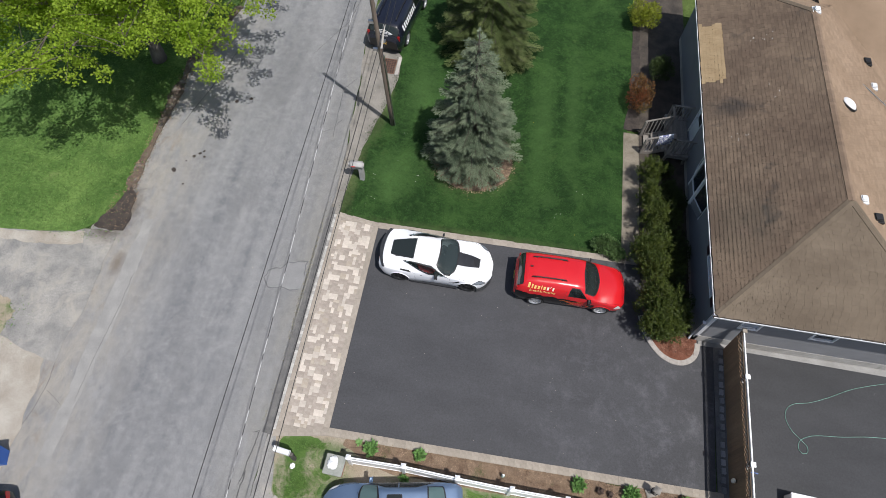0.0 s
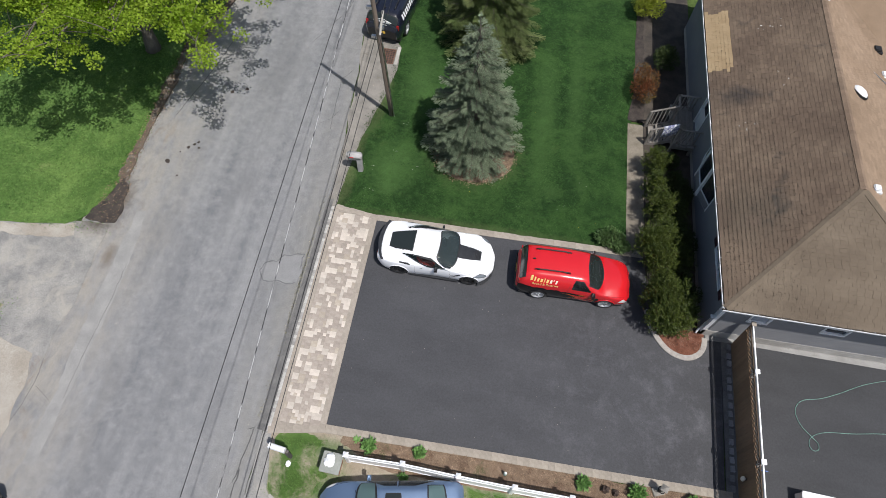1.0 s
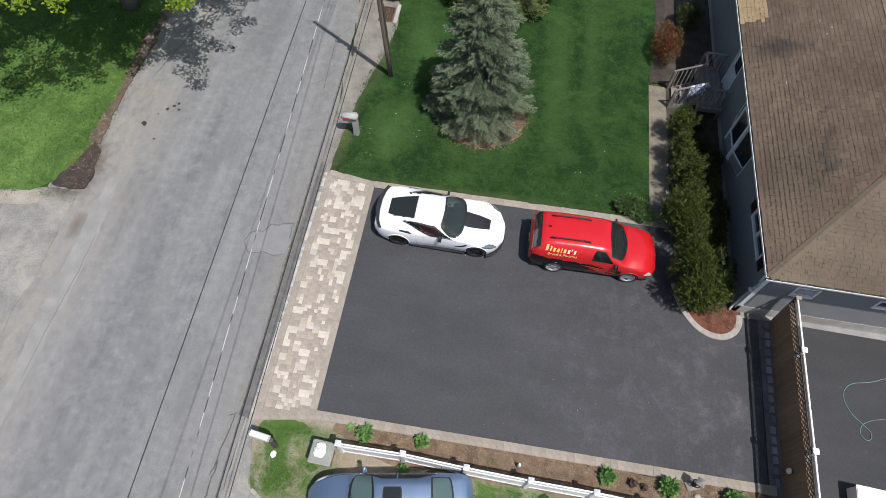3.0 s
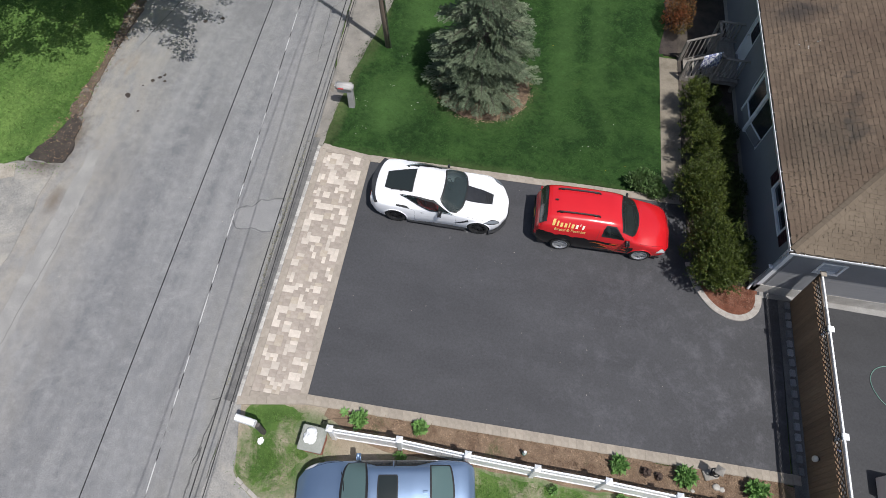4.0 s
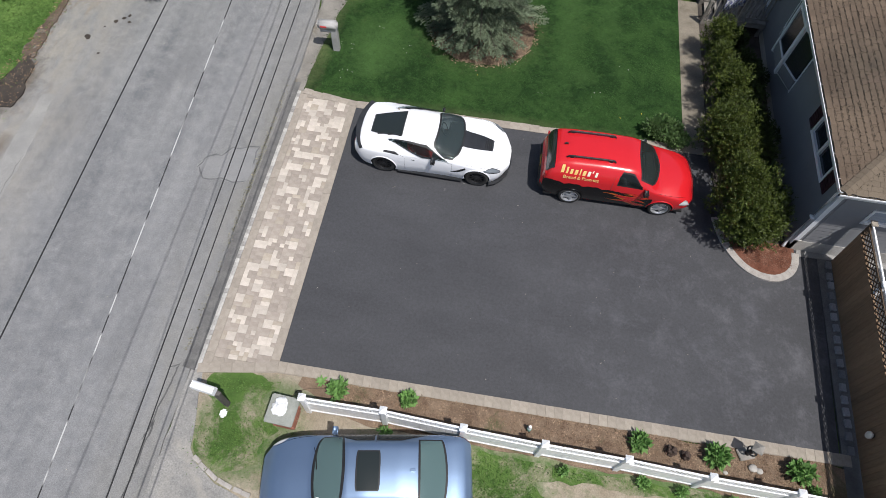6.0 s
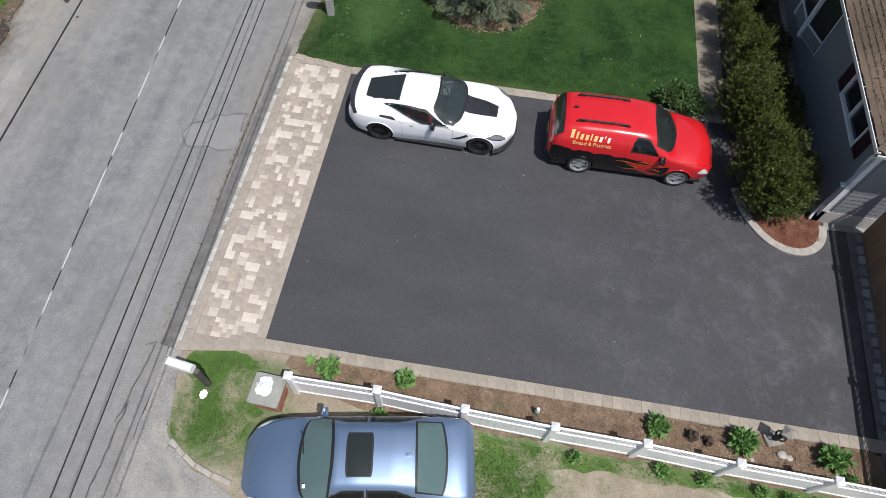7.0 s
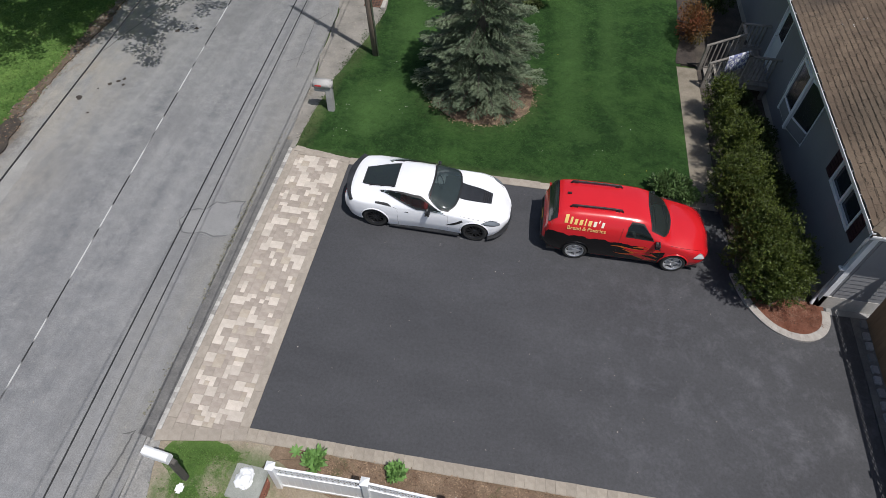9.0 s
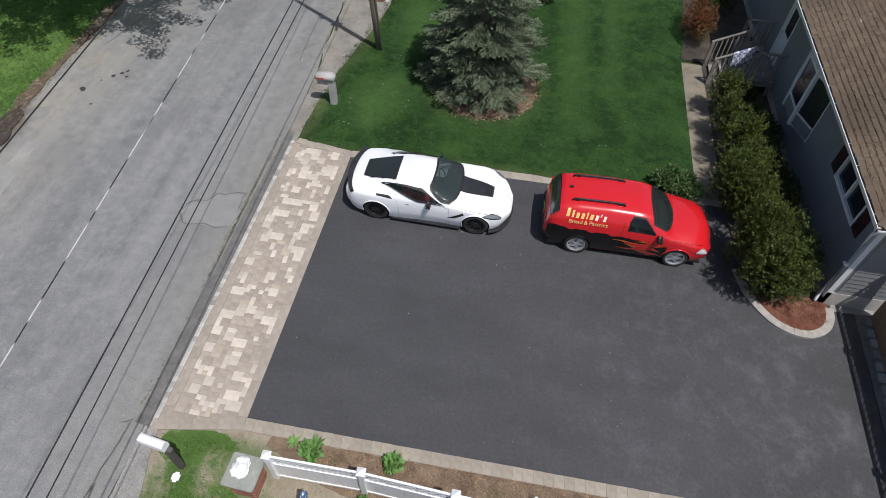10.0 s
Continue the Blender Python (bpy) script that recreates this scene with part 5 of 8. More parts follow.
def delivery_wagon(m, name, label_text, paint, rim, low_black):
    t = thing(name, label_text, "van", m)
    s = Shell(wagon_rows(), crown=0.06)
    RA, FA, R = -1.30, 1.32, 0.325

    def label(x, seg, u, z, side):
        for cx in (RA, FA):
            if seg < 3 and (x - cx) ** 2 + (z - R) ** 2 < 0.375 ** 2:
                return None
        if seg < 3 and -0.25 < x < 0.88:
            return "door_left" if side > 0 else "door_right"
        return "body"
    wind = Pane(False, 19.2, 42.8, lambda R: 0.44 - 0.04 * (1 - abs(R - 31) / 11.8) + 0.06 * (abs(R - 31) / 11.8) ** 2, lambda R: 0.86 + 0.24 * (1 - (abs(R - 31) / 11.8) ** 2))
    rear = Pane(False, 20.0, 42.0, lambda R: -2.13, lambda R: -1.93)
    flank = Pane(True, -0.12, 0.62, lambda x: 14.0, lambda x: 14.02 + 7.0 * min(1, (x + 0.125) / 0.08) ** 0.5 * min(1, (0.635 - x) / 0.36) ** 0.75, 0.10)
    for nm, bm in s.split(label, [wind, rear, *both(flank)]).items():
        part(nm.replace("_left", "").replace("_right", ""), bm, paint, t, "", True)
    wind.build(s, t, "windshield", VAN_GLASS, BLACK)
    rear.build(s, t, "rear_window", TINT, BLACK, ns=12, nt=4, lift=0.012)
    for w in both(flank):
        w.build(s, t, "side_window", DARK_GLASS, BLACK)
    if low_black:
        for w in both(Pane(True, -2.16, 1.0, lambda x: 0.2, lambda x: s.row_at(x, 0.95 - 0.045 * (x + 2.1) - 0.022 * math.sin(x * 11.0) - 0.012 * math.sin(x * 23.0) - 0.13 * max(0, x - 0.1) ** 1.2))):
            black_side(s, w, t, [(RA, R), (FA, R)])
        part("rear_bumper", boxes((-2.27, -0.74, 0.36, -2.0, 0.74, 0.66), bevel=0.06), BLACK, t, "black rear bumper", True)
    part("tail_panel", s.cap(-1), BLACK, t)
    part("nose_panel", s.cap(1), BLACK, t)
    part("underbody", boxes((-2.05, -0.78, 0.18, 2.0, 0.78, 0.26)), BLACK, t)
    for cx in (RA, FA):
        for sd in (-1, 1):
            part("wheel_arch", arch_lip(s, cx, 0.375, sd, 0.02, 0.24, R), DARK_PAINT if (low_black and cx < 0) else paint, t, smooth=True)
            part("arch_liner", boxes((cx - 0.4, sd * 0.52 - 0.02, 0.22, cx + 0.4, sd * 0.52 + 0.02, 0.76)), BLACK, t)
            add_wheel(t, cx, sd * 0.775, R, 0.22, sd, rim, 5, 0.25)
    cabin_parts(t, [0.05], GREY_SEAT, 0.66, 0.35, 0.62, 0.92, 1)
    for sd in (-1, 1):
        mirror_part(t, 0.72, 0.86, 0.98, sd, BLACK)
        # roof rack bar on feet
        y = 0.43
        pts = [(x, sd * y, s.at(x, 31)[1] + 0.03) for x in [-1.58 + k * 0.125 for k in range(11)]]
        part("roof_bar", tube([(pts[0][0] - 0.05, sd * y, 1.52)] + pts + [(pts[-1][0] + 0.05, sd * y, 1.54)], 0.024, 8), BLACK, t, "black roof rack bar", True)
        for x in (-1.5, -0.42):
            part("bar_foot", boxes((x - 0.05, sd * y - 0.022, 1.50, x + 0.05, sd * y + 0.022, s.at(x, 31)[1] + 0.02)), BLACK, t)
        part("door_seam", seam(s, [(0.88, 2), (0.86, 11), (0.70, 12.9)], sd), BLACK, t)
        part("door_seam", seam(s, [(-0.25, 2), (-0.25, 12), (-0.22, 18)], sd), BLACK, t)
        part("tail_light", boxes((-2.15, sd * 0.70 - 0.06, 0.85, -2.10, sd * 0.70 + 0.06, 1.1)), RED_LENS, t)
        part("door_handle", patch_on(s, [(-0.15, 0.86), (0.03, 0.86), (0.03, 0.89), (-0.15, 0.89)], sd, 0.008), paint, t)
        part("hood_seam", seam(s, [(1.08, 14.0), (1.5, 14.6), (1.95, 15.6)], sd), DARK_PAINT, t)
    for w in both(Pane(True, 1.76, 2.08, lambda x: 8.4, lambda x: 8.5 + 5.2 * (1 - ((x - 1.92) / 0.165) ** 2))):
        w.build(s, t, "headlight", LENS, ALLOY, ns=10, lift=0.012, label="clear headlight")
    part("antenna", boxes((-1.72, -0.02, 1.52, -1.62, 0.02, 1.585)), BLACK, t)
    part("number_plate", boxes((-2.262, -0.16, 0.62, -2.25, 0.16, 0.74)), PLATE, t)
    part("wiper", tube([(1.0, -0.35, 1.09), (0.88, 0.0, 1.24), (0.86, 0.3, 1.25)], 0.01, 5), BLACK, t)
    return t, s


coupe = sports_coupe(pose(-1.26, 11.40, 0.012, 0, 0, -0.6))
van, van_shell = delivery_wagon(pose(4.03, 11.24, 0.012, 0, 0, 0.8) @ Matrix.Diagonal((0.975, 1, 1, 1)), "delivery_van", "red panel van with black flame side graphics on the driveway", RED_PAINT, ALLOY, True)


def side_sign(t, s):
    """Sign on the flank: a name as plain bars, two words below, flame tongues on the black sill."""
    y = s.at(-1.0, s.row_at(-1.0, 0.96))[0]
    widths = [0.085, 0.055, 0.075, 0.08, 0.035, 0.085, 0.075, 0.025, 0.065]
    tall = [0.17, 0.15, 0.12, 0.12, 0.15, 0.12, 0.12, 0.06, 0.12]
    x = -1.74
    for i, (w, h) in enumerate(zip(widths, tall)):
        z = 1.25 if i != 7 else 1.34
        ra, rb = s.row_at(x, z, 9, 22), s.row_at(x, z + h, 9, 22)
        bm = bmesh.new()
        edge = [[bm.verts.new(s.lifted(x + w * uu + 0.02 * ff, ra + (rb - ra) * ff, 0.012)) for uu in (0.0, 1.0)] for ff in (0.0, 0.2, 0.4, 0.6, 0.8, 1.0)]
        for p, q in zip(edge, edge[1:]):
            bm.faces.new((p[0], p[1], q[1], q[0]))
        part("sign_bar", bm, YELLOW if i < 6 else CREAM, t, "yellow sign bar" if i < 6 else "cream sign bar")
        x += w + 0.054
    yb = s.at(-1.2, s.row_at(-1.2, 1.06, 5, 20))[0]
    words("Bread & Pastries", 0.155, YELLOW, t, pose(-1.15, -(yb - 0.008), 1.165, 74, 0, 0))
    tongues = [(-0.42, 0.74, 1.10, 0.046), (-0.10, 0.62, 0.95, 0.05), (-0.30, 0.50, 1.10, 0.042), (0.16, 0.80, 0.72, 0.04), (0.25, 0.40, 0.66, 0.04), (-0.05, 0.70, 0.45, 0.026)]
    for i, (x0, z0, ln, th) in enumerate(tongues):
        up, dn = [], []
        for k in range(13):
            u = k / 12
            xx = x0 + ln * u
            zz = z0 - 0.10 * u + 0.03 * math.sin(u * 8.5 + i * 1.7)
            hh = th * (0.10 + 1.25 * math.sin(math.pi * min(1.0, u * 1.02) ** 1.6))
            up.append((xx, zz + hh))
            dn.append((xx, zz - hh))
        part("flame", patch_on(s, up + dn[::-1], -1, 0.006), ORANGE, t, "orange flame graphic")
        core_up = [(a[0], a[1] - 0.013) for a in up[4:12]]
        core_dn = [(a[0], a[1] + 0.013) for a in dn[4:12]]
        part("flame_core", patch_on(s, core_up + core_dn[::-1], -1, 0.009), RED_PAINT, t)


side_sign(van, van_shell)


# blue saloon ------------------------------------------------------------------------------------------
def saloon(m, name, label_text, paint, glass_mat, roof_hatch=True):
    t = thing(name, label_text, "car", m)
    rows = [(-2.37, .68, .40, .74, .60, .84), (-2.30, .80, .30, .86, .66, .98), (-2.1, .855, .24, .93, .70, 1.06), (-1.84, .87, .20, .95, .68, 1.10), (-1.66, .88, .19, .95, .62, 1.16), (-1.22, .88, .18, .94, .57, 1.375),
            (-.80, .88, .18, .93, .57, 1.445), (0.0, .88, .18, .92, .57, 1.465), (.44, .88, .18, .915, .575, 1.43), (.78, .88, .18, .91, .60, 1.26), (1.14, .88, .18, .905, .66, 1.02),
            (1.4, .88, .19, .87, .66, .96), (1.75, .86, .21, .80, .62, .88), (2.05, .78, .24, .70, .56, .78), (2.25, .64, .28, .58, .46, .64), (2.37, .44, .34, .46, .32, .50)]
    s = Shell(rows, crown=0.05)
    RA, FA, R = -1.42, 1.43, 0.325

    def label(x, seg, u, z, side):
        for cx in (RA, FA):
            if seg < 3 and (x - cx) ** 2 + (z - R) ** 2 < 0.37 ** 2:
                return None
        if seg < 3 and -1.05 < x < 0.80:
            return ("front_door" if x > -0.25 else "rear_door") + ("_left" if side > 0 else "_right")
        return "body"
    wind = Pane(False, 17.2, 44.8, lambda R: 0.40 + 0.10 * (abs(R - 31) / 13.8) ** 2, lambda R: 0.97 + 0.20 * (1 - (abs(R - 31) / 13.8) ** 2), 0.085)
    rear = Pane(False, 19.6, 42.4, lambda R: -1.70 - 0.12 * (1 - (abs(R - 31) / 11.4) ** 2), lambda R: -1.17, 0.075)
    front_w = Pane(True, -0.20, 0.82, lambda x: 14.0, lambda x: 14.02 + 6.4 * min(1, (0.84 - x) / 0.62) ** 0.75, 0.09)
    rear_w = Pane(True, -1.42, -0.24, lambda x: 14.0 + 0.8 * max(0, -0.9 - x), lambda x: 14.02 + 0.8 * max(0, -0.9 - x) + 6.4 * min(1, (x + 1.43) / 0.62) ** 0.7)
    panes = [wind, rear, *both(front_w), *both(rear_w)]
    for nm, bm in s.split(label, panes).items():
        part(nm.replace("_left", "").replace("_right", ""), bm, paint, t, "", True)
    wind.build(s, t, "windshield", glass_mat, BLACK)
    rear.build(s, t, "rear_window", glass_mat, BLACK)
    for w in both(front_w) + both(rear_w):
        w.build(s, t, "side_window", DARK_GLASS, BLACK)
    if roof_hatch:
        Pane(False, 24.4, 37.6, lambda R: -0.36 + 0.03 * (abs(R - 31) / 6.6) ** 6, lambda R: 0.17 - 0.03 * (abs(R - 31) / 6.6) ** 6).build(s, t, "sunroof", TINT, BLACK, lift=0.008)
    part("tail_panel", s.cap(-1), paint, t)
    part("nose_panel", s.cap(1), BLACK, t)
    part("underbody", boxes((-2.2, -0.78, 0.16, 2.1, 0.78, 0.24)), BLACK, t)
    for cx in (RA, FA):
        for sd in (-1, 1):
            part("wheel_arch", arch_lip(s, cx, 0.37, sd, 0.016, 0.2, R), paint, t, smooth=True)
            part("arch_liner", boxes((cx - 0.4, sd * 0.52 - 0.02, 0.2, cx + 0.4, sd * 0.52 + 0.02, 0.74)), BLACK, t)
            add_wheel(t, cx, sd * 0.77, R, 0.215, sd, ALLOY, 7, 0.225)
    cabin_parts(t, [0.10, -0.85], GREY_SEAT, 0.66, 0.3, 0.55, 0.94, 1)
    for sd in (-1, 1):
        mirror_part(t, 0.72, 0.87, 0.92, sd, paint)
        for pts in ([(0.92, 2), (0.92, 11), (0.78, 12.9)], [(-0.25, 1), (-0.25, 12), (-0.25, 21)], [(-1.05, 6), (-1.15, 12), (-1.30, 14)], [(1.14, 14.0), (1.55, 14.8), (2.05, 17)], [(-1.75, 14.0), (-1.95, 14.4), (-2.2, 14.6)]):
            part("panel_seam", seam(s, pts, sd), DARK_PAINT, t)
        part("window_trim", seam(s, [(0.86, 13.6), (0.3, 13.9), (-0.6, 13.9), (-1.4, 14.4)], sd, 0.009), ALLOY, t)
        part("wiper", tube([(1.15, sd * 0.35 - 0.2, 1.03), (1.08, sd * 0.35 + 0.05, 1.09), (1.05, sd * 0.35 + 0.28, 1.12)], 0.011, 5), BLACK, t)
    for w in both(Pane(True, 1.76, 2.16, lambda x: 11.8, lambda x: 11.9 + 4.6 * (1 - ((x - 1.98) / 0.23) ** 2))):
        w.build(s, t, "headlight", LENS, ALLOY, ns=12, lift=0.010, label="clear headlight")
    for w in both(Pane(True, -2.33, -2.0, lambda x: 9.0, lambda x: 9.1 + 6.4 * min(1, max(0.0, -1.99 - x) / 0.28) ** 0.7)):
        w.build(s, t, "tail_light", RED_LENS, RED_LENS, ns=12, lift=0.010, label="red tail light")
    part("antenna", boxes((-1.12, -0.025, 1.39, -1.00, 0.025, 1.46), bevel=0.008), paint, t)
    part("sticker", boxes((0.95, 0.50, 1.15, 1.01, 0.58, 1.165)), WHITE_VINYL_SIGN, t)
    return t


blue_car = saloon(pose(-1.22, 1.98, 0.0, 0, 0, 189.5) @ Matrix.Scale(0.97, 4), "blue_car", "metallic blue saloon with a dark sunroof beside the white fence", BLUE_PAINT, GREEN_GLASS)
navy_van, navy_shell = delivery_wagon(pose(-5.45, 25.05, 0.0, 0, 0, 82) @ Matrix.Scale(1.08, 4), "navy_van", "dark navy panel van with white lettering parked at the roadside", NAVY_PAINT, ALLOY, False)
# its rear sign: a diamond outline with a bar for the name and two words
for a, b in zip([(-0.42, 0.0), (0.0, 0.16), (0.42, 0.0), (0.0, -0.16)], [(0.0, 0.16), (0.42, 0.0), (0.0, -0.16), (-0.42, 0.0)]):
    part("sign_line", tube([(-2.16 + 0.08 * (0.3 + a[1]), a[0], 1.16 + a[1]), (-2.16 + 0.08 * (0.3 + b[1]), b[0], 1.16 + b[1])], 0.012, 5), WHITE_VINYL_SIGN, navy_van)
for i in range(8):
    part("sign_bar", boxes((-2.165, -0.34 + i * 0.085, 1.12, -2.13, -0.28 + i * 0.085, 1.22)), WHITE_VINYL_SIGN, navy_van, "white sign bar")
words("& PASTRIES", 0.09, WHITE_VINYL_SIGN, navy_van, pose(-2.185, 0.0, 1.05, 78, 0, -90))
for i in range(9):
    for side in (-1,):
        y0, z0 = navy_shell.at(-1.7 + i * 0.19, navy_shell.row_at(-1.7 + i * 0.19, 1.12, 9, 22))
        bm = bmesh.new()
        bm.faces.new([bm.verts.new(navy_shell.lifted(-1.7 + i * 0.19 + a, navy_shell.row_at(-1.7 + i * 0.19, zz, 9, 22), 0.012)) for a, zz in ((0, 1.10), (0.12, 1.10), (0.13, 1.32), (0.01, 1.32))])
        part("sign_bar", bm, WHITE_VINYL_SIGN, navy_van, "white sign bar")


# ---- plants ----
def leaf_stuff(name, c1, c2, vary=0.35, rough=0.6, trans=0.25, scale=0.6):
    m, nt, b, tc = start(name)
    col = ramp_mix(nt, band(nt, noise_of(nt, tc, scale, 4, 0.6), 0.35, 0.65), c1, c2)
    rnd = nt.nodes.new("ShaderNodeNewGeometry").outputs["Random Per Island"]
    h = nt.nodes.new("ShaderNodeHueSaturation")
    nt.links.new(col, h.inputs["Color"])
    r = nt.nodes.new("ShaderNodeMapRange")
    r.inputs["To Min"].default_value, r.inputs["To Max"].default_value = 1 - vary, 1 + vary
    nt.links.new(rnd, r.inputs["Value"])
    nt.links.new(r.outputs[0], h.inputs["Value"])
    nt.links.new(h.outputs[0], b.inputs["Base Color"])
    b.inputs["Roughness"].default_value = rough
    b.inputs["Specular IOR Level"].default_value = 0.3
    if trans:
        tl = nt.nodes.new("ShaderNodeBsdfTranslucent")
        nt.links.new(h.outputs[0], tl.inputs[0])
        mix = nt.nodes.new("ShaderNodeMixShader")
        mix.inputs[0].default_value = trans
        nt.links.new(b.outputs[0], mix.inputs[1])
        nt.links.new(tl.outputs[0], mix.inputs[2])
        nt.links.new(mix.outputs[0], nt.nodes["Material Output"].inputs["Surface"])
    return m


MAPLE_LEAF = leaf_stuff("maple_leaf", (0.27, 0.40, 0.035), (0.38, 0.51, 0.06), 0.3, 0.6, 0.58)
BLUE_NEEDLE = leaf_stuff("blue_spruce_needle", (0.125, 0.170, 0.108), (0.225, 0.272, 0.178), 0.35, 0.7, 0.12)
GREEN_NEEDLE = leaf_stuff("green_spruce_needle", (0.100, 0.145, 0.045), (0.160, 0.195, 0.075), 0.35, 0.7, 0.12)
HEDGE_LEAF = leaf_stuff("hedge_leaf", (0.045, 0.069, 0.014), (0.092, 0.117, 0.021), 0.5, 0.45, 0.15, 1.5)
LIME_LEAF = leaf_stuff("lime_leaf", (0.20, 0.24, 0.02), (0.28, 0.31, 0.035), 0.3)
RUST_LEAF = leaf_stuff("rusty_leaf", (0.20, 0.055, 0.025), (0.11, 0.10, 0.03), 0.4)
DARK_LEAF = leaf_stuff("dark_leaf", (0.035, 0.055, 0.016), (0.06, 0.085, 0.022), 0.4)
HOSTA_LEAF = leaf_stuff("broad_leaf", (0.15, 0.30, 0.085), (0.22, 0.38, 0.12), 0.25, 0.5)
GRASS_BLADE = leaf_stuff("grass_blade", (0.021, 0.056, 0.015), (0.052, 0.112, 0.029), 0.35, 0.8, 0.35, 0.9)
GRASS_BRIGHT = leaf_stuff("bright_grass_blade", (0.095, 0.19, 0.045), (0.155, 0.255, 0.075), 0.45, 0.8, 0.5, 0.7)
CLUMP_LEAF = leaf_stuff("clump_leaf", (0.068, 0.132, 0.040), (0.140, 0.212, 0.080), 0.4, 0.5)
BARK = surf("bark", (0.10, 0.085, 0.07), (0.17, 0.15, 0.125), 3, 30, 0.95, 0.8, 0.02, stretch=(1, 1, 0.3))
FLOWER = surf("yellow_flower", (0.75, 0.55, 0.03), (0.8, 0.65, 0.06), 3, 40, 0.6, 0.0)
RNG = np.random.default_rng(7)


def unit(a):
    return a / np.maximum(np.linalg.norm(a, axis=-1, keepdims=True), 1e-9)


def leaves(name, base, direction, length, width, mat, fold=0.25):
    """Folded diamond leaves from base points along directions, as one mesh."""
    n = len(base)
    d = unit(np.asarray(direction, float))
    up = RNG.normal(size=(n, 3)) * 0.6 + np.array([0, 0, 1.0])
    side = unit(np.cross(d, up))
    nor = unit(np.cross(side, d))
    length, width = np.broadcast_to(length, n)[:, None], np.broadcast_to(width, n)[:, None]
    mid = base + d * length * 0.5
    v = np.stack([base, mid + side * width / 2 + nor * width * fold, base + d * length, mid - side * width / 2 + nor * width * fold], 1).reshape(-1, 3)
    i = np.arange(n)[:, None] * 4
    f = np.concatenate([i + [0, 1, 2], i + [0, 2, 3]], 0)
    me = bpy.data.meshes.new(name)
    me.vertices.add(len(v))
    me.vertices.foreach_set("co", v.astype(np.float32).ravel())
    me.loops.add(f.size)
    me.loops.foreach_set("vertex_index", f.astype(np.int32).ravel())
    me.polygons.add(len(f))
    me.polygons.foreach_set("loop_start", (np.arange(len(f)) * 3).astype(np.int32))
    me.update(calc_edges=True)
    me.materials.append(mat)
    return me


def limb(bm_list, p, q, r0, r1, sag=0.0, wob=0.15, n=7):
    p, q = np.array(p, float), np.array(q, float)
    pts = []
    L = np.linalg.norm(q - p)
    for k in range(n):
        u = k / (n - 1)
        w = math.sin(math.pi * u) * L * wob * 0.3
        pts.append(tuple(p + (q - p) * u + RNG.normal(size=3) * w * 0.35 + np.array([0, 0, sag * math.sin(math.pi * u)])))
    bm_list.append(tube(pts, [r0 + (r1 - r0) * k / (n - 1) for k in range(n)], 6))
    return pts


def join(bms):
    out = bmesh.new()
    for b in bms:
        me = bpy.data.meshes.new("tmp")
        b.to_mesh(me)
        b.free()
        out.from_mesh(me)
        bpy.data.meshes.remove(me)
    return out


def maple(x, y):
    t = thing("maple_tree", "broad maple tree in fresh yellow-green leaf beside the road", "tree", Matrix.Translation((x, y, 0)))
    wood = []
    trunk = tube([(0, 0, -0.1), (0.05, 0, 0.5), (0.1, 0.1, 1.6), (0.0, 0.1, 3.0), (0.1, 0.0, 4.2)], [0.42, 0.33, 0.28, 0.26, 0.22], 12)
    part("trunk", trunk, BARK, t, smooth=True)
    tips = []
    for k in range(42):
        a = k * 2.399
        rr = 2.0 + 5.3 * math.sqrt((k + 0.5) / 42)
        top = 11.0 - 5.6 * (rr / 7.3) ** 1.6 + RNG.normal() * 0.5
        q = (rr * math.cos(a), rr * math.sin(a), max(4.9, top))
        pts = limb(wood, (RNG.normal() * 0.1, RNG.normal() * 0.1, 2.6 + 1.6 * RNG.random()), q, 0.085, 0.02, 0.5, 0.25, 9)
        for u in (4, 5, 6, 7, 8):
            for _ in range(3):
                d = RNG.normal(size=3) * (0.8, 0.8, 0.45)
                e = np.array(pts[u]) + d * 1.15
                limb(wood, pts[u], e, 0.018, 0.006, 0.1, 0.3, 4)
                tips.append(e)
                tips.append(np.array(pts[u]) + d * 0.6)
    part("limb", join(wood), BARK, t)
    tips = np.array(tips)
    base, dirs = [], []
    for c in tips:
        for _ in range(2):
            cc = c + RNG.normal(size=3) * (0.28, 0.28, 0.14)
            n = 54
            p = RNG.normal(size=(n, 3))
            p = unit(p) * RNG.random((n, 1)) ** 0.4 * (0.30, 0.30, 0.17)
            base.append(cc + p)
            dirs.append(p * (1, 1, 0.6) + RNG.normal(size=(n, 3)) * 0.12 + (0, 0, 0.05))
    base, dirs = np.concatenate(base), np.concatenate(dirs)
    part("crown", leaves("crown", base, dirs, RNG.uniform(0.07, 0.135, len(base)), RNG.uniform(0.065, 0.115, len(base)), MAPLE_LEAF), MAPLE_LEAF, t, "yellow-green leaf clusters with gaps")
    return t


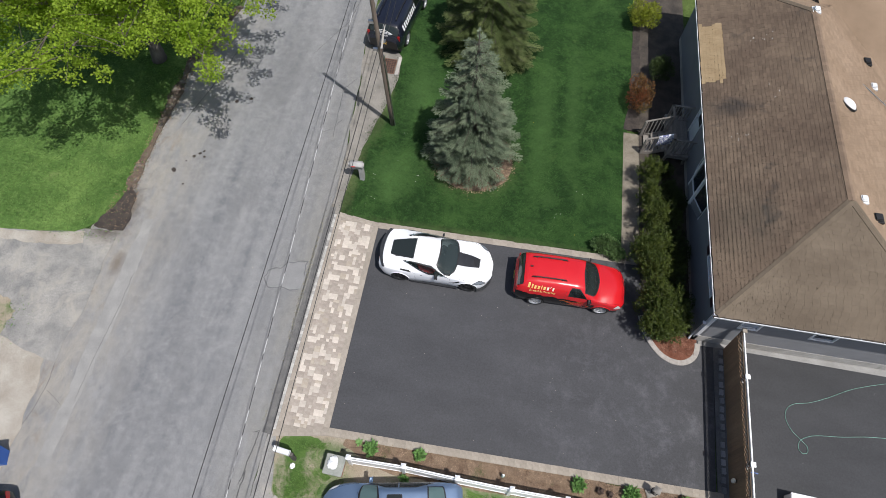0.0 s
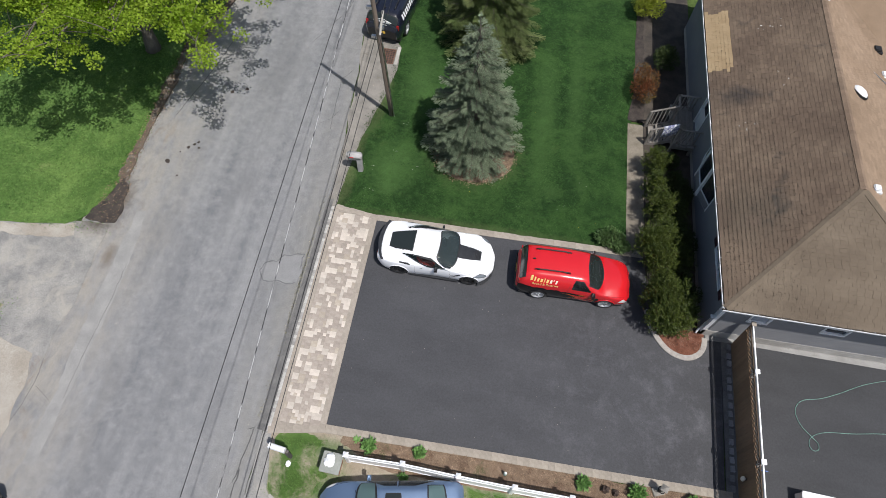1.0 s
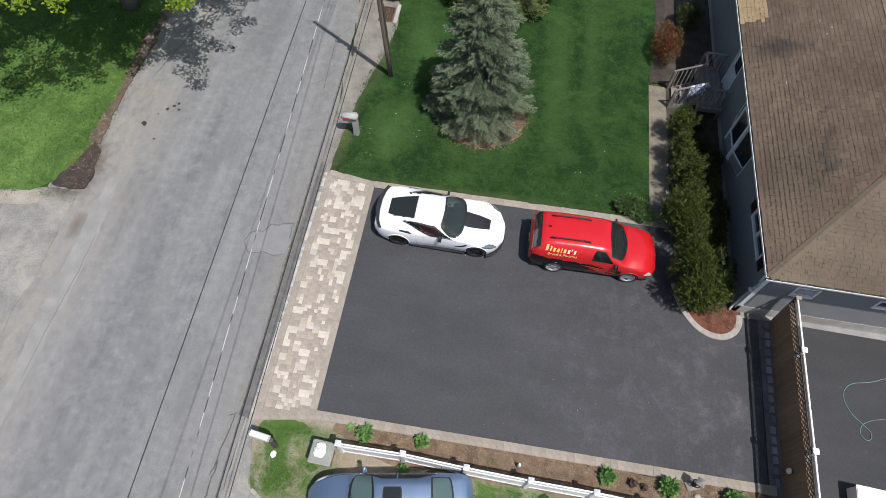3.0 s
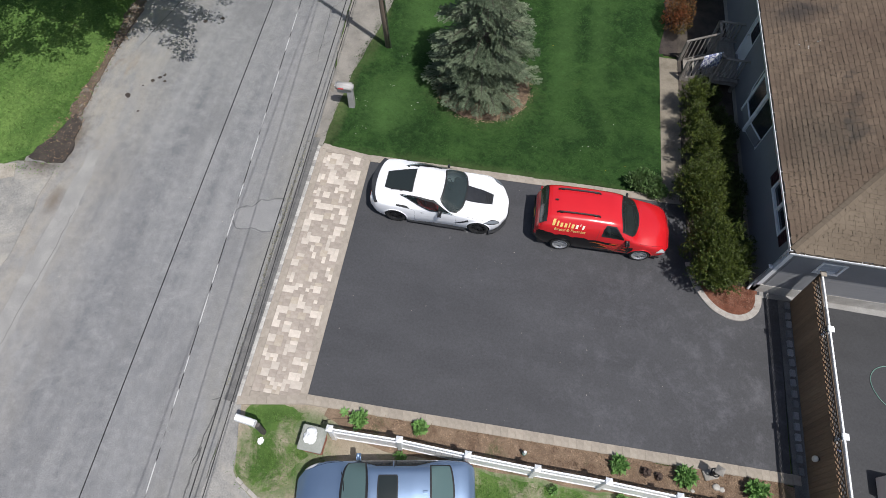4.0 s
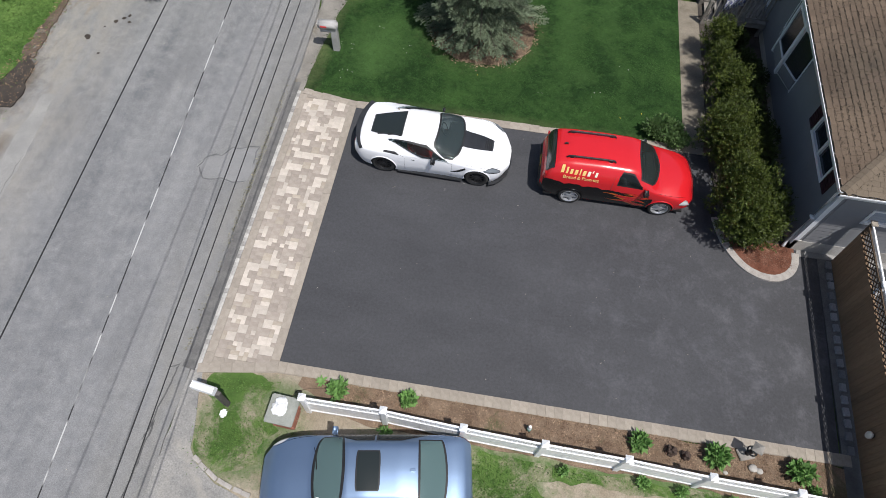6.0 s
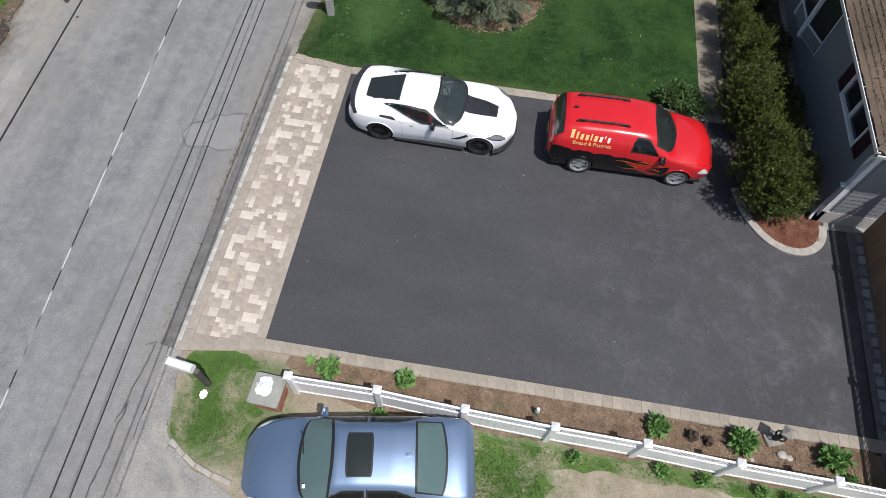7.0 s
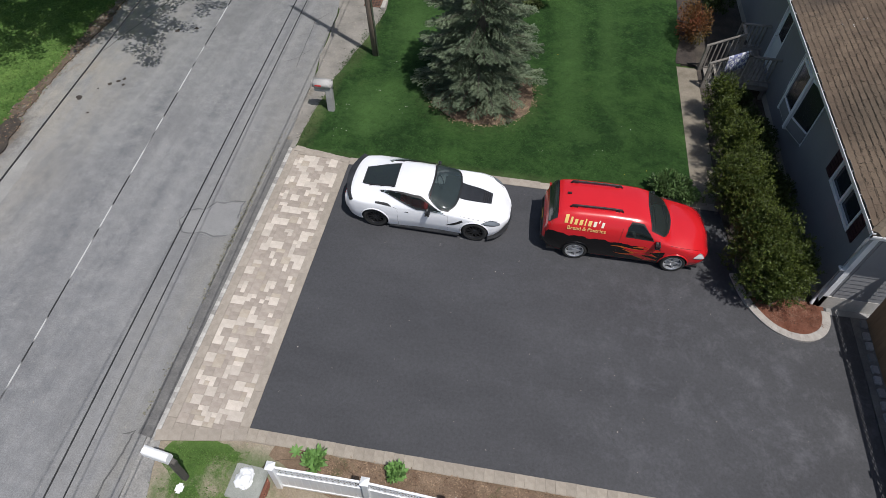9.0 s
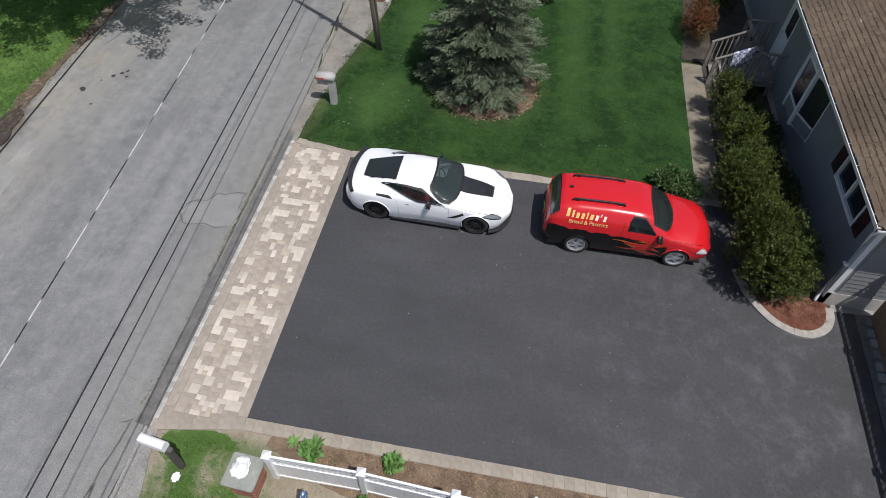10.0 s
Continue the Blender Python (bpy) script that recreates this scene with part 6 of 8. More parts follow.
def spruce(x, y, h, r, mat, label, lean=0.0):
    """Whorls of drooping boughs; each bough is a fan of short twigs, each twig a brush of needles."""
    t = thing("spruce_tree", label, "tree", Matrix.Translation((x, y, 0)))
    part("trunk", tube([(0, 0, -0.1), (lean * 0.4, 0, h * 0.5), (lean, 0, h)], [0.17, 0.10, 0.015], 8), BARK, t)
    base, dirs, lens, wood = [], [], [], []
    tiers = int(h / 0.42)
    for k in range(tiers):
        u = k / tiers
        z = 0.25 + (h - 0.35) * u
        rr = r * (1 - u) ** 0.66 * min(1.04, 0.88 + 2.4 * u)
        n = int(6 + 8 * (1 - u) ** 0.8)
        off = 2.4 * k + RNG.normal() * 0.2
        for j in range(n):
            a = off + 6.283 * j / n + RNG.normal() * 0.10
            L = rr * RNG.uniform(0.88, 1.06) if RNG.random() > 0.2 else rr * 0.70
            out, lat = np.array([math.cos(a), math.sin(a), 0]), np.array([-math.sin(a), math.cos(a), 0])
            dz = RNG.normal() * 0.10

            def spine(q):
                return out * (q * L) + np.array([lean * u, 0, z + dz + 0.10 * L - 0.36 * L * q ** 1.3 + 0.22 * L * q ** 3])
            if L > 0.3:
                wood.append(tube([(lean * u, 0, z), tuple(spine(0.5)), tuple(spine(0.97))], [0.022, 0.014, 0.004], 4))
            m = max(4, int(L * 7))
            for i in range(m):
                q = 0.22 + 0.78 * (i + 0.5) / m
                for sd in ((-1, 1) if i < m - 1 else (-1, 0, 1)):
                    tl = (0.16 + 0.36 * L * (1 - q) ** 0.7) * RNG.uniform(0.7, 1.15)
                    td = unit(out * 0.85 + lat * sd * 0.62 + np.array([0, 0, -0.10 + 0.18 * q + RNG.normal() * 0.10]))
                    c = max(16, int(tl * 140))
                    w = RNG.uniform(0.05, 1.0, c)[:, None]
                    p = spine(q) + td * tl * w
                    p[:, 2] -= 0.10 * tl * (w[:, 0] ** 2)
                    base.append(p)
                    dirs.append(td * 1.1 + unit(RNG.normal(size=(c, 3)) + (0, 0, 0.25)) * 0.62)
                    lens.append(RNG.uniform(0.05, 0.08, c))
    top = np.array([[lean, 0, h - 0.35 + 0.02 * i] for i in range(22)])
    base.append(top)
    dirs.append(RNG.normal(size=(22, 3)) * (1, 1, 0.4) + (0, 0, 0.9))
    lens.append(np.full(22, 0.14))
    base, dirs, lens = np.concatenate(base), np.concatenate(dirs), np.concatenate(lens)
    part("limb", join(wood), BARK, t)
    part("crown", leaves("crown", base, dirs, lens, lens * 0.5, mat, 0.35), mat, t)
    return t


def hedge_bush(label, x, y, rx, ry, h, mat, twigs, z0=0.045):
    """A bush of upright leafy twigs over uneven lobes, with dark hollows between them."""
    t = thing("hedge_bush", label, "shrub", Matrix.Translation((x, y, z0)), "hedge along the house")
    wood, base, dirs = [], [], []
    lobes = 7
    for k in range(lobes):
        a = 2.399 * k + RNG.normal() * 0.3
        q = 0.60 * math.sqrt((k + 0.3) / lobes)
        c = np.array([rx * q * math.cos(a), ry * q * math.sin(a), h * RNG.uniform(0.40, 0.62)])
        ext = np.array([rx * 0.52, ry * 0.52, h * 0.44]) * RNG.uniform(0.85, 1.15, 3)
        wood.append(tube([(RNG.normal() * 0.05, RNG.normal() * 0.05, -0.02), tuple(c * (0.6, 0.6, 0.5)), tuple(c)], [0.025, 0.018, 0.008], 5))
        m = twigs // lobes
        p = unit(RNG.normal(size=(m, 3)) + (0, 0, 0.15))
        for e in p:
            foot = c + e * ext * RNG.uniform(0.55, 1.0)
            d = unit(e * (0.8, 0.8, 0.4) + np.array([0, 0, 0.75]) + RNG.normal(size=3) * 0.25)
            n = 13
            w = np.linspace(0.0, 1.0, n)[:, None]
            b = foot + d * w * RNG.uniform(0.12, 0.26)
            b[:, 2] = np.maximum(b[:, 2], 0.04)
            base.append(b)
            dirs.append(d * 0.7 + unit(RNG.normal(size=(n, 3))) * 0.8)
    part("stems", join(wood), BARK, t)
    base, dirs = np.concatenate(base), np.concatenate(dirs)
    part("foliage", leaves("foliage", base, dirs, RNG.uniform(0.045, 0.085, len(base)), RNG.uniform(0.02, 0.034, len(base)), mat), mat, t)
    return t


def shrub(name, label, x, y, rx, ry, h, mat, n, size, lumps=7, group="", z0=0.03, category="shrub"):
    """Leaves round an uneven heap of lobes, on stems from the ground."""
    t = thing(name, label, category, Matrix.Translation((x, y, z0)), group)
    wood, base, dirs = [], [], []
    per = n // lumps
    for k in range(lumps):
        a = 6.283 * k / lumps + RNG.normal() * 0.3
        q = 0.5 * RNG.random() ** 0.5 + 0.12
        c = np.array([rx * q * math.cos(a), ry * q * math.sin(a), h * RNG.uniform(0.5, 0.72)])
        wood.append(tube([(RNG.normal() * 0.05, RNG.normal() * 0.05, -0.02), tuple(c * (0.6, 0.6, 0.5)), tuple(c)], [0.025, 0.018, 0.008], 5))
        p = unit(RNG.normal(size=(per, 3)))
        s = RNG.random((per, 1)) ** 0.28
        ext = np.array([rx * 0.55, ry * 0.55, h * 0.40]) * RNG.uniform(0.85, 1.12, 3)
        b = c + p * s * ext
        b[:, 2] = np.maximum(b[:, 2], 0.04)
        base.append(b)
        dirs.append(p + RNG.normal(size=(per, 3)) * 0.5 + (0, 0, 0.35))
    part("stems", join(wood), BARK, t)
    base, dirs = np.concatenate(base), np.concatenate(dirs)
    part("foliage", leaves("foliage", base, dirs, RNG.uniform(0.7, 1.3, len(base)) * size, RNG.uniform(0.45, 0.6, len(base)) * size, mat), mat, t)
    return t


def rosette(name, label, x, y, r, n, mat, group="", z0=0.02):
    """Broad arching leaves from one crown."""
    t = thing(name, label, "plant", Matrix.Translation((x, y, z0)), group)
    for k in range(n):
        a = 2.399 * k
        L = r * (0.55 + 0.5 * ((k * 7) % 11) / 11)
        w = L * 0.33
        lift = 1.15 - 0.85 * (k / n)
        bm = bmesh.new()
        lft, mid, rgt = [], [], []
        for j in range(6):
            u = j / 5
            ww = w * math.sin(math.pi * min(1, 0.08 + u * 0.92)) * 0.5
            px, pz = L * u, L * (lift * u - 0.75 * lift * u * u) + 0.02
            lft.append(bm.verts.new((px, ww, pz + ww * 0.35)))
            mid.append(bm.verts.new((px, 0, pz)))
            rgt.append(bm.verts.new((px, -ww, pz + ww * 0.35)))
        for j in range(5):
            bm.faces.new((mid[j], mid[j + 1], lft[j + 1], lft[j]))
            bm.faces.new((rgt[j], rgt[j + 1], mid[j + 1], mid[j]))
        ob = part("leaf", bm, mat, t, smooth=True)
        ob.rotation_euler = (0, 0, a)
    return t


maple(-16.4, 20.2)
RING = [(0.42 * math.cos(k * math.pi / 12), 0.42 * math.sin(k * math.pi / 12), 0.0) for k in range(25)]
solid("wire_ring", tube(RING, 0.010, 5), DARK_LEAF, "thin dark wire ring lying in the grass", "wire ring", m=Matrix.Translation((-19.1, 15.15, 0.06)))
spruce(-0.62, 17.15, 7.1, 2.12, BLUE_NEEDLE, "grey-blue spruce standing in a mulch ring on the lawn", -0.25)
spruce(-0.75, 24.0, 8.6, 2.55, GREEN_NEEDLE, "olive-green spruce behind the blue spruce")
for hx, hy, rx, ry, hh, n in [(7.15, 17.05, 0.52, 0.56, 1.30, 520), (7.12, 15.85, 0.46, 0.50, 1.40, 420), (7.22, 14.75, 0.58, 0.66, 1.72, 620), (6.84, 13.0, 0.62, 0.62, 1.75, 640), (7.35, 13.3, 0.60, 0.66, 1.75, 620), (7.2, 12.25, 0.72, 0.62, 1.65, 680),
                              (7.10, 10.85, 0.54, 0.68, 2.05, 760), (7.30, 9.86, 0.62, 0.62, 1.90, 820), (7.80, 10.45, 0.50, 0.80, 1.80, 680), (8.22, 10.25, 0.42, 0.45, 1.25, 420), (7.82, 9.80, 0.52, 0.42, 1.25, 560), (8.1, 12.6, 0.45, 0.90, 1.05, 320), (8.12, 15.0, 0.42, 0.90, 0.95, 320)]:
    hedge_bush("dense dark green upright hedge bush before the house", hx, hy, rx, ry, hh * 1.12, HEDGE_LEAF, n)
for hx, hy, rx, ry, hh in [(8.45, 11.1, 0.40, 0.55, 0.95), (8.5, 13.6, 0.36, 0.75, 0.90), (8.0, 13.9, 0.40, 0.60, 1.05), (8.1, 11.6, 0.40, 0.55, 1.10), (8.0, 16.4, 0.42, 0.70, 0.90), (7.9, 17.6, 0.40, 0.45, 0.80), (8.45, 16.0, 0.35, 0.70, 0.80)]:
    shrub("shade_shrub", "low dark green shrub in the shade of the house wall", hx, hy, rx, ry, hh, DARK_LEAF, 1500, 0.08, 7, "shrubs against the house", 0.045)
shrub("lime_bush", "yellow-green flowering bush at the lawn edge", 6.95, 27.2, 0.85, 0.8, 1.3, LIME_LEAF, 2200, 0.11)
shrub("rust_bush", "rusty red and green bush beside the porch steps", 6.78, 21.7, 0.62, 1.1, 1.15, RUST_LEAF, 2600, 0.09, 9)
shrub("dark_bush", "dark green bush against the house", 7.75, 23.6, 0.65, 0.8, 1.1, DARK_LEAF, 1700, 0.10)
shrub("flower_clump", "leafy green clump at the end of the garden path", 5.5, 13.35, 0.58, 0.42, 0.5, CLUMP_LEAF, 1500, 0.11, 7)
shrub("flower_clump", "leafy green clump at the end of the garden path", 5.95, 13.08, 0.35, 0.3, 0.4, CLUMP_LEAF, 800, 0.09, 5)
for px, py, r in [(-2.36, 3.85, 0.36), (-0.67, 3.92, 0.28), (4.88, 3.84, 0.34), (6.67, 3.78, 0.42), (8.57, 3.74, 0.45)]:
    shrub("hosta", "bright green broad-leaved plant in the mulch bed", px, py, r * 0.55, r * 0.55, r * 0.75, HOSTA_LEAF, int(620 * r), 0.15, 6, "plants in the bed", 0.02, "plant")
rosette("hosta", "small seedling in the mulch bed", -2.82, 4.0, 0.2, 10, HOSTA_LEAF, "plants in the bed")
for k, (px, py, r) in enumerate([(8.9, 3.4, 0.09), (4.95, 2.95, 0.12), (5.85, 2.9, 0.13), (7.0, 2.85, 0.13), (3.15, 2.9, 0.1), (7.6, 2.8, 0.12), (-1.05, 3.05, 0.14), (8.3, 2.8, 0.13)]):
    shrub("weed", "low green weed at the foot of the fence", px, py, r, r * 0.8, 0.22, HOSTA_LEAF, 160, 0.09, 4, "weeds by the fence", 0.015, "weed")


def blades(name, label, regions, per, mat, holes=(), h=0.06, heaps=(), wide=1.0, up=0.5):
    """Short grass blades over rectangles of the plan, as one heap of stuff."""
    pts = []
    for x0, y0, x1, y1 in regions:
        n = int((x1 - x0) * (y1 - y0) * per)
        p = np.stack([RNG.uniform(x0, x1, n), RNG.uniform(y0, y1, n), np.full(n, 0.028)], 1)
        for cx, cy, r in holes:
            p = p[(p[:, 0] - cx) ** 2 + (p[:, 1] - cy) ** 2 > r * r]
        pts.append(p)
    for cx, cy, sx, sy, n in heaps:
        q = np.stack([RNG.normal(cx, sx, n), RNG.normal(cy, sy, n), np.full(n, 0.01)], 1)
        on_apron = (q[:, 0] > -6.0) & (q[:, 0] < -3.9) & (q[:, 1] > 3.75) & (q[:, 1] < 13.2)
        pts.append(q[~on_apron & ((q[:, 0] > -5.6) | (q[:, 1] > 4.2))])
    p = np.concatenate(pts)
    d = RNG.normal(size=p.shape) * (0.9, 0.9, 0.1) + (0, 0, up)
    return solid(name, leaves(name, p, d, RNG.uniform(0.5, 1.3, len(p)) * h, RNG.uniform(0.012, 0.026, len(p)) * wide, mat, 0.1), mat, label, "grass", "stuff")


blades("lawn_blades", "short green blades of the front lawn", [(-5.4, 13.2, 6.1, 18.5)], 900, GRASS_BLADE, [(-0.5, 17.0, 1.75)], 0.04, (), 1.0, 0.16)
blades("lawn_blades", "short green blades of the far front lawn", [(-4.7, 18.5, 6.1, 24.5), (-4.4, 24.5, 6.6, 32)], 260, GRASS_BLADE, (), 0.05, (), 1.0, 0.2)
blades("opposite_blades", "bright green blades of the lawn across the road", [(-26, 10.6, -15.9, 22), (-15.9, 12.6, -15.0, 20)], 230, GRASS_BRIGHT, (), 0.08, [(-15.6, 11.4, 0.35, 0.5, 500), (-14.95, 14.5, 0.16, 1.5, 900), (-15.0, 18.5, 0.16, 1.6, 800), (-17.5, 10.25, 1.3, 0.09, 500), (-17.3, 6.3, 0.5, 0.5, 300)], 1.3)
blades("corner_blades", "bright green blades of the small grass patches", [(0.8, 1.4, 1.9, 3.0), (1.9, 2.0, 2.6, 2.95), (2.6, 2.75, 9.2, 2.95)], 380, GRASS_BRIGHT, (), 0.05, [(-4.6, 2.35, 0.38, 0.32, 1500), (-4.6, 3.62, 0.45, 0.12, 600), (-3.85, 2.6, 0.15, 0.4, 300), (-3.2, 2.6, 0.2, 0.22, 150), (1.5, 2.0, 0.45, 0.42, 900), (2.2, 1.8, 0.35, 0.3, 300)])
blades("verge_blades", "ragged grass blades along the gritty verge", [], 0, GRASS_BLADE, (), 0.08, [(-5.6, 14.3, 0.09, 0.7, 500), (-5.4, 16.4, 0.1, 0.8, 500), (-5.05, 18.4, 0.11, 0.8, 500), (-4.8, 20.6, 0.1, 0.8, 350), (-0.55, 15.4, 0.7, 0.1, 240), (1.0, 16.9, 0.1, 0.6, 200), (-2.1, 16.9, 0.1, 0.6, 200)])
p = np.stack([RNG.uniform(-5.3, 6, 9), RNG.uniform(13.2, 22, 9), np.full(9, 0.06)], 1)
solid("dandelions", leaves("dandelions", p, RNG.normal(size=p.shape) * (1, 1, 0.1), 0.03, 0.03, FLOWER, 0.1), FLOWER, "small yellow dandelion flowers in the grass", "flower", "stuff")


CLOVER = leaf_stuff("clover_head", (0.42, 0.44, 0.36), (0.55, 0.56, 0.48), 0.3, 0.8, 0.2, 4.0)
p = np.concatenate([np.stack([RNG.normal(cx, 0.16, n), RNG.normal(cy, 0.12, n), np.full(n, 0.07)], 1) for cx, cy, n in ((-4.75, 14.0, 5), (-2.9, 15.6, 4), (-5.0, 15.2, 5), (-4.0, 16.4, 3), (3.3, 14.6, 3), (4.3, 16.0, 3), (1.6, 14.3, 2), (-3.6, 18.0, 3))])
solid("clover_flowers", leaves("clover_flowers", p, RNG.normal(size=p.shape) * (1, 1, 0.1), 0.035, 0.03, CLOVER, 0.1), CLOVER, "small white clover flowers in the lawn", "flower", "stuff")
DRY_BLADE = leaf_stuff("dry_blade", (0.15, 0.148, 0.10), (0.32, 0.30, 0.22), 0.5, 0.9, 0.2, 3.0)
blades("seam_tufts", "dry grass tufts along the seam of road and drive", [], 0, DRY_BLADE, (), 0.06, [(-6.31, y, 0.035, 0.55, n // 3) for y, n in ((4.6, 120), (6.0, 60), (7.4, 120), (8.6, 260), (9.6, 320), (10.8, 300), (12.0, 160), (13.0, 60))], 1.6)
CHIP = leaf_stuff("bark_chip", (0.165, 0.105, 0.068), (0.33, 0.235, 0.16), 0.5, 0.9, 0.0, 4.0)
RED_CHIP = leaf_stuff("red_bark_chip", (0.16, 0.07, 0.045), (0.30, 0.17, 0.12), 0.6, 0.9, 0.0, 4.0)
GRAVEL = leaf_stuff("gravel_grain", (0.24, 0.21, 0.175), (0.38, 0.345, 0.30), 0.4, 0.9, 0.0, 4.0)


def chips(name, label, regions, per, mat, z, size):
    """Flat chips scattered over rectangles of the plan."""
    pts = [np.stack([RNG.uniform(a, c, int((c - a) * (d - b) * per)), RNG.uniform(b, d, int((c - a) * (d - b) * per)), RNG.uniform(z, z + 0.02, int((c - a) * (d - b) * per))], 1) for a, b, c, d in regions]
    p = np.concatenate(pts)
    d = RNG.normal(size=p.shape) * (1, 1, 0.18)
    return solid(name, leaves(name, p, d, RNG.uniform(0.5, 1.5, len(p)) * size, RNG.uniform(0.3, 0.6, len(p)) * size, mat, 0.15), mat, label, "chips", "stuff")


chips("mulch_chips", "loose tan and brown bark chips in the planting bed", [(-2.4, 3.45, 9.3, 4.08), (-1.4, 3.2, 9.3, 3.45)], 950, CHIP, 0.02, 0.045)
chips("red_mulch_chips", "loose red bark chips at the end of the hedge bed", [(7.75, 9.25, 9.05, 10.0)], 1300, RED_CHIP, 0.056, 0.042)
ang, rad = RNG.uniform(0, 6.283, 2600), np.concatenate([np.sqrt(RNG.uniform(0.25, 1.0, 900)), RNG.normal(0.95, 0.06, 1700)])
p = np.stack([-0.5 + 1.78 * rad * np.cos(ang), 17.0 + 1.78 * rad * np.sin(ang), RNG.uniform(0.042, 0.06, 2600)], 1)
STRAW = leaf_stuff("dry_straw", (0.20, 0.135, 0.085), (0.36, 0.27, 0.18), 0.5, 0.9, 0.0, 3.0)
solid("spruce_litter", leaves("spruce_litter", p, RNG.normal(size=p.shape) * (1, 1, 0.15), RNG.uniform(0.05, 0.12, 2600), RNG.uniform(0.015, 0.034, 2600), STRAW, 0.1), STRAW, "dry needles and straw under the spruce", "litter", "stuff")
chips("leaf_litter", "brown leaf litter along the far road edge", [(-15.1, 12.6, -14.5, 21.0), (-14.6, 20.5, -13.8, 24.0), (-15.3, 10.7, -14.3, 12.6)], 140, CHIP, 0.03, 0.07)
chips("yard_gravel", "loose gravel and grit in the bare yard", [(4.0, 0.8, 9.5, 2.3), (-6.2, 13.6, -5.7, 17), (-6.6, 17.5, -5.1, 24)], 40, GRAVEL, 0.0, 0.05)
SPECK = leaf_stuff("pale_speck", (0.20, 0.19, 0.16), (0.42, 0.38, 0.32), 0.5, 0.9, 0.0, 4.0)
chips("drive_specks", "pale seeds and crumbs scattered on the driveway", [(-3.9, 4.5, 9.3, 12.6)], 0.9, SPECK, 0.013, 0.035)
chips("road_specks", "pale grit and seeds scattered on the road", [(-14.0, 0.0, -6.4, 24.0)], 2.0, SPECK, 0.001, 0.035)


# ---- things in the place ----
# utility pole and its wires
pole = thing("utility_pole", "leaning weathered wooden utility pole at the road edge", "utility pole", Matrix.Translation((-4.47, 18.3, 0.0)))


def pole_at(z):
    return Vector((-0.06 * z, -0.05 * z, z))


part("pole_shaft", tube([pole_at(z) for z in (-0.2, 1.5, 4, 7, 10.0)], [0.11, 0.105, 0.095, 0.085, 0.075], 12), POLEWOOD, pole, smooth=True)
for z, s in ((6.1, -1), (5.2, 1), (4.7, -1)):
    q = pole_at(z)
    part("wire_clamp", boxes((q.x - 0.28 if s < 0 else q.x + 0.05, q.y - 0.05, z - 0.06, q.x - 0.05 if s < 0 else q.x + 0.28, q.y + 0.05, z + 0.06)), STEEL, pole)
q = pole_at(5.6)
part("splice_box", cyl(bmesh.new(), (q.x + 0.25, q.y - 0.5, 5.3), (q.x + 0.22, q.y + 0.3, 5.75), 0.045, 0.045, 10), CONC, pole, "grey cable splice case")
part("conduit", tube([pole_at(z) + Vector((0.13, -0.06, 0)) for z in (0, 1.5, 3, 4.5)], 0.025, 6), STEEL, pole)


def dashed():
    m, nt, b, tc = start("lashed_cable")
    col = ramp_mix(nt, band(nt, noise_of(nt, tc, 1.5, 1, 0.4, (0.0, 1.0, 0.0)), 0.47, 0.53), (0.03, 0.03, 0.03), (0.55, 0.55, 0.55))
    nt.links.new(col, b.inputs["Base Color"])
    b.inputs["Roughness"].default_value = 0.5
    return m


DASHED = dashed()


def wire(name, label, p, q, sag, r, mat, wob=0.0):
    pts = []
    for k in range(41):
        u = k / 40
        v = Vector(p).lerp(Vector(q), u)
        v.z -= sag * 4 * u * (1 - u)
        v.x += wob * math.sin(u * 37)
        pts.append(v)
    return solid(name, tube(pts, r, 6), mat, label, "wire", group="wires over the road")


for i, (x0, z0, x1, z1, r, mat, lab) in enumerate([
        (-5.32, 7.31, -5.19, 8.59, 0.010, WIRE, "black power line strung along the road"),
        (-5.07, 5.55, -5.74, 6.55, 0.010, DASHED, "pale grey bundled cable strung along the road"),
        (-4.78, 4.25, -4.50, 6.12, 0.013, WIRE, "thick black telephone cable strung along the road"),
        (-4.52, 4.25, -4.32, 6.05, 0.011, WIRE, "thin black telephone wire strung along the road")]):
    slope, lean = (z1 - z0) / 20, (x1 - x0) / 20
    near = [(x0 + lean * y, y, z0 + slope * y + (0.012 * y * y if y < 0 else 0.0)) for y in [-24 + k * 1.06 for k in range(41)]]
    far = [(near[-1][0] - 0.025 * k, near[-1][1] + k, near[-1][2] + 0.012 * k) for k in range(0, 42, 3)]
    for pts in (near, far):
        solid("overhead_wire", tube(pts, r, 6), mat, lab, "wire", group="wires over the road")
wire("overhead_wire", "thin black service wire crossing from the pole", (-5.1, 18.35, 8.0), (-5.6, 60, 9.0), 0.5, 0.012, WIRE)

# storm drain at the kerb
drain = thing("storm_drain", "rusty cast-iron storm drain grate beside a concrete kerb", "drain", Matrix.Translation((-5.35, 21.87, 0.0)))
part("pit", boxes((-0.30, -0.46, -0.2, 0.30, 0.46, 0.012)), BLACK, drain)
part("grate_frame", boxes((-0.32, -0.48, 0.0, -0.27, 0.48, 0.035), (0.27, -0.48, 0.0, 0.32, 0.48, 0.035), (-0.27, -0.48, 0, 0.27, -0.43, 0.035), (-0.27, 0.43, 0, 0.27, 0.48, 0.035)), RUST, drain)
for k in range(4):
    part("grate_bar", boxes((-0.19 + k * 0.115, -0.43, 0.013, -0.155 + k * 0.115, 0.43, 0.03)), RUST, drain)
for k in range(7):
    part("grate_bar", boxes((-0.27, -0.36 + k * 0.115, 0.0135, 0.27, -0.33 + k * 0.115, 0.029)), RUST, drain)
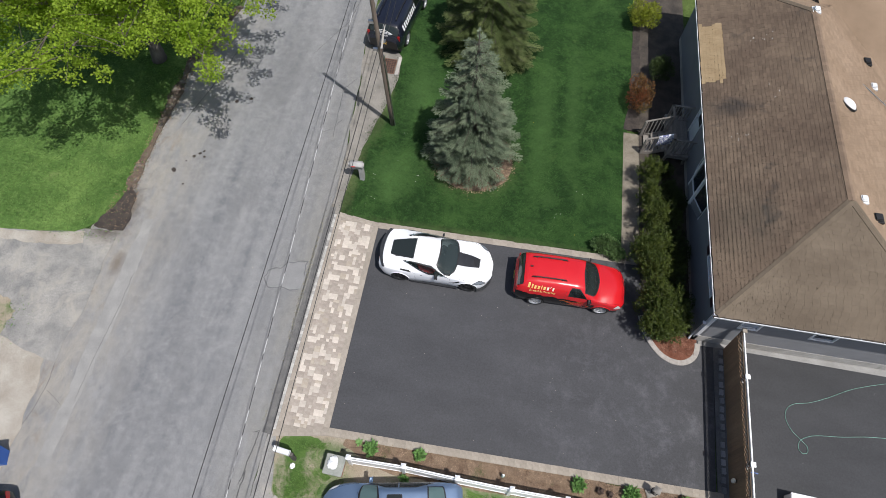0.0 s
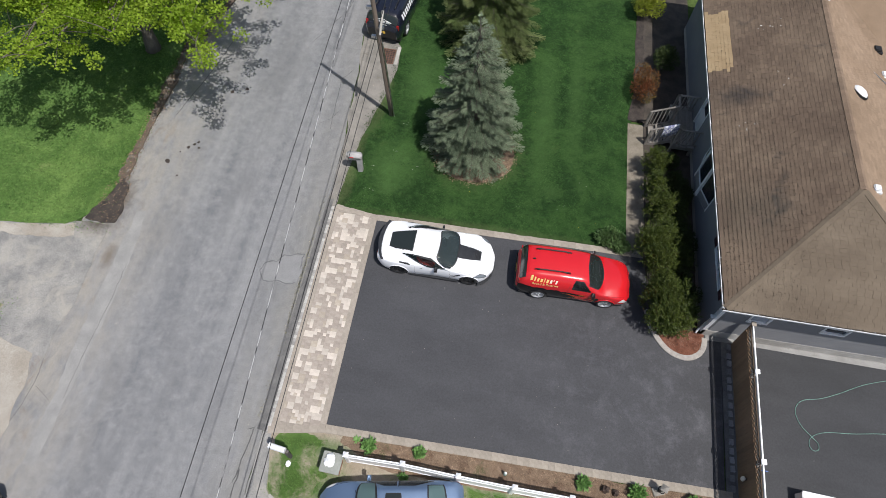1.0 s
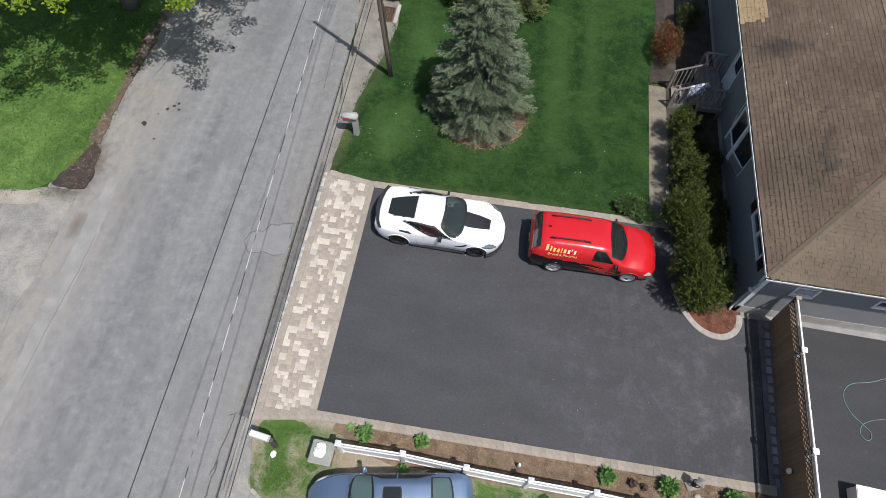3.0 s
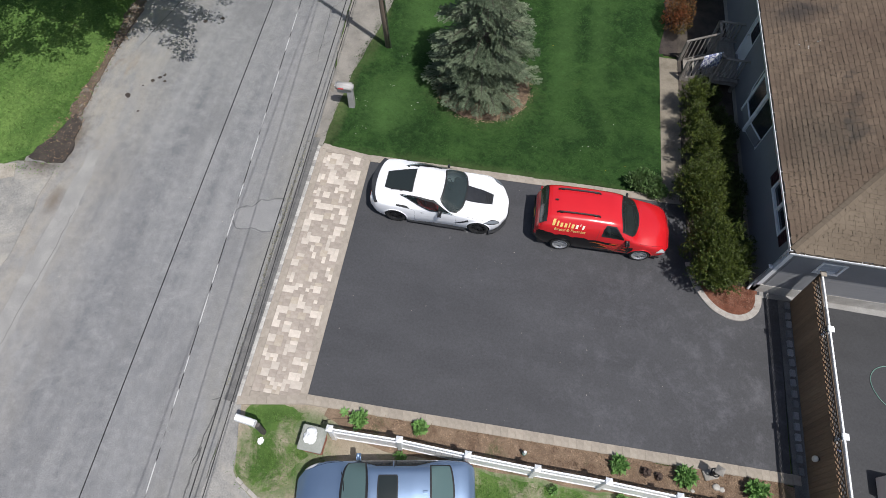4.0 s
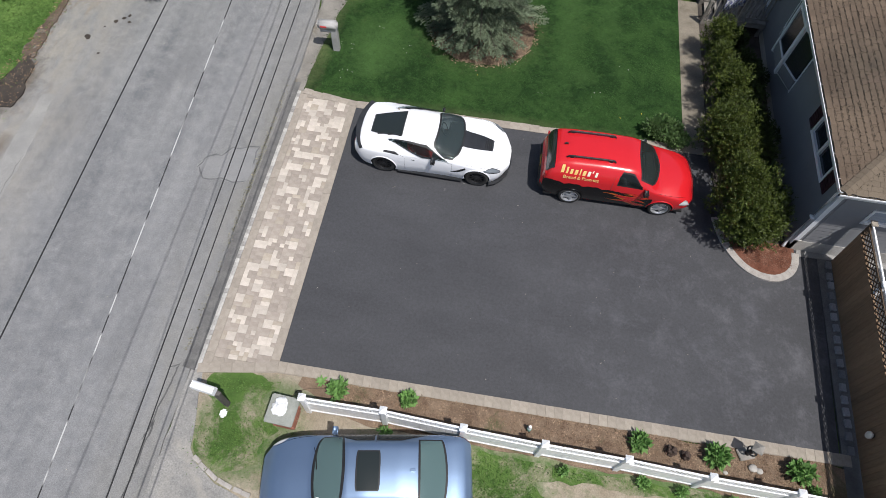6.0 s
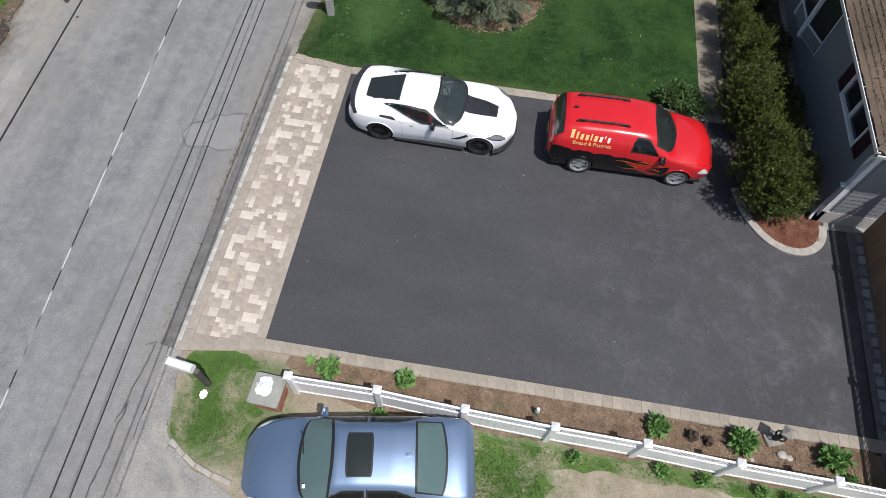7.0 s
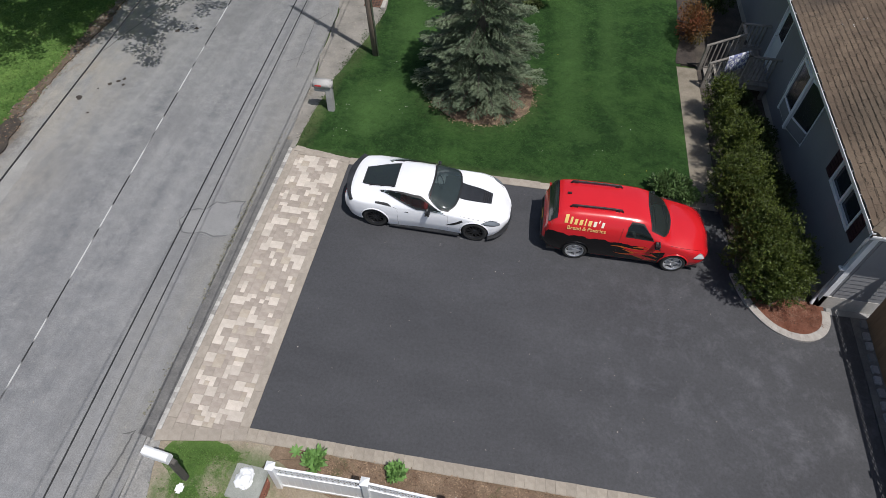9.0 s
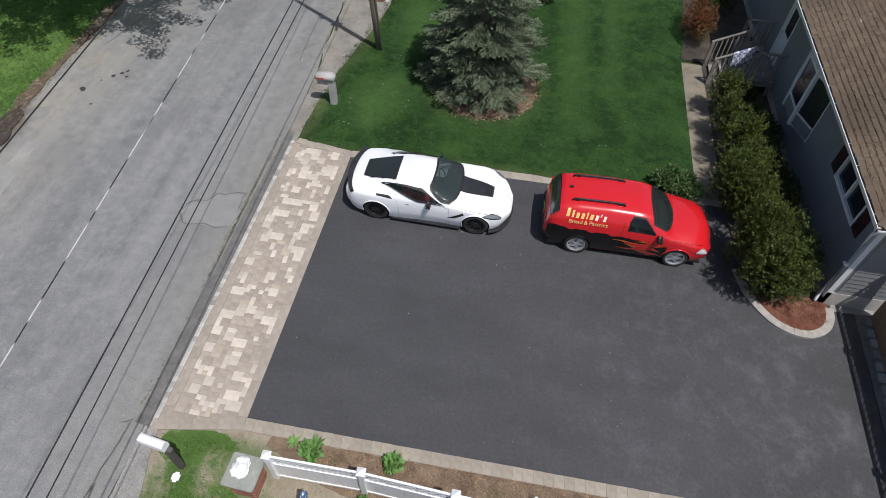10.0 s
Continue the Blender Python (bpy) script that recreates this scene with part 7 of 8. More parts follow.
solid("drain_kerb", boxes((-4.98, 21.3, -0.1, -4.82, 22.5, 0.10), bevel=0.02), CONC, "pale concrete kerb block beside the drain", "kerb", "structure")


def mailbox(name, label, x, y, turn, mat, flag_mat, post_mat, tall=1.05):
    t = thing(name, label, "mailbox", pose(x, y, 0.02, 0, 0, turn))
    part("post", boxes((-0.06, -0.06, -0.1, 0.06, 0.06, tall), bevel=0.01), post_mat, t)
    part("arm", boxes((-0.5, -0.05, tall - 0.10, 0.12, 0.05, tall - 0.002), bevel=0.01), post_mat, t)
    bm = bmesh.new()
    prof = [(-0.09, 0.0), (0.09, 0.0), (0.09, 0.12)] + [(0.09 * math.cos(k * math.pi / 8), 0.12 + 0.09 * math.sin(k * math.pi / 8)) for k in range(1, 8)] + [(-0.09, 0.12)]
    a = [bm.verts.new((-0.52, u, tall + w)) for u, w in prof]
    b = [bm.verts.new((0.02, u, tall + w)) for u, w in prof]
    bm.faces.new(a)
    bm.faces.new(b[::-1])
    for i in range(len(prof)):
        bm.faces.new((a[i], b[i], b[(i + 1) % len(prof)], a[(i + 1) % len(prof)]))
    bmesh.ops.recalc_face_normals(bm, faces=bm.faces)
    part("letterbox", bm, mat, t)
    part("box_door", boxes((-0.535, -0.08, tall + 0.01, -0.521, 0.08, tall + 0.17)), mat, t)
    return t


MAILGREY = surf("grey_plastic", (0.36, 0.35, 0.34), (0.46, 0.45, 0.44), 3, 40, 0.6, 0.1, 0.003)
REDFLAG = surf("red_plastic", (0.5, 0.03, 0.03), (0.58, 0.05, 0.05), 3, 40, 0.5, 0.05, 0.003)
BLUEPL = surf("blue_plastic", (0.02, 0.12, 0.5), (0.03, 0.15, 0.56), 3, 40, 0.45, 0.05, 0.003)
mb = thing("mailbox", "grey plastic mailbox on a broad post at the road edge", "mailbox", pose(-5.17, 15.05, 0.02, 0, 0, 3))
part("post", boxes((-0.11, -0.10, -0.1, 0.11, 0.10, 0.98), bevel=0.02), MAILGREY, mb)
part("letterbox", boxes((-0.50, -0.13, 0.84, 0.14, 0.13, 1.15), bevel=0.06), MAILGREY, mb, smooth=True)
part("box_door", boxes((-0.515, -0.10, 0.88, -0.5, 0.10, 1.09), bevel=0.005), MAILGREY, mb)
part("flag", boxes((-0.40, -0.145, 0.98, -0.20, -0.131, 1.03)), REDFLAG, mb, "red flag")
part("newspaper_tube", cyl(bmesh.new(), (-0.45, 0.0, 0.78), (0.05, 0.0, 0.78), 0.075, n=14), MAILGREY, mb)
mailbox("mailbox", "white mailbox on a dark wooden post beside the drive", -4.90, 3.12, -8, VINYL, REDFLAG, surf("dark_post", (0.07, 0.065, 0.06), (0.12, 0.11, 0.10), 3, 40, 0.8, 0.3, 0.004), 1.0)
solid("newspaper_bag", boxes((-4.98, 2.78, 0.03, -4.82, 2.98, 0.13), bevel=0.04), VINYL, "white plastic bag lying by the mailbox post", "bag")

# brick pillar with a pale stone cap and a white ornament
pillar = thing("brick_pillar", "short red brick pillar with a weathered stone cap", "pillar", pose(-3.40, 3.05, 0.0, 0, 0, -3))
part("core", boxes((-0.235, -0.235, -0.1, 0.235, 0.235, 0.66)), MORTAR, pillar)
part("cap", boxes((-0.33, -0.33, 0.66, 0.33, 0.33, 0.74), bevel=0.02), SLATE, pillar)
brick_me = mesh_of("brick", boxes((-0.105, -0.015, -0.03, 0.105, 0.015, 0.03)), BRICK)
for course in range(9):
    for face in range(4):
        for k in range(2):
            off = (k - 0.5) * 0.23 + (0.04 if course % 2 else -0.02)
            m = pose(0, 0, 0, 0, 0, face * 90) @ Matrix.Translation((off, -0.24, 0.05 + course * 0.07))
            ob = part("brick", brick_me, None, pillar)
            ob.matrix_local = m
orn = thing("garden_ornament", "crumpled white stone ornament on the pillar cap", "ornament", Matrix.Translation((-3.44, 3.10, 0.742)))
bm = bmesh.new()
bmesh.ops.create_icosphere(bm, subdivisions=4, radius=0.17)
for v in bm.verts:
    k = 1 + 0.35 * noise.noise(v.co * 9) + 0.25 * noise.noise(v.co * 22)
    v.co = Vector((v.co.x * k, v.co.y * k * 1.15, max(-0.02, v.co.z * k * 0.75) + 0.02))
part("figure", bm, VINYL, orn, smooth=True)
part("plinth", boxes((-0.14, -0.14, 0.0, 0.14, 0.14, 0.03), bevel=0.008), VINYL, orn)


# white vinyl fence ------------------------------------------------------------------------------------
def white_fence():
    t = thing("vinyl_fence", "white vinyl fence with a lattice top along the bed", "fence")
    ps = [(-2.94, 3.30), (-1.10, 3.32), (0.71, 3.24), (2.52, 3.19), (4.34, 3.17), (6.15, 3.10), (8.02, 3.08), (9.85, 3.04)]
    H = 1.12
    lat_cache = {}
    for i, (x, y) in enumerate(ps):
        post = part("post", boxes((-0.062, -0.062, -0.1, 0.062, 0.062, H + 0.04), bevel=0.006), VINYL, t)
        post.location = (x, y, 0)
        bm = bmesh.new()
        box(bm, -0.085, -0.085, H + 0.041, 0.085, 0.085, H + 0.065, bevel=0.004)
        bmesh.ops.create_cone(bm, cap_ends=True, segments=4, radius1=0.115, radius2=0.01, depth=0.06, matrix=Matrix.Translation((0, 0, H + 0.096)) @ pose(0, 0, 0, 0, 0, 45))
        cap = part("post_cap", bm, VINYL, post)
    for (x0, y0), (x1, y1) in zip(ps, ps[1:]):
        L = math.hypot(x1 - x0, y1 - y0)
        m = Matrix.Translation((x0, y0, 0)) @ pose(0, 0, 0, 0, 0, math.degrees(math.atan2(y1 - y0, x1 - x0)))
        a, b = 0.064, L - 0.064
        for z0, z1, w in ((0.06, 0.14, 0.025), (0.72, 0.775, 0.02), (1.07, 1.13, 0.021)):
            part("rail", boxes((a, -w, z0, b, w, z1), bevel=0.005), VINYL, t).matrix_local = m
        n = round((b - a) / 0.15)
        w = (b - a) / n
        for k in range(n):
            part("picket", boxes((a + k * w + 0.003, -0.011, 0.141, a + (k + 1) * w - 0.003, 0.011, 0.719)), VINYL, t).matrix_local = m
        # lattice: two crossed sets of slats
        bm = bmesh.new()
        s = 0.29
        for sgn, yy in ((1, -0.0025), (-1, 0.0025)):
            x = a - 0.29
            while x < b:
                p, q = (x, 0.778), (x + s, 1.068)
                if sgn < 0:
                    p, q = (x + s, 0.778), (x, 1.068)
                # clip to the panel
                def cut(p, q, lim, keep_less):
                    if p[0] == q[0]:
                        return p, q
                    f = (lim - p[0]) / (q[0] - p[0])
                    c = (lim, p[1] + (q[1] - p[1]) * f)
                    if keep_less:
                        return (c if p[0] > lim else p), (c if q[0] > lim else q)
                    return (c if p[0] < lim else p), (c if q[0] < lim else q)
                if max(p[0], q[0]) > a and min(p[0], q[0]) < b:
                    p, q = cut(p, q, a, False)
                    p, q = cut(p, q, b, True)
                    dx = 0.024
                    vs = [bm.verts.new((max(a, min(b, px + ddx)), yy + dy, pz)) for dy in (-0.002, 0.002) for px, pz, ddx in ((p[0], p[1], -dx), (p[0], p[1], dx), (q[0], q[1], dx), (q[0], q[1], -dx))]
                    for f in ((0, 1, 2, 3), (4, 5, 6, 7), (0, 1, 5, 4), (1, 2, 6, 5), (2, 3, 7, 6), (3, 0, 4, 7)):
                        bm.faces.new([vs[i] for i in f])
                x += 0.115
        bmesh.ops.recalc_face_normals(bm, faces=bm.faces)
        ob = part("lattice", bm, VINYL, t)
        ob.matrix_local = m
        tagged(ob, kind="stuff")
    return t


white_fence()


# brown wooden fence with a lattice top and a white rail behind -------------------------------------------
def brown_fence():
    t = thing("wooden_fence", "brown stained board fence with a lattice top and white cap rail", "fence")
    ps = [(10.20, 9.70), (10.17, 7.98), (10.11, 5.04), (10.03, 2.1), (9.95, -0.8)]
    H = 2.0
    lean = Matrix(((1, 0, -0.085, 0), (0, 1, 0, 0), (0, 0, 1, 0), (0, 0, 0, 1)))
    for i, (x, y) in enumerate(ps):
        post = part("post", boxes((-0.05, -0.05, -0.1, 0.05, 0.05, H + 0.04), bevel=0.006), VINYL if i else DARKWOOD, t, "white post" if i else "brown end post")
        post.location = (x + 0.07, y, 0)
        part("post_cap", boxes((-0.085, -0.085, H + 0.041, 0.085, 0.085, H + 0.085), bevel=0.01), VINYL if i else KERB_TAN, post)
    for (x0, y0), (x1, y1) in zip(ps, ps[1:]):
        L = math.hypot(x1 - x0, y1 - y0)
        m = Matrix.Translation((x0, y0, 0)) @ pose(0, 0, 0, 0, 0, math.degrees(math.atan2(y1 - y0, x1 - x0)))
        for z0, z1 in ((0.12, 0.2), (1.50, 1.58)):
            part("rail", boxes((0.0, 0.016, z0, L, 0.055, z1)), BROWNWOOD, t).matrix_local = m
        part("cap_rail", boxes((0.04, 0.035, H - 0.02, L - 0.04, 0.085, H + 0.03), bevel=0.006), VINYL, t, "white cap rail").matrix_local = m
        n = round(L / 0.14)
        w = L / n
        for k in range(n):
            part("board", boxes((k * w + 0.002, -0.012, 0.05, (k + 1) * w - 0.002, 0.012, 1.56 + 0.01 * ((k * 5) % 3))), BROWNWOOD, t).matrix_local = m
        bm = bmesh.new()
        s = 0.36
        for sgn, yy in ((1, -0.008), (-1, 0.008)):
            x = -s
            while x < L:
                p, q = [x, 1.565], [x + s, 1.925]
                if sgn < 0:
                    p, q = [x + s, 1.565], [x, 1.925]
                k0 = lambda v: max(0.0, min(L, v))
                if max(p[0], q[0]) > 0 and min(p[0], q[0]) < L:
                    for e, o in ((p, q), (q, p)):
                        lim = k0(e[0])
                        if lim != e[0]:
                            e[1] = e[1] + (o[1] - e[1]) * (lim - e[0]) / (o[0] - e[0])
                            e[0] = lim
                    dx = 0.025
                    vs = [bm.verts.new((k0(a + d), yy + dy, b)) for dy in (-0.006, 0.006) for a, b, d in ((p[0], p[1], -dx), (p[0], p[1], dx), (q[0], q[1], dx), (q[0], q[1], -dx))]
                    for f in ((0, 1, 2, 3), (4, 5, 6, 7), (0, 1, 5, 4), (1, 2, 6, 5), (2, 3, 7, 6), (3, 0, 4, 7)):
                        bm.faces.new([vs[i] for i in f])
                x += 0.165
        bmesh.ops.recalc_face_normals(bm, faces=bm.faces)
        # lattice and its frame coloured darker than the boards to look shaded
        ob = tagged(part("lattice", bm, DARKWOOD, t), kind="stuff")
        ob.matrix_local = m
        part("lattice_frame", boxes((0, -0.015, 1.925, L, 0.015, 1.955)), DARKWOOD, t).matrix_local = m
    for ob in t.children_recursive:
        if ob.parent == t:
            m = ob.matrix_basis.copy()
            ob.data.transform(m.inverted() @ lean @ m)
        else:
            ob.data.transform(lean)
    return t


brown_fence()
lamp = thing("wall_lantern", "small cream lantern fixed on the brown fence", "lantern", Matrix.Translation((9.93, 4.72, 0.75)))
bm = bmesh.new()
bmesh.ops.create_uvsphere(bm, u_segments=16, v_segments=10, radius=0.11, matrix=Matrix.Diagonal((0.6, 0.8, 1.1, 1)))
part("globe", bm, CREAM, lamp, smooth=True)
part("bracket", boxes((0.03, -0.04, -0.05, 0.10, 0.04, 0.05)), BLACK, lamp)

solid("garden_cable", tube([(-3.46, 3.52, 0.02), (-3.36, 3.70, 0.025), (-3.07, 3.81, 0.03), (-2.63, 3.88, 0.03), (-2.3, 3.86, 0.025)], 0.008, 5), DARKWOOD, "thin brown cable curling over the mulch bed", "cable")
# garden hose across the rear yard
HOSE = surf("green_hose", (0.14, 0.30, 0.25), (0.19, 0.36, 0.30), 3, 40, 0.5, 0.05, 0.002)
hp = [(17.0, 9.55), (16.2, 9.35), (15.0, 8.95), (14.0, 8.45), (13.3, 8.15), (12.7, 8.0), (12.4, 7.75), (12.33, 7.4), (12.5, 7.0), (12.78, 6.72), (12.98, 6.5), (12.97, 6.28), (12.8, 6.22), (12.68, 6.35), (12.72, 6.6), (12.95, 6.8), (13.4, 6.95), (14.3, 7.05), (15.2, 7.2), (16.0, 7.27), (17.2, 7.3)]
fine = []
for i in range(len(hp) - 1):
    p0, p1, p2, p3 = (Vector(hp[max(0, min(len(hp) - 1, i + k))]) for k in (-1, 0, 1, 2))
    for k in range(5):
        u = k / 5
        q = 0.5 * ((2 * p1) + (p2 - p0) * u + (2 * p0 - 5 * p1 + 4 * p2 - p3) * u * u + (3 * p1 - p0 - 3 * p2 + p3) * u ** 3)
        fine.append((q.x, q.y, 0.028 + (0.018 if 10 <= i <= 12 else 0)))
solid("garden_hose", tube(fine, 0.010, 6), HOSE, "green garden hose lying looped on the asphalt", "hose", smooth=True)
cool = thing("storage_box", "white lidded storage box on the asphalt yard", "box", pose(12.5, 4.35, 0.012, 0, 0, -3))
part("box_body", boxes((-0.55, -0.3, 0, 0.55, 0.3, 0.5), bevel=0.02), VINYL, cool)
part("box_lid", boxes((-0.58, -0.33, 0.502, 0.58, 0.33, 0.56), bevel=0.02), VINYL, cool)
solid("blue_strap", tube([(10.85, 5.25, 0.02), (11.0, 5.28, 0.02), (11.15, 5.25, 0.02)], 0.012, 5), BLUEPL, "short blue strap lying on the asphalt", "strap")

# bed ornaments
lan = thing("garden_lantern", "grey pagoda garden lantern in the mulch bed", "garden lantern", pose(7.42, 4.02, 0.02, 0, 0, 20))
STONE = surf("grey_stone", (0.22, 0.21, 0.19), (0.32, 0.30, 0.27), 4, 50, 0.9, 0.4, 0.006)
part("base_slab", boxes((-0.22, -0.14, 0, 0.16, 0.14, 0.06), bevel=0.015), STONE, lan)
part("column", cyl(bmesh.new(), (0, 0, 0.06), (0, 0, 0.45), 0.06, 0.05), BLACK, lan)
part("collar", disc_ring([(0.0, 0.10), (0.03, 0.13), (0.06, 0.10)], 16), BLACK, lan).matrix_local = pose(0, 0, 0.28, 90, 0, 0)
part("lamp_head", boxes((-0.09, -0.09, 0.45, 0.09, 0.09, 0.62), bevel=0.02), STONE, lan)
bm = bmesh.new()
bmesh.ops.create_cone(bm, cap_ends=True, segments=4, radius1=0.17, radius2=0.02, depth=0.1, matrix=Matrix.Translation((0, 0, 0.67)))
part("lamp_roof", bm, STONE, lan)
IRON = surf("dark_iron", (0.045, 0.030, 0.024), (0.10, 0.065, 0.05), 7, 60, 0.8, 0.5, 0.006)
for ox, oy, r in ((5.62, 3.78, 0.14), (5.98, 3.72, 0.11)):
    f = thing("garden_ornament", "dark rusty garden ornament in the mulch bed", "ornament", Matrix.Translation((ox, oy, 0.02)))
    bm = bmesh.new()
    bmesh.ops.create_icosphere(bm, subdivisions=3, radius=r)
    for v in bm.verts:
        v.co *= 0.85 + 0.6 * noise.noise(v.co * 11 + Vector((ox, 0, 0))) + 0.35 * noise.noise(v.co * 26)
        v.co.z += r * 0.7
    part("figure", bm, IRON, f)
    part("foot", boxes((-r * 0.7, -r * 0.7, 0, r * 0.7, r * 0.7, 0.03)), RUST, f)
f = thing("garden_gnome_light", "small white and green solar light in the bed", "garden light", Matrix.Translation((2.28, 3.72, 0.02)))
part("stake", cyl(bmesh.new(), (0, 0, -0.02), (0, 0, 0.16), 0.05, 0.06, 10), HOSE, f)
part("globe", cyl(bmesh.new(), (0, 0, 0.16), (0, 0, 0.30), 0.05, 0.035, 12), VINYL, f)
for ox, oy, s in ((7.55, 3.70, 0.09), (7.70, 3.66, 0.07), (6.9, 3.5, 0.05)):
    bm = bmesh.new()
    bmesh.ops.create_icosphere(bm, subdivisions=2, radius=s, matrix=Matrix.Diagonal((1.3, 1, 0.6, 1)))
    for v in bm.verts:
        v.co *= 1 + 0.25 * noise.noise(v.co * 14)
    solid("stone", bm, CONC, "pale rounded stone in the mulch bed", "stone", smooth=True, m=Matrix.Translation((ox, oy, s * 0.5)))


# porch with steps and railings
def porch():
    t = thing("porch", "weathered grey wooden porch with steps and railings", "porch")
    z = 0.62
    for k in range(10):
        part("deck_board", boxes((7.95 + k * 0.098, 18.35, z - 0.035, 8.04 + k * 0.098, 20.75, z)), GREYWOOD, t)
    part("deck_frame", boxes((7.95, 18.36, z - 0.2, 8.94, 18.42, z - 0.037), (7.95, 20.68, z - 0.2, 8.94, 20.74, z - 0.037), (7.95, 18.42, z - 0.2, 8.0, 20.68, z - 0.037)), GREYWOOD, t)
    for y in (18.45, 20.65):
        for x in (8.0, 8.86):
            part("leg", boxes((x - 0.05, y - 0.05, -0.05, x + 0.05, y + 0.05, z - 0.2)), GREYWOOD, t)
    # steps down to the path
    for k in range(3):
        zz = z - 0.155 * (k + 1)
        part("tread", boxes((7.66 - k * 0.29, 18.75, zz - 0.04, 7.955 - k * 0.29, 19.73, zz)), GREYWOOD, t)
    for y in (18.72, 19.76):
        bm = bmesh.new()
        prof = [(6.98, 0.0), (7.2, 0.0), (7.95, 0.40), (7.95, 0.60), (6.98, 0.10)]
        v = [[bm.verts.new((a, yy, b)) for a, b in prof] for yy in (y - 0.02, y + 0.02)]
        bm.faces.new(v[0])
        bm.faces.new(v[1][::-1])
        for i in range(5):
            bm.faces.new((v[0][i], v[1][i], v[1][(i + 1) % 5], v[0][(i + 1) % 5]))
        bmesh.ops.recalc_face_normals(bm, faces=bm.faces)
        part("stringer", bm, GREYWOOD, t)
        part("post", boxes((6.93, y - 0.05, 0, 7.03, y + 0.05, 1.0)), GREYWOOD, t)
        part("post", boxes((7.95, y - 0.05, z, 8.05, y + 0.05, z + 1.0)), GREYWOOD, t)
        part("handrail", tube([(6.93, y, 1.0), (8.05, y, z + 0.98)], 0.045, 8), GREYWOOD, t)
        for k in range(6):
            x = 7.10 + k * 0.15
            b0 = 0.12 + (x - 6.98) * 0.5
            part("baluster", boxes((x - 0.018, y - 0.018, b0, x + 0.018, y + 0.018, b0 + 0.90)), GREYWOOD, t)
    for y in (18.42, 20.40):
        part("post", boxes((7.95, y - 0.05, z, 8.05, y + 0.05, z + 1.0)), GREYWOOD, t)
        part("handrail", boxes((7.95, y - 0.045, z + 0.96, 8.95, y + 0.045, z + 1.0)), GREYWOOD, t)
        part("lower_rail", boxes((8.05, y - 0.025, z + 0.10, 8.95, y + 0.025, z + 0.15)), GREYWOOD, t)
        for k in range(6):
            part("baluster", boxes((8.13 + k * 0.135, y - 0.018, z + 0.15, 8.166 + k * 0.135, y + 0.018, z + 0.96)), GREYWOOD, t)
    for a, b in ((18.47, 18.67), (19.81, 20.35)):
        part("handrail", boxes((7.955, a, z + 0.96, 8.045, b, z + 1.0)), GREYWOOD, t)
    return t


porch()


def plaid():
    m, nt, b, tc = start("blue_check_cloth")
    ck = nt.nodes.new("ShaderNodeTexChecker")
    ck.inputs["Scale"].default_value = 9.0
    ck.inputs["Color1"].default_value, ck.inputs["Color2"].default_value = (0.82, 0.83, 0.88, 1), (0.12, 0.14, 0.36, 1)
    nt.links.new(tc, ck.inputs["Vector"])
    w = nt.nodes.new("ShaderNodeMix")
    w.data_type = "RGBA"
    w.inputs["Factor"].default_value = 0.25
    nt.links.new(ck.outputs[0], w.inputs["A"])
    nt.links.new(noise_of(nt, tc, 80, 3), w.inputs["B"])
    nt.links.new(w.outputs["Result"], b.inputs["Base Color"])
    b.inputs["Roughness"].default_value = 0.9
    return m


PLAID = plaid()


def blanket(x0, x1, y, hang_out, hang_in):
    """A folded cloth hung over the sloping stair rail."""
    bm = bmesh.new()
    rings = []
    n = 22
    for k in range(n + 1):
        x = x0 + (x1 - x0) * k / n
        top = 1.0 + 0.536 * (x - 6.93) + 0.055
        fold = 0.022 * math.sin(k * 1.25) + 0.012 * math.sin(k * 2.9)
        mid = [(y - 0.06 - fold, top - hang_out + 0.02 * math.sin(k * 0.8)), (y - 0.058 - fold * 0.7, top - hang_out * 0.6), (y - 0.055, top - 0.08), (y - 0.04, top - 0.01), (y, top + 0.006),
               (y + 0.04, top - 0.01), (y + 0.055, top - 0.08), (y + 0.058 + fold, top - hang_in)]
        inner = [(a + (0.008 if a < y else -0.008 if a > y else 0.0), b - (0.008 if abs(a - y) < 0.05 else 0.0)) for a, b in mid]
        rings.append([bm.verts.new((x, a, b)) for a, b in mid + inner[::-1]])
    m = len(rings[0])
    for a, b in zip(rings, rings[1:]):
        for i in range(m):
            bm.faces.new((a[i], a[(i + 1) % m], b[(i + 1) % m], b[i]))
    bm.faces.new(rings[0])
    bm.faces.new(rings[-1][::-1])
    bmesh.ops.recalc_face_normals(bm, faces=bm.faces)
    return solid("checked_blanket", bm, PLAID, "blue and white checked blanket hung over the stair rail", "blanket", smooth=True)


blanket(7.42, 8.0, 18.72, 0.62, 0.40)

# roof fittings


def roof_z(x, y):
    return EZ + PITCH * min(x - EX, EX + 2 * HALF - x, (y - EY) * HALF / HIP, NY - y)


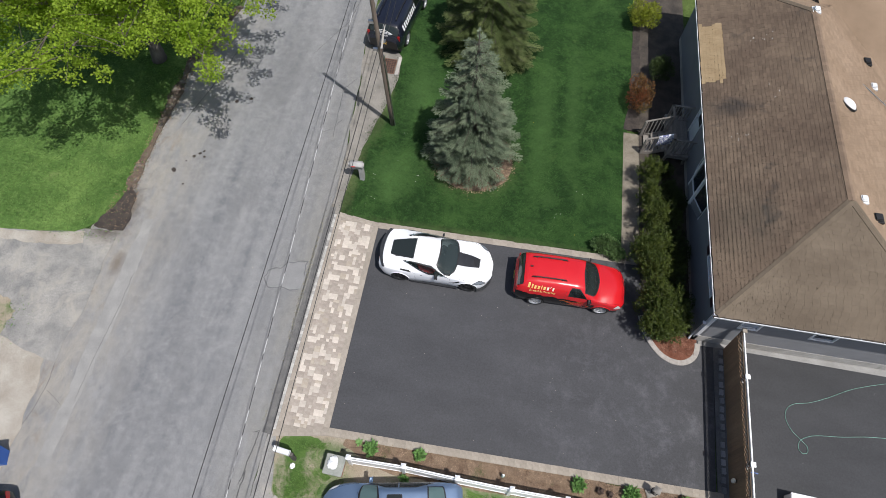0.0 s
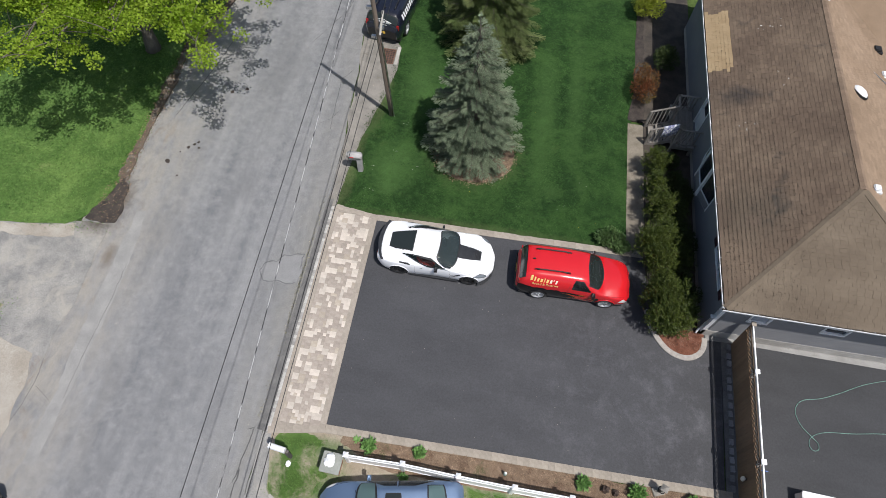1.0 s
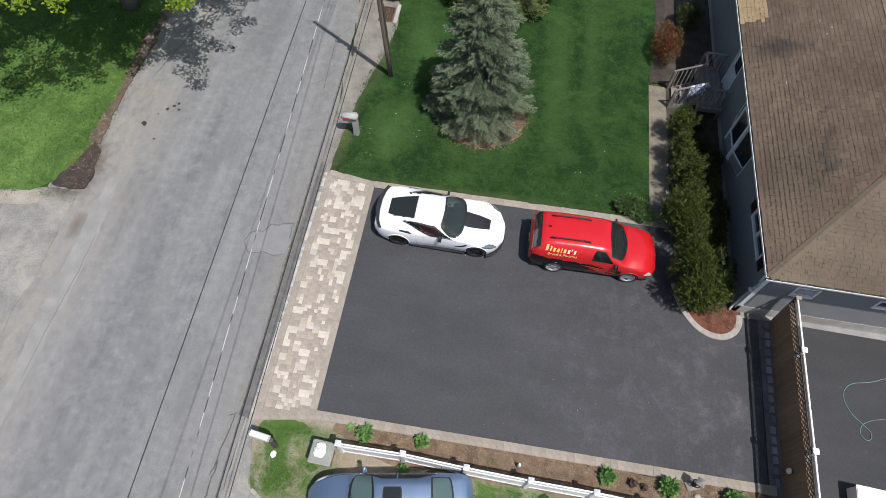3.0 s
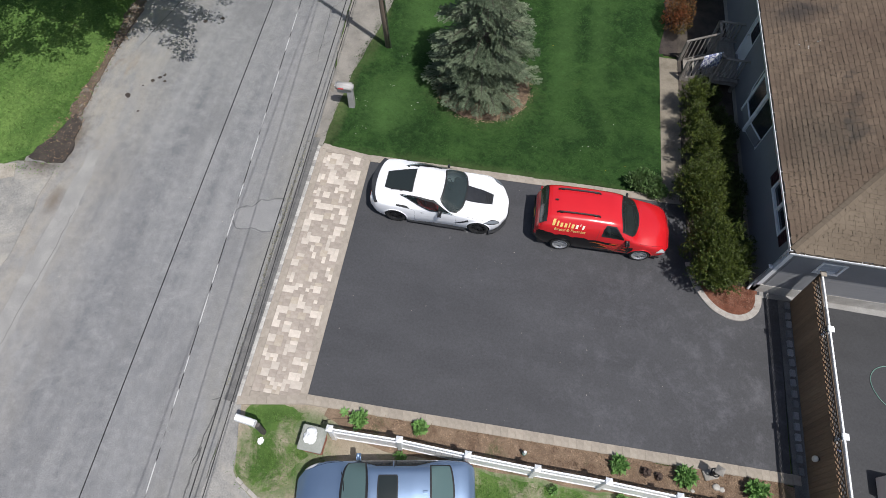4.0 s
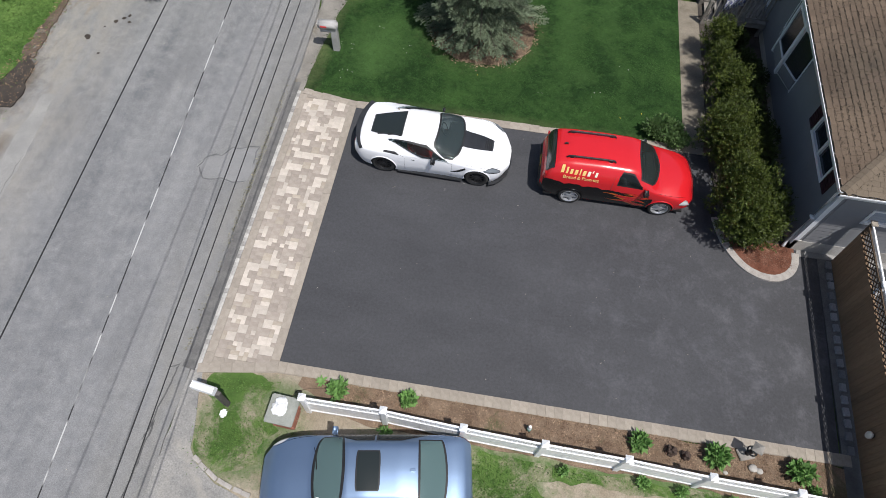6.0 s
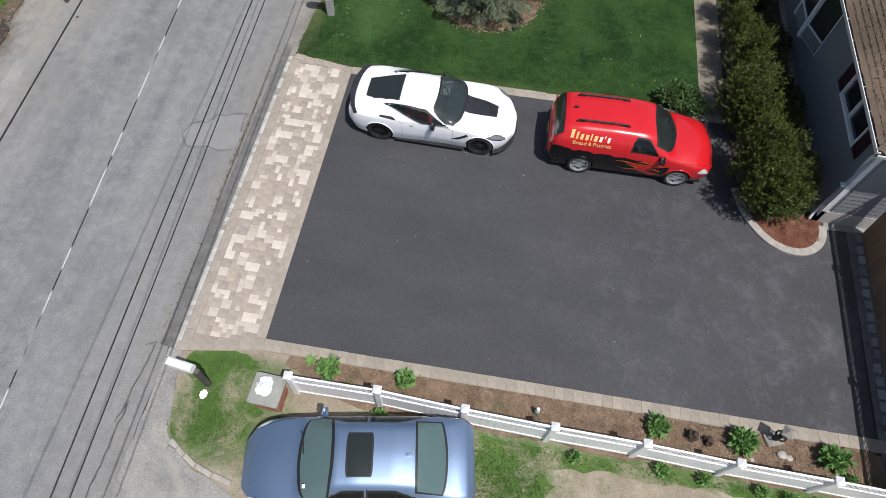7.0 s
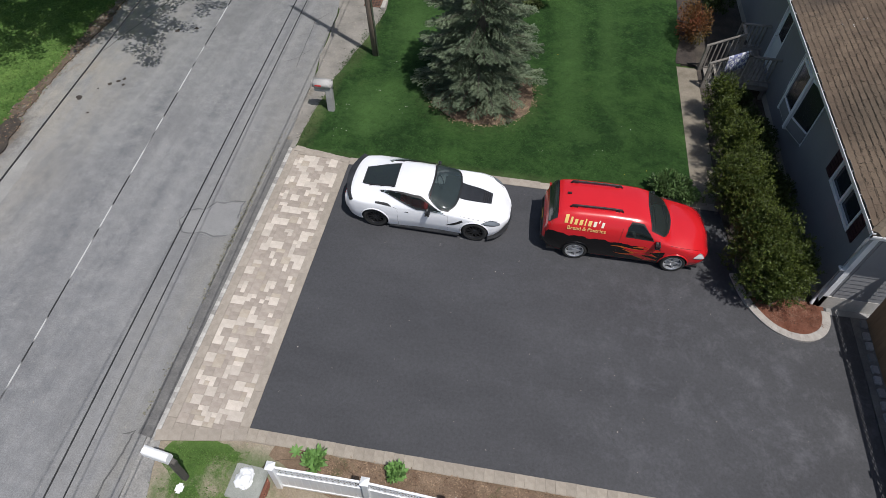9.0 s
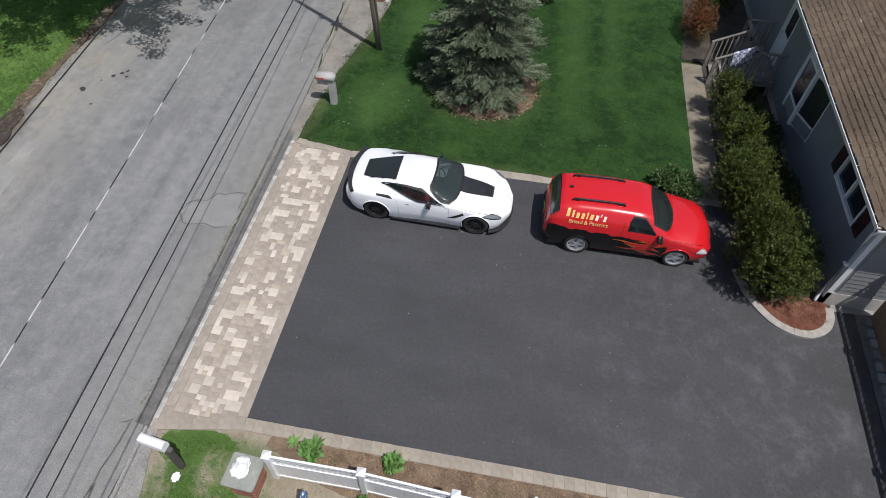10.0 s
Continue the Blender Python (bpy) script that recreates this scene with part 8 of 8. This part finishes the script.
for vx, vy in ((12.72, 23.4), (15.2, 23.75), (15.25, 20.6), (13.2, 14.02)):
    z = roof_z(vx, vy)
    v = thing("roof_vent", "white square roof vent", "roof vent", Matrix.Translation((vx, vy, z)), "vents on the roof")
    part("flange", boxes((-0.17, -0.17, -0.06, 0.17, 0.17, 0.03)), TRIM, v)
    part("hood", boxes((-0.12, -0.12, 0.03, 0.12, 0.12, 0.14), bevel=0.03), TRIM, v)
for vx, vy in ((15.22, 22.0), (13.75, 13.5)):
    z = roof_z(vx, vy)
    v = thing("roof_vent", "dark metal roof vent", "roof vent", Matrix.Translation((vx, vy, z)), "vents on the roof")
    part("flange", boxes((-0.2, -0.2, -0.06, 0.2, 0.2, 0.03)), BLACK, v)
    part("hood", boxes((-0.15, -0.15, 0.03, 0.15, 0.15, 0.13), bevel=0.03), BLACK, v)
z = roof_z(13.5, 18.62)
v = thing("skylight_dome", "white oval dome on the roof", "skylight", Matrix.Translation((13.5, 18.62, z)) @ pose(0, 0, 0, 0, 24, 30))
bm = bmesh.new()
bmesh.ops.create_uvsphere(bm, u_segments=24, v_segments=12, radius=1.0, matrix=Matrix.Diagonal((0.27, 0.34, 0.18, 1)))
part("dome", bm, VINYL, v, smooth=True)
bm = bmesh.new()
bmesh.ops.create_cone(bm, cap_ends=True, segments=28, radius1=1, radius2=1, depth=0.07, matrix=Matrix.Diagonal((0.31, 0.39, 1, 1)))
part("rim", bm, BLACK, v)
ant = thing("roof_antenna", "thin metal antenna lying on the roof", "antenna", Matrix.Translation((15.2, 19.9, roof_z(15.2, 19.9))))
part("mast", tube([(-0.6, 0.5, 0.26), (0.8, -0.4, -0.2)], 0.015, 6), STEEL, ant)
part("element", tube([(0.2, -0.3, 0.1), (0.5, 0.1, 0.02)], 0.012, 6), STEEL, ant)

# things at the far roadside: a blue bin and a dark car's corner
bin_ = thing("recycling_bin", "blue plastic recycling bin on the sandy shoulder", "bin", pose(-14.7, 1.52, 0.01, 0, 0, 15))
bm = bmesh.new()
bmesh.ops.create_cone(bm, cap_ends=True, segments=4, radius1=0.33, radius2=0.42, depth=0.8, matrix=Matrix.Translation((0, 0, 0.4)) @ pose(0, 0, 0, 0, 0, 45))
part("bin_body", bm, BLUEPL, bin_)
part("bin_lid", boxes((-0.33, -0.33, 0.802, 0.33, 0.33, 0.86), bevel=0.02), BLUEPL, bin_)
part("bin_label", boxes((0.06, -0.1, 0.861, 0.26, 0.12, 0.864)), VINYL, bin_)
saloon(pose(-13.9, -1.85, 0.0, 0, 0, -82) @ Matrix.Scale(1.0, 4), "black_car", "black car with red tail lights parked across the road", DARK_PAINT, TINT, False)

# low rear wing that joins the far end of the house
wing = thing("rear_wing", "rear wing of the house with a low tan shingle roof", "house wing", kind="structure")
part("wing_wall", boxes((16.45, 21.5, 0, 26.0, 21.7, 3.1), (16.45, 29.3, 0, 26.0, 29.5, 3.1), (25.8, 21.7, 0, 26.0, 29.3, 3.1)), SIDING, wing)
bm = bmesh.new()
v = [bm.verts.new(p) for p in ((14.0, 21.0, 3.2), (26.4, 21.0, 3.2), (26.4, 25.5, 5.1), (13.0, 25.5, 5.1), (26.4, 30.0, 3.2), (14.0, 30.0, 3.2), (14.0, 21.0, 3.1), (26.4, 21.0, 3.1), (26.4, 30.0, 3.1), (14.0, 30.0, 3.1))]
for f in ((0, 1, 2, 3), (3, 2, 4, 5), (0, 6, 7, 1), (5, 4, 8, 9), (6, 9, 8, 7), (1, 7, 8, 4, 2), (0, 3, 5, 9, 6)):
    bm.faces.new([v[i] for i in f])
bmesh.ops.recalc_face_normals(bm, faces=bm.faces)
part("wing_roof", bm, SHINGLE_E, wing)


# ---- pieces: pavers, kerbs, shingles, boards ----
def paver_mesh(name, w, d, mat, h=0.05, gap=0.001):
    bm = boxes((-w / 2 + gap, -d / 2 + gap, -h, w / 2 - gap, d / 2 - gap, 0.0))
    top = [f for f in bm.faces if f.normal.z > 0.9]
    bmesh.ops.inset_region(bm, faces=top, thickness=0.004, depth=0.0)
    for v in bm.verts:
        if abs(v.co.z) < 1e-6 and (abs(abs(v.co.x) - (w / 2 - gap)) < 1e-5 or abs(abs(v.co.y) - (d / 2 - gap)) < 1e-5):
            v.co.z = -0.0025
    return mesh_of(name, bm, mat)


apron = solid("paver_apron", slab([(-5.96, 3.80), (-3.98, 4.12), (-3.98, 12.72), (-5.96, 13.10)], -0.2, 0.0), PAVE_BASE, "driveway apron of mixed cream and beige pavers", "pavement", "structure")
U = 0.1165
# laying plan of the apron, one word a course from the fence end up: # cream, . beige
PLAN = (
    "...##.#..... .....###.... ..######.### ...##..##### .##.....###. .##.....#### ...##.#...## ...##.....## "
    ".#.#....#### ####....##.. #....#.....# #....###...# ..##.###.... ####..##.... ####........ .....###.... "
    "...#####.... ##.##....#.. ##.##....... #..........# #..#..##...# ####..##.### #####..##### #..######... "
    ".....##..... .....#...#.. .....#...... ###......... ####..#.##.. ...##..###.. .#......##.. ##....#..... "
    ".#....##...# ......##..## ..........## ##........## ##.......... ........#... .##..#..#.## .....#.##.## "
    "....#..##### ....#...#### .##.....#... .#####..#... ..####..##.. ..#.....##.. ##.......### ##....#..### "
    "##...##..### ##.......... .####.....## .####..#..## .#.....#..## .........##. ..#####..##. ..#########. "
    ".##........# ........#... .#.##...#... ##.##...#..# .#....#....# ......####.# .##....##... ########.... "
    "##.#####...# ##.###.##### ...##...#### ...##...#### ..##.....### .###..##.... ##..####.... ##..##...##. "
    ".#####..###. ######...##. "
).split()
cols, rows_n = 12, len(PLAN)
X0, Y0 = -5.605, 4.205
prng = random.Random(21)
taken = [[False] * rows_n for _ in range(cols)]
cache = {}
for j in range(rows_n):
    for i in range(cols):
        if taken[i][j]:
            continue
        kind = PLAN[j][i]
        for a, b in ((2, 2), (3, 2), (2, 3), (2, 1), (1, 2), (1, 1)) if prng.random() < 0.6 else ((3, 2), (2, 2), (1, 2), (2, 1), (1, 1)):
            if i + a <= cols and j + b <= rows_n and not any(taken[i + p][j + q] or PLAN[j + q][i + p] != kind for p in range(a) for q in range(b)):
                break
        for p in range(a):
            for q in range(b):
                taken[i + p][j + q] = True
        pick = prng.random()
        key = (a, b, kind, pick < 0.10)
        if key not in cache:
            cache[key] = paver_mesh("paver", a * U, b * U, PAVE_WARM if key[3] else PAVE_PALE if kind == "#" else PAVE_GREY)
        ob = part("paver", cache[key], None, apron)
        ob.location = (X0 + (i + a / 2) * U, Y0 + (j + b / 2) * U, 0.020 + prng.uniform(-0.002, 0.002))


def kerb_run(parent, p, q, length, depth, mat, name="kerb_stone", z=0.03, jitter=0.003, h=0.06):
    p, q = Vector((*p, 0)), Vector((*q, 0))
    n = max(1, round((q - p).length / length))
    w = (q - p).length / n
    me = paver_mesh(name, w, depth, mat, h)
    ang = math.degrees(math.atan2((q - p).y, (q - p).x))
    for k in range(n):
        c = p.lerp(q, (k + 0.5) / n)
        ob = part(name, me, None, parent)
        ob.matrix_local = pose(c.x, c.y + prng.uniform(-jitter, jitter), z + prng.uniform(-0.003, 0.003), 0, 0, ang + prng.uniform(-0.2, 0.2))


# border of the apron
kerb_run(apron, (-4.095, 4.36), (-4.095, 12.75), 0.42, 0.225, PAVE_TAN, "border_paver", 0.020)
kerb_run(apron, (-5.72, 4.0), (-5.72, 12.95), 0.30, 0.225, PAVE_TAN, "border_paver", 0.020)
kerb_run(apron, (-5.89, 3.82), (-5.89, 13.06), 0.13, 0.11, COBBLE, "cobble", 0.026)
kerb_run(apron, (-5.605, 4.11), (-4.21, 4.11), 0.28, 0.185, PAVE_TAN, "border_paver", 0.020)
kerb_run(apron, (-5.605, 12.90), (-4.21, 12.90), 0.28, 0.12, PAVE_TAN, "border_paver", 0.020)
north_kerb = solid("north_kerb", slab([(-5.8, 12.98), (-3.98, 12.66), (1.4, 12.80), (6.25, 12.82), (6.9, 12.9), (6.9, 13.14), (6.2, 13.14), (1.4, 13.0), (-4.0, 12.98), (-5.8, 13.16)], -0.2, 0.005), PAVE_BASE, "kerb of tan pavers between lawn and driveway", "kerb", "structure")
kerb_run(north_kerb, (-5.75, 13.08), (-3.98, 12.84), 0.30, 0.22, PAVE_TAN)
kerb_run(north_kerb, (-3.98, 12.84), (6.9, 12.98), 0.30, 0.28, PAVE_TAN)
south_kerb = solid("south_kerb", slab([(-5.9, 3.74), (-3.98, 4.06), (9.9, 4.10), (9.9, 4.40), (-3.98, 4.36), (-5.9, 3.98)], -0.2, 0.005), PAVE_BASE, "kerb of tan pavers along the planting bed", "kerb", "structure")
kerb_run(south_kerb, (-5.9, 3.86), (-3.98, 4.20), 0.26, 0.24, PAVE_TAN)
kerb_run(south_kerb, (-3.98, 4.21), (9.9, 4.25), 0.215, 0.28, KERB_TAN)
bed_kerb = thing("bed_kerb", "curved pale stone edging round the hedge bed", "kerb", kind="structure")
arc = [(7.02, 10.6), (7.18, 10.0), (7.42, 9.5), (7.78, 9.10), (8.2, 8.90), (8.62, 8.90), (8.98, 9.12), (9.16, 9.45), (9.2, 9.78)]
fine = []
for i in range(len(arc) - 1):
    p0, p1, p2, p3 = (Vector(arc[max(0, min(len(arc) - 1, i + k))]) for k in (-1, 0, 1, 2))
    fine += [0.5 * (2 * p1 + (p2 - p0) * u + (2 * p0 - 5 * p1 + 4 * p2 - p3) * u * u + (3 * p1 - p0 - 3 * p2 + p3) * u ** 3) for u in (0.0, 0.25, 0.5, 0.75)]
fine.append(Vector(arc[-1]))
EDGE = surf("pale_edging", (0.33, 0.305, 0.28), (0.42, 0.392, 0.362), 5, 60, 0.9, 0.4, 0.006, vary="piece", vary_amount=0.07)
sides = []
for i, p in enumerate(fine):
    d = (fine[min(i + 1, len(fine) - 1)] - fine[max(i - 1, 0)]).normalized()
    sides.append(Vector((d.y, -d.x)))
for i, (a, b) in enumerate(zip(fine, fine[1:])):
    ra, rb = a.lerp(b, 0.01), a.lerp(b, 0.99)
    part("edging_stone", slab([ra - sides[i] * 0.10, rb - sides[i + 1] * 0.10, rb + sides[i + 1] * 0.10, ra + sides[i] * 0.10], -0.05, 0.065 + prng.uniform(-0.004, 0.004)), EDGE, bed_kerb)
apron_kerb = thing("apron_edging", "row of broken pale edging stones by the neighbouring drive", "kerb", kind="structure")
for p, q in (((-5.26, 1.84), (-4.89, 1.62)), ((-4.87, 1.61), (-4.59, 1.45)), ((-4.56, 1.44), (-4.2, 1.32)), ((-4.16, 1.31), (-3.75, 1.24))):
    kerb_run(apron_kerb, p, q, 0.19, 0.10, EDGE, "edging_stone", 0.03, 0.015)
strip = thing("fence_edging", "row of grey stone blocks at the foot of the brown fence", "kerb", kind="structure")
BLOCK = surf("grey_block", (0.22, 0.218, 0.225), (0.35, 0.345, 0.35), 5, 60, 0.9, 0.4, 0.006, vary="piece", vary_amount=0.35)
block_me = mesh_of("edging_stone", boxes((-0.075, -0.105, 0.0, 0.075, 0.105, 0.085), bevel=0.012), BLOCK)
for k in range(17):
    y = 4.5 + 0.315 * k
    part("edging_stone", block_me, None, strip).matrix_local = pose(9.90 + 0.036 * (y - 4.4) + prng.uniform(-0.015, 0.015), y + prng.uniform(-0.03, 0.03), 0.0, 0, 0, prng.uniform(-6, 6))

clapboards(wall_south, 16.4 - WX - 0.2, [(a - WX - 0.2, b - WX - 0.2, c, d) for a, b, c, d in south_holes], True)
clapboards(wall_west, 26.5 - WY, [(a - WY, b - WY, c, d) for a, b, c, d in west_holes], False)


# shingles: overlapping tabs on the four slopes; those of the front stretch are single parts
def slope_tabs(origin, along, up_plan, length_at, run, mat, name, tab=0.26, lap=0.135, seed=1, single=None, patch=None, rise=PITCH):
    """Tabs laid in courses from the eave up. origin: eave start; along, up_plan: unit plan vectors; length_at(u): (start, end) along the eave at plan distance u."""
    rng = random.Random(seed)
    along, upv = Vector((*along, 0)), Vector((*up_plan, 0))
    origin = Vector(origin)
    k = math.sqrt(1 + rise * rise)
    slope = (upv + Vector((0, 0, rise))).normalized()
    nor = along.cross(slope).normalized()
    if nor.z < 0:
        nor = -nor
    verts, faces, sv = [], [], []
    course, u = 0, 0.0
    while u < run - 0.02:
        lo0, lo1 = length_at(max(0.0, u))
        hi0, hi1 = length_at(min(run, u + (lap + 0.03) / k))
        s0, s1 = lo0, lo1
        s = s0 - rng.uniform(0, tab)
        while s < s1:
            a0, b0 = max(s, lo0) + 0.002, min(s + tab, lo1) - 0.002
            a1, b1 = max(s, hi0) + 0.002, min(s + tab, hi1) - 0.002
            s += tab
            if b0 - a0 < 0.02:
                continue
            a1, b1 = (a1, b1) if b1 > a1 else ((a1 + b1) / 2, (a1 + b1) / 2 + 0.001)
            a1, b1 = max(a0, min(a1, b0 - 0.001)), min(b0, max(b1, a0 + 0.001))
            jag = rng.uniform(-0.012, 0.012)
            base = origin + upv * u + Vector((0, 0, rise * u))
            lo = base + slope * (-0.02 + jag)
            hi = base + slope * (lap + 0.03)
            t0, t1 = 0.016 + rng.uniform(0, 0.004), 0.008
            q = [lo + along * a0 + nor * t0, lo + along * b0 + nor * t0, hi + along * b1 + nor * t1, hi + along * a1 + nor * t1, lo + along * a0, lo + along * b0]
            n = len(verts)
            mid = (q[0] + q[2]) / 2
            if patch and patch(mid):
                sv.append((q, "patch"))
            elif single and single(mid) and sum(1 for e in sv if e[1] == "one") < 300:
                sv.append((q, "one"))
            else:
                verts += q
                faces += [(n, n + 1, n + 2, n + 3), (n + 4, n + 5, n + 1, n), (n + 4, n, n + 3), (n + 5, n + 2, n + 1)]
        u += lap / k
        course += 1
    ob = part(name, raw_mesh(name, verts, faces, mat), mat, roof)
    tagged(ob, kind="stuff")
    for q, kind in sv:
        me = raw_mesh("shingle", q, [(0, 1, 2, 3), (4, 5, 1, 0), (4, 0, 3), (5, 2, 1)], SHINGLE_N if kind == "patch" else mat)
        part("shingle", me, None, roof, "fresh tan repair shingle" if kind == "patch" else "")


FR = HALF / HIP
# each slope takes the colour copy lightened or darkened for its sun
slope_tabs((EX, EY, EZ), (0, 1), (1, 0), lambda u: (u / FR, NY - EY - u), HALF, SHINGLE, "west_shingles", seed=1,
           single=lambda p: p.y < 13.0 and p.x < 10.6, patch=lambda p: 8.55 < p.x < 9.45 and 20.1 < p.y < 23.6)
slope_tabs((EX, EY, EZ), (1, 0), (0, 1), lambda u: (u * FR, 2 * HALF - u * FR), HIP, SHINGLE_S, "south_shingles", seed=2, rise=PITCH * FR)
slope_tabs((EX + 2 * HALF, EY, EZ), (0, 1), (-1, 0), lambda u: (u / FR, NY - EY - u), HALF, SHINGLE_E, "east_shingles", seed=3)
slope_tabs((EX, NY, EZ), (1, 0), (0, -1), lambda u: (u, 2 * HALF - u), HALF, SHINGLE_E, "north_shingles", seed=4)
for nm, p, q in (("hip_caps", (EX, EY, EZ), (RX, EY + HIP, RZ)), ("hip_caps", (EX + 2 * HALF, EY, EZ), (RX, EY + HIP, RZ)), ("ridge_caps", (RX, EY + HIP, RZ), (RX, NY - HALF, RZ)),
                 ("hip_caps", (EX, NY, EZ), (RX, NY - HALF, RZ))):
    p, q = Vector(p), Vector(q)
    d = (q - p).normalized()
    side = d.cross(Vector((0, 0, 1))).normalized()
    verts, faces = [], []
    n = int((q - p).length / 0.16)
    for k in range(n):
        a, b = p + d * (k * 0.16), p + d * (k * 0.16 + 0.2)
        drop = 0.13 * PITCH / (1.0 if nm == "ridge_caps" else 1.414)
        i = len(verts)
        for c, lift in ((a, 0.042), (b, 0.036)):
            verts += [c - side * 0.135 + Vector((0, 0, -drop)), c - side * 0.13 + Vector((0, 0, lift - drop)), c + Vector((0, 0, lift)), c + side * 0.13 + Vector((0, 0, lift - drop)), c + side * 0.135 + Vector((0, 0, -drop))]
        faces += [(i + e, i + e + 1, i + e + 6, i + e + 5) for e in range(4)] + [(i, i + 4, i + 3, i + 2, i + 1)]
    cap_mat = RIDGE_CAP if nm == "ridge_caps" else SHINGLE_S
    tagged(part(nm, raw_mesh(nm, verts, faces, cap_mat), cap_mat, roof), kind="stuff")


# moss, soot flakes, bird droppings and drawn butt shadows on the shingles
def roof_flakes(name, label, rows, mat, size, courses=False):
    """Flat flakes lying on the slopes; rows of (x, y, spread in x, spread in y, count)."""
    pts = []
    for cx, cy, sx, sy, n in rows:
        x, y = RNG.normal(cx, sx, n), RNG.normal(cy, sy, n)
        keep = (x > EX + 0.1) & (y > EY + 0.1) & (x < RX) & (y < NY - 1)
        x, y = x[keep], y[keep]
        if courses:
            step = 0.135 / math.sqrt(1 + PITCH * PITCH)
            x = EX + np.round((x - EX) / step) * step - 0.012
        pts.append(np.stack([x, y, np.array([roof_z(a, b) for a, b in zip(x, y)]) + 0.026], 1))
    p = np.concatenate(pts)
    d = RNG.normal(size=p.shape) * ((0.12, 1, 0.0) if courses else (1, 1, 0.0))
    d[:, 2] = d[:, 0] * PITCH * (p[:, 1] - EY > p[:, 0] - EX) + d[:, 1] * PITCH * (p[:, 1] - EY <= p[:, 0] - EX)
    return solid(name, leaves(name, p, d, RNG.uniform(0.4, 1.4, len(p)) * size * (3.0 if courses else 1.0), RNG.uniform(0.4, 0.9, len(p)) * size, mat, 0.1), mat, label, "roof litter", "stuff")


MOSS_AND_SHADE = leaf_stuff("dark_moss_and_shade", (0.042, 0.035, 0.026), (0.075, 0.062, 0.044), 0.4, 0.95, 0.0, 4.0)
DROP = leaf_stuff("bird_dropping", (0.55, 0.54, 0.5), (0.7, 0.69, 0.66), 0.2, 0.9, 0.0, 4.0)
roof_flakes("roof_moss", "dark moss tufts scattered on the shingles", [(8.9, 13.5, 0.5, 2.2, 420), (9.9, 11.6, 0.5, 0.3, 90), (10.3, 9.95, 0.35, 0.22, 70), (9.6, 14.5, 0.7, 1.2, 220), (9.3, 19.2, 0.9, 2.5, 90), (8.75, 11.2, 0.2, 1.2, 200), (9.6, 17.5, 0.5, 0.25, 50)], MOSS_AND_SHADE, 0.028)
# dark dashes on the course lines: moss plus painted shadow of the butts
roof_flakes("course_moss", "dark dashes for moss and butt shadows along the shingle courses", [(9.0, 12.6, 0.45, 1.6, 1100), (9.7, 13.6, 0.8, 2.2, 1600), (9.3, 17.5, 0.7, 2.4, 1100), (10.2, 15.5, 0.9, 2.0, 800)], MOSS_AND_SHADE, 0.022, True)
roof_flakes("bird_droppings", "white bird droppings on the shingles", [(10.8, 22.2, 0.35, 0.15, 8), (9.6, 17.0, 0.15, 0.12, 6), (11.2, 19.5, 0.5, 0.8, 5)], DROP, 0.07)
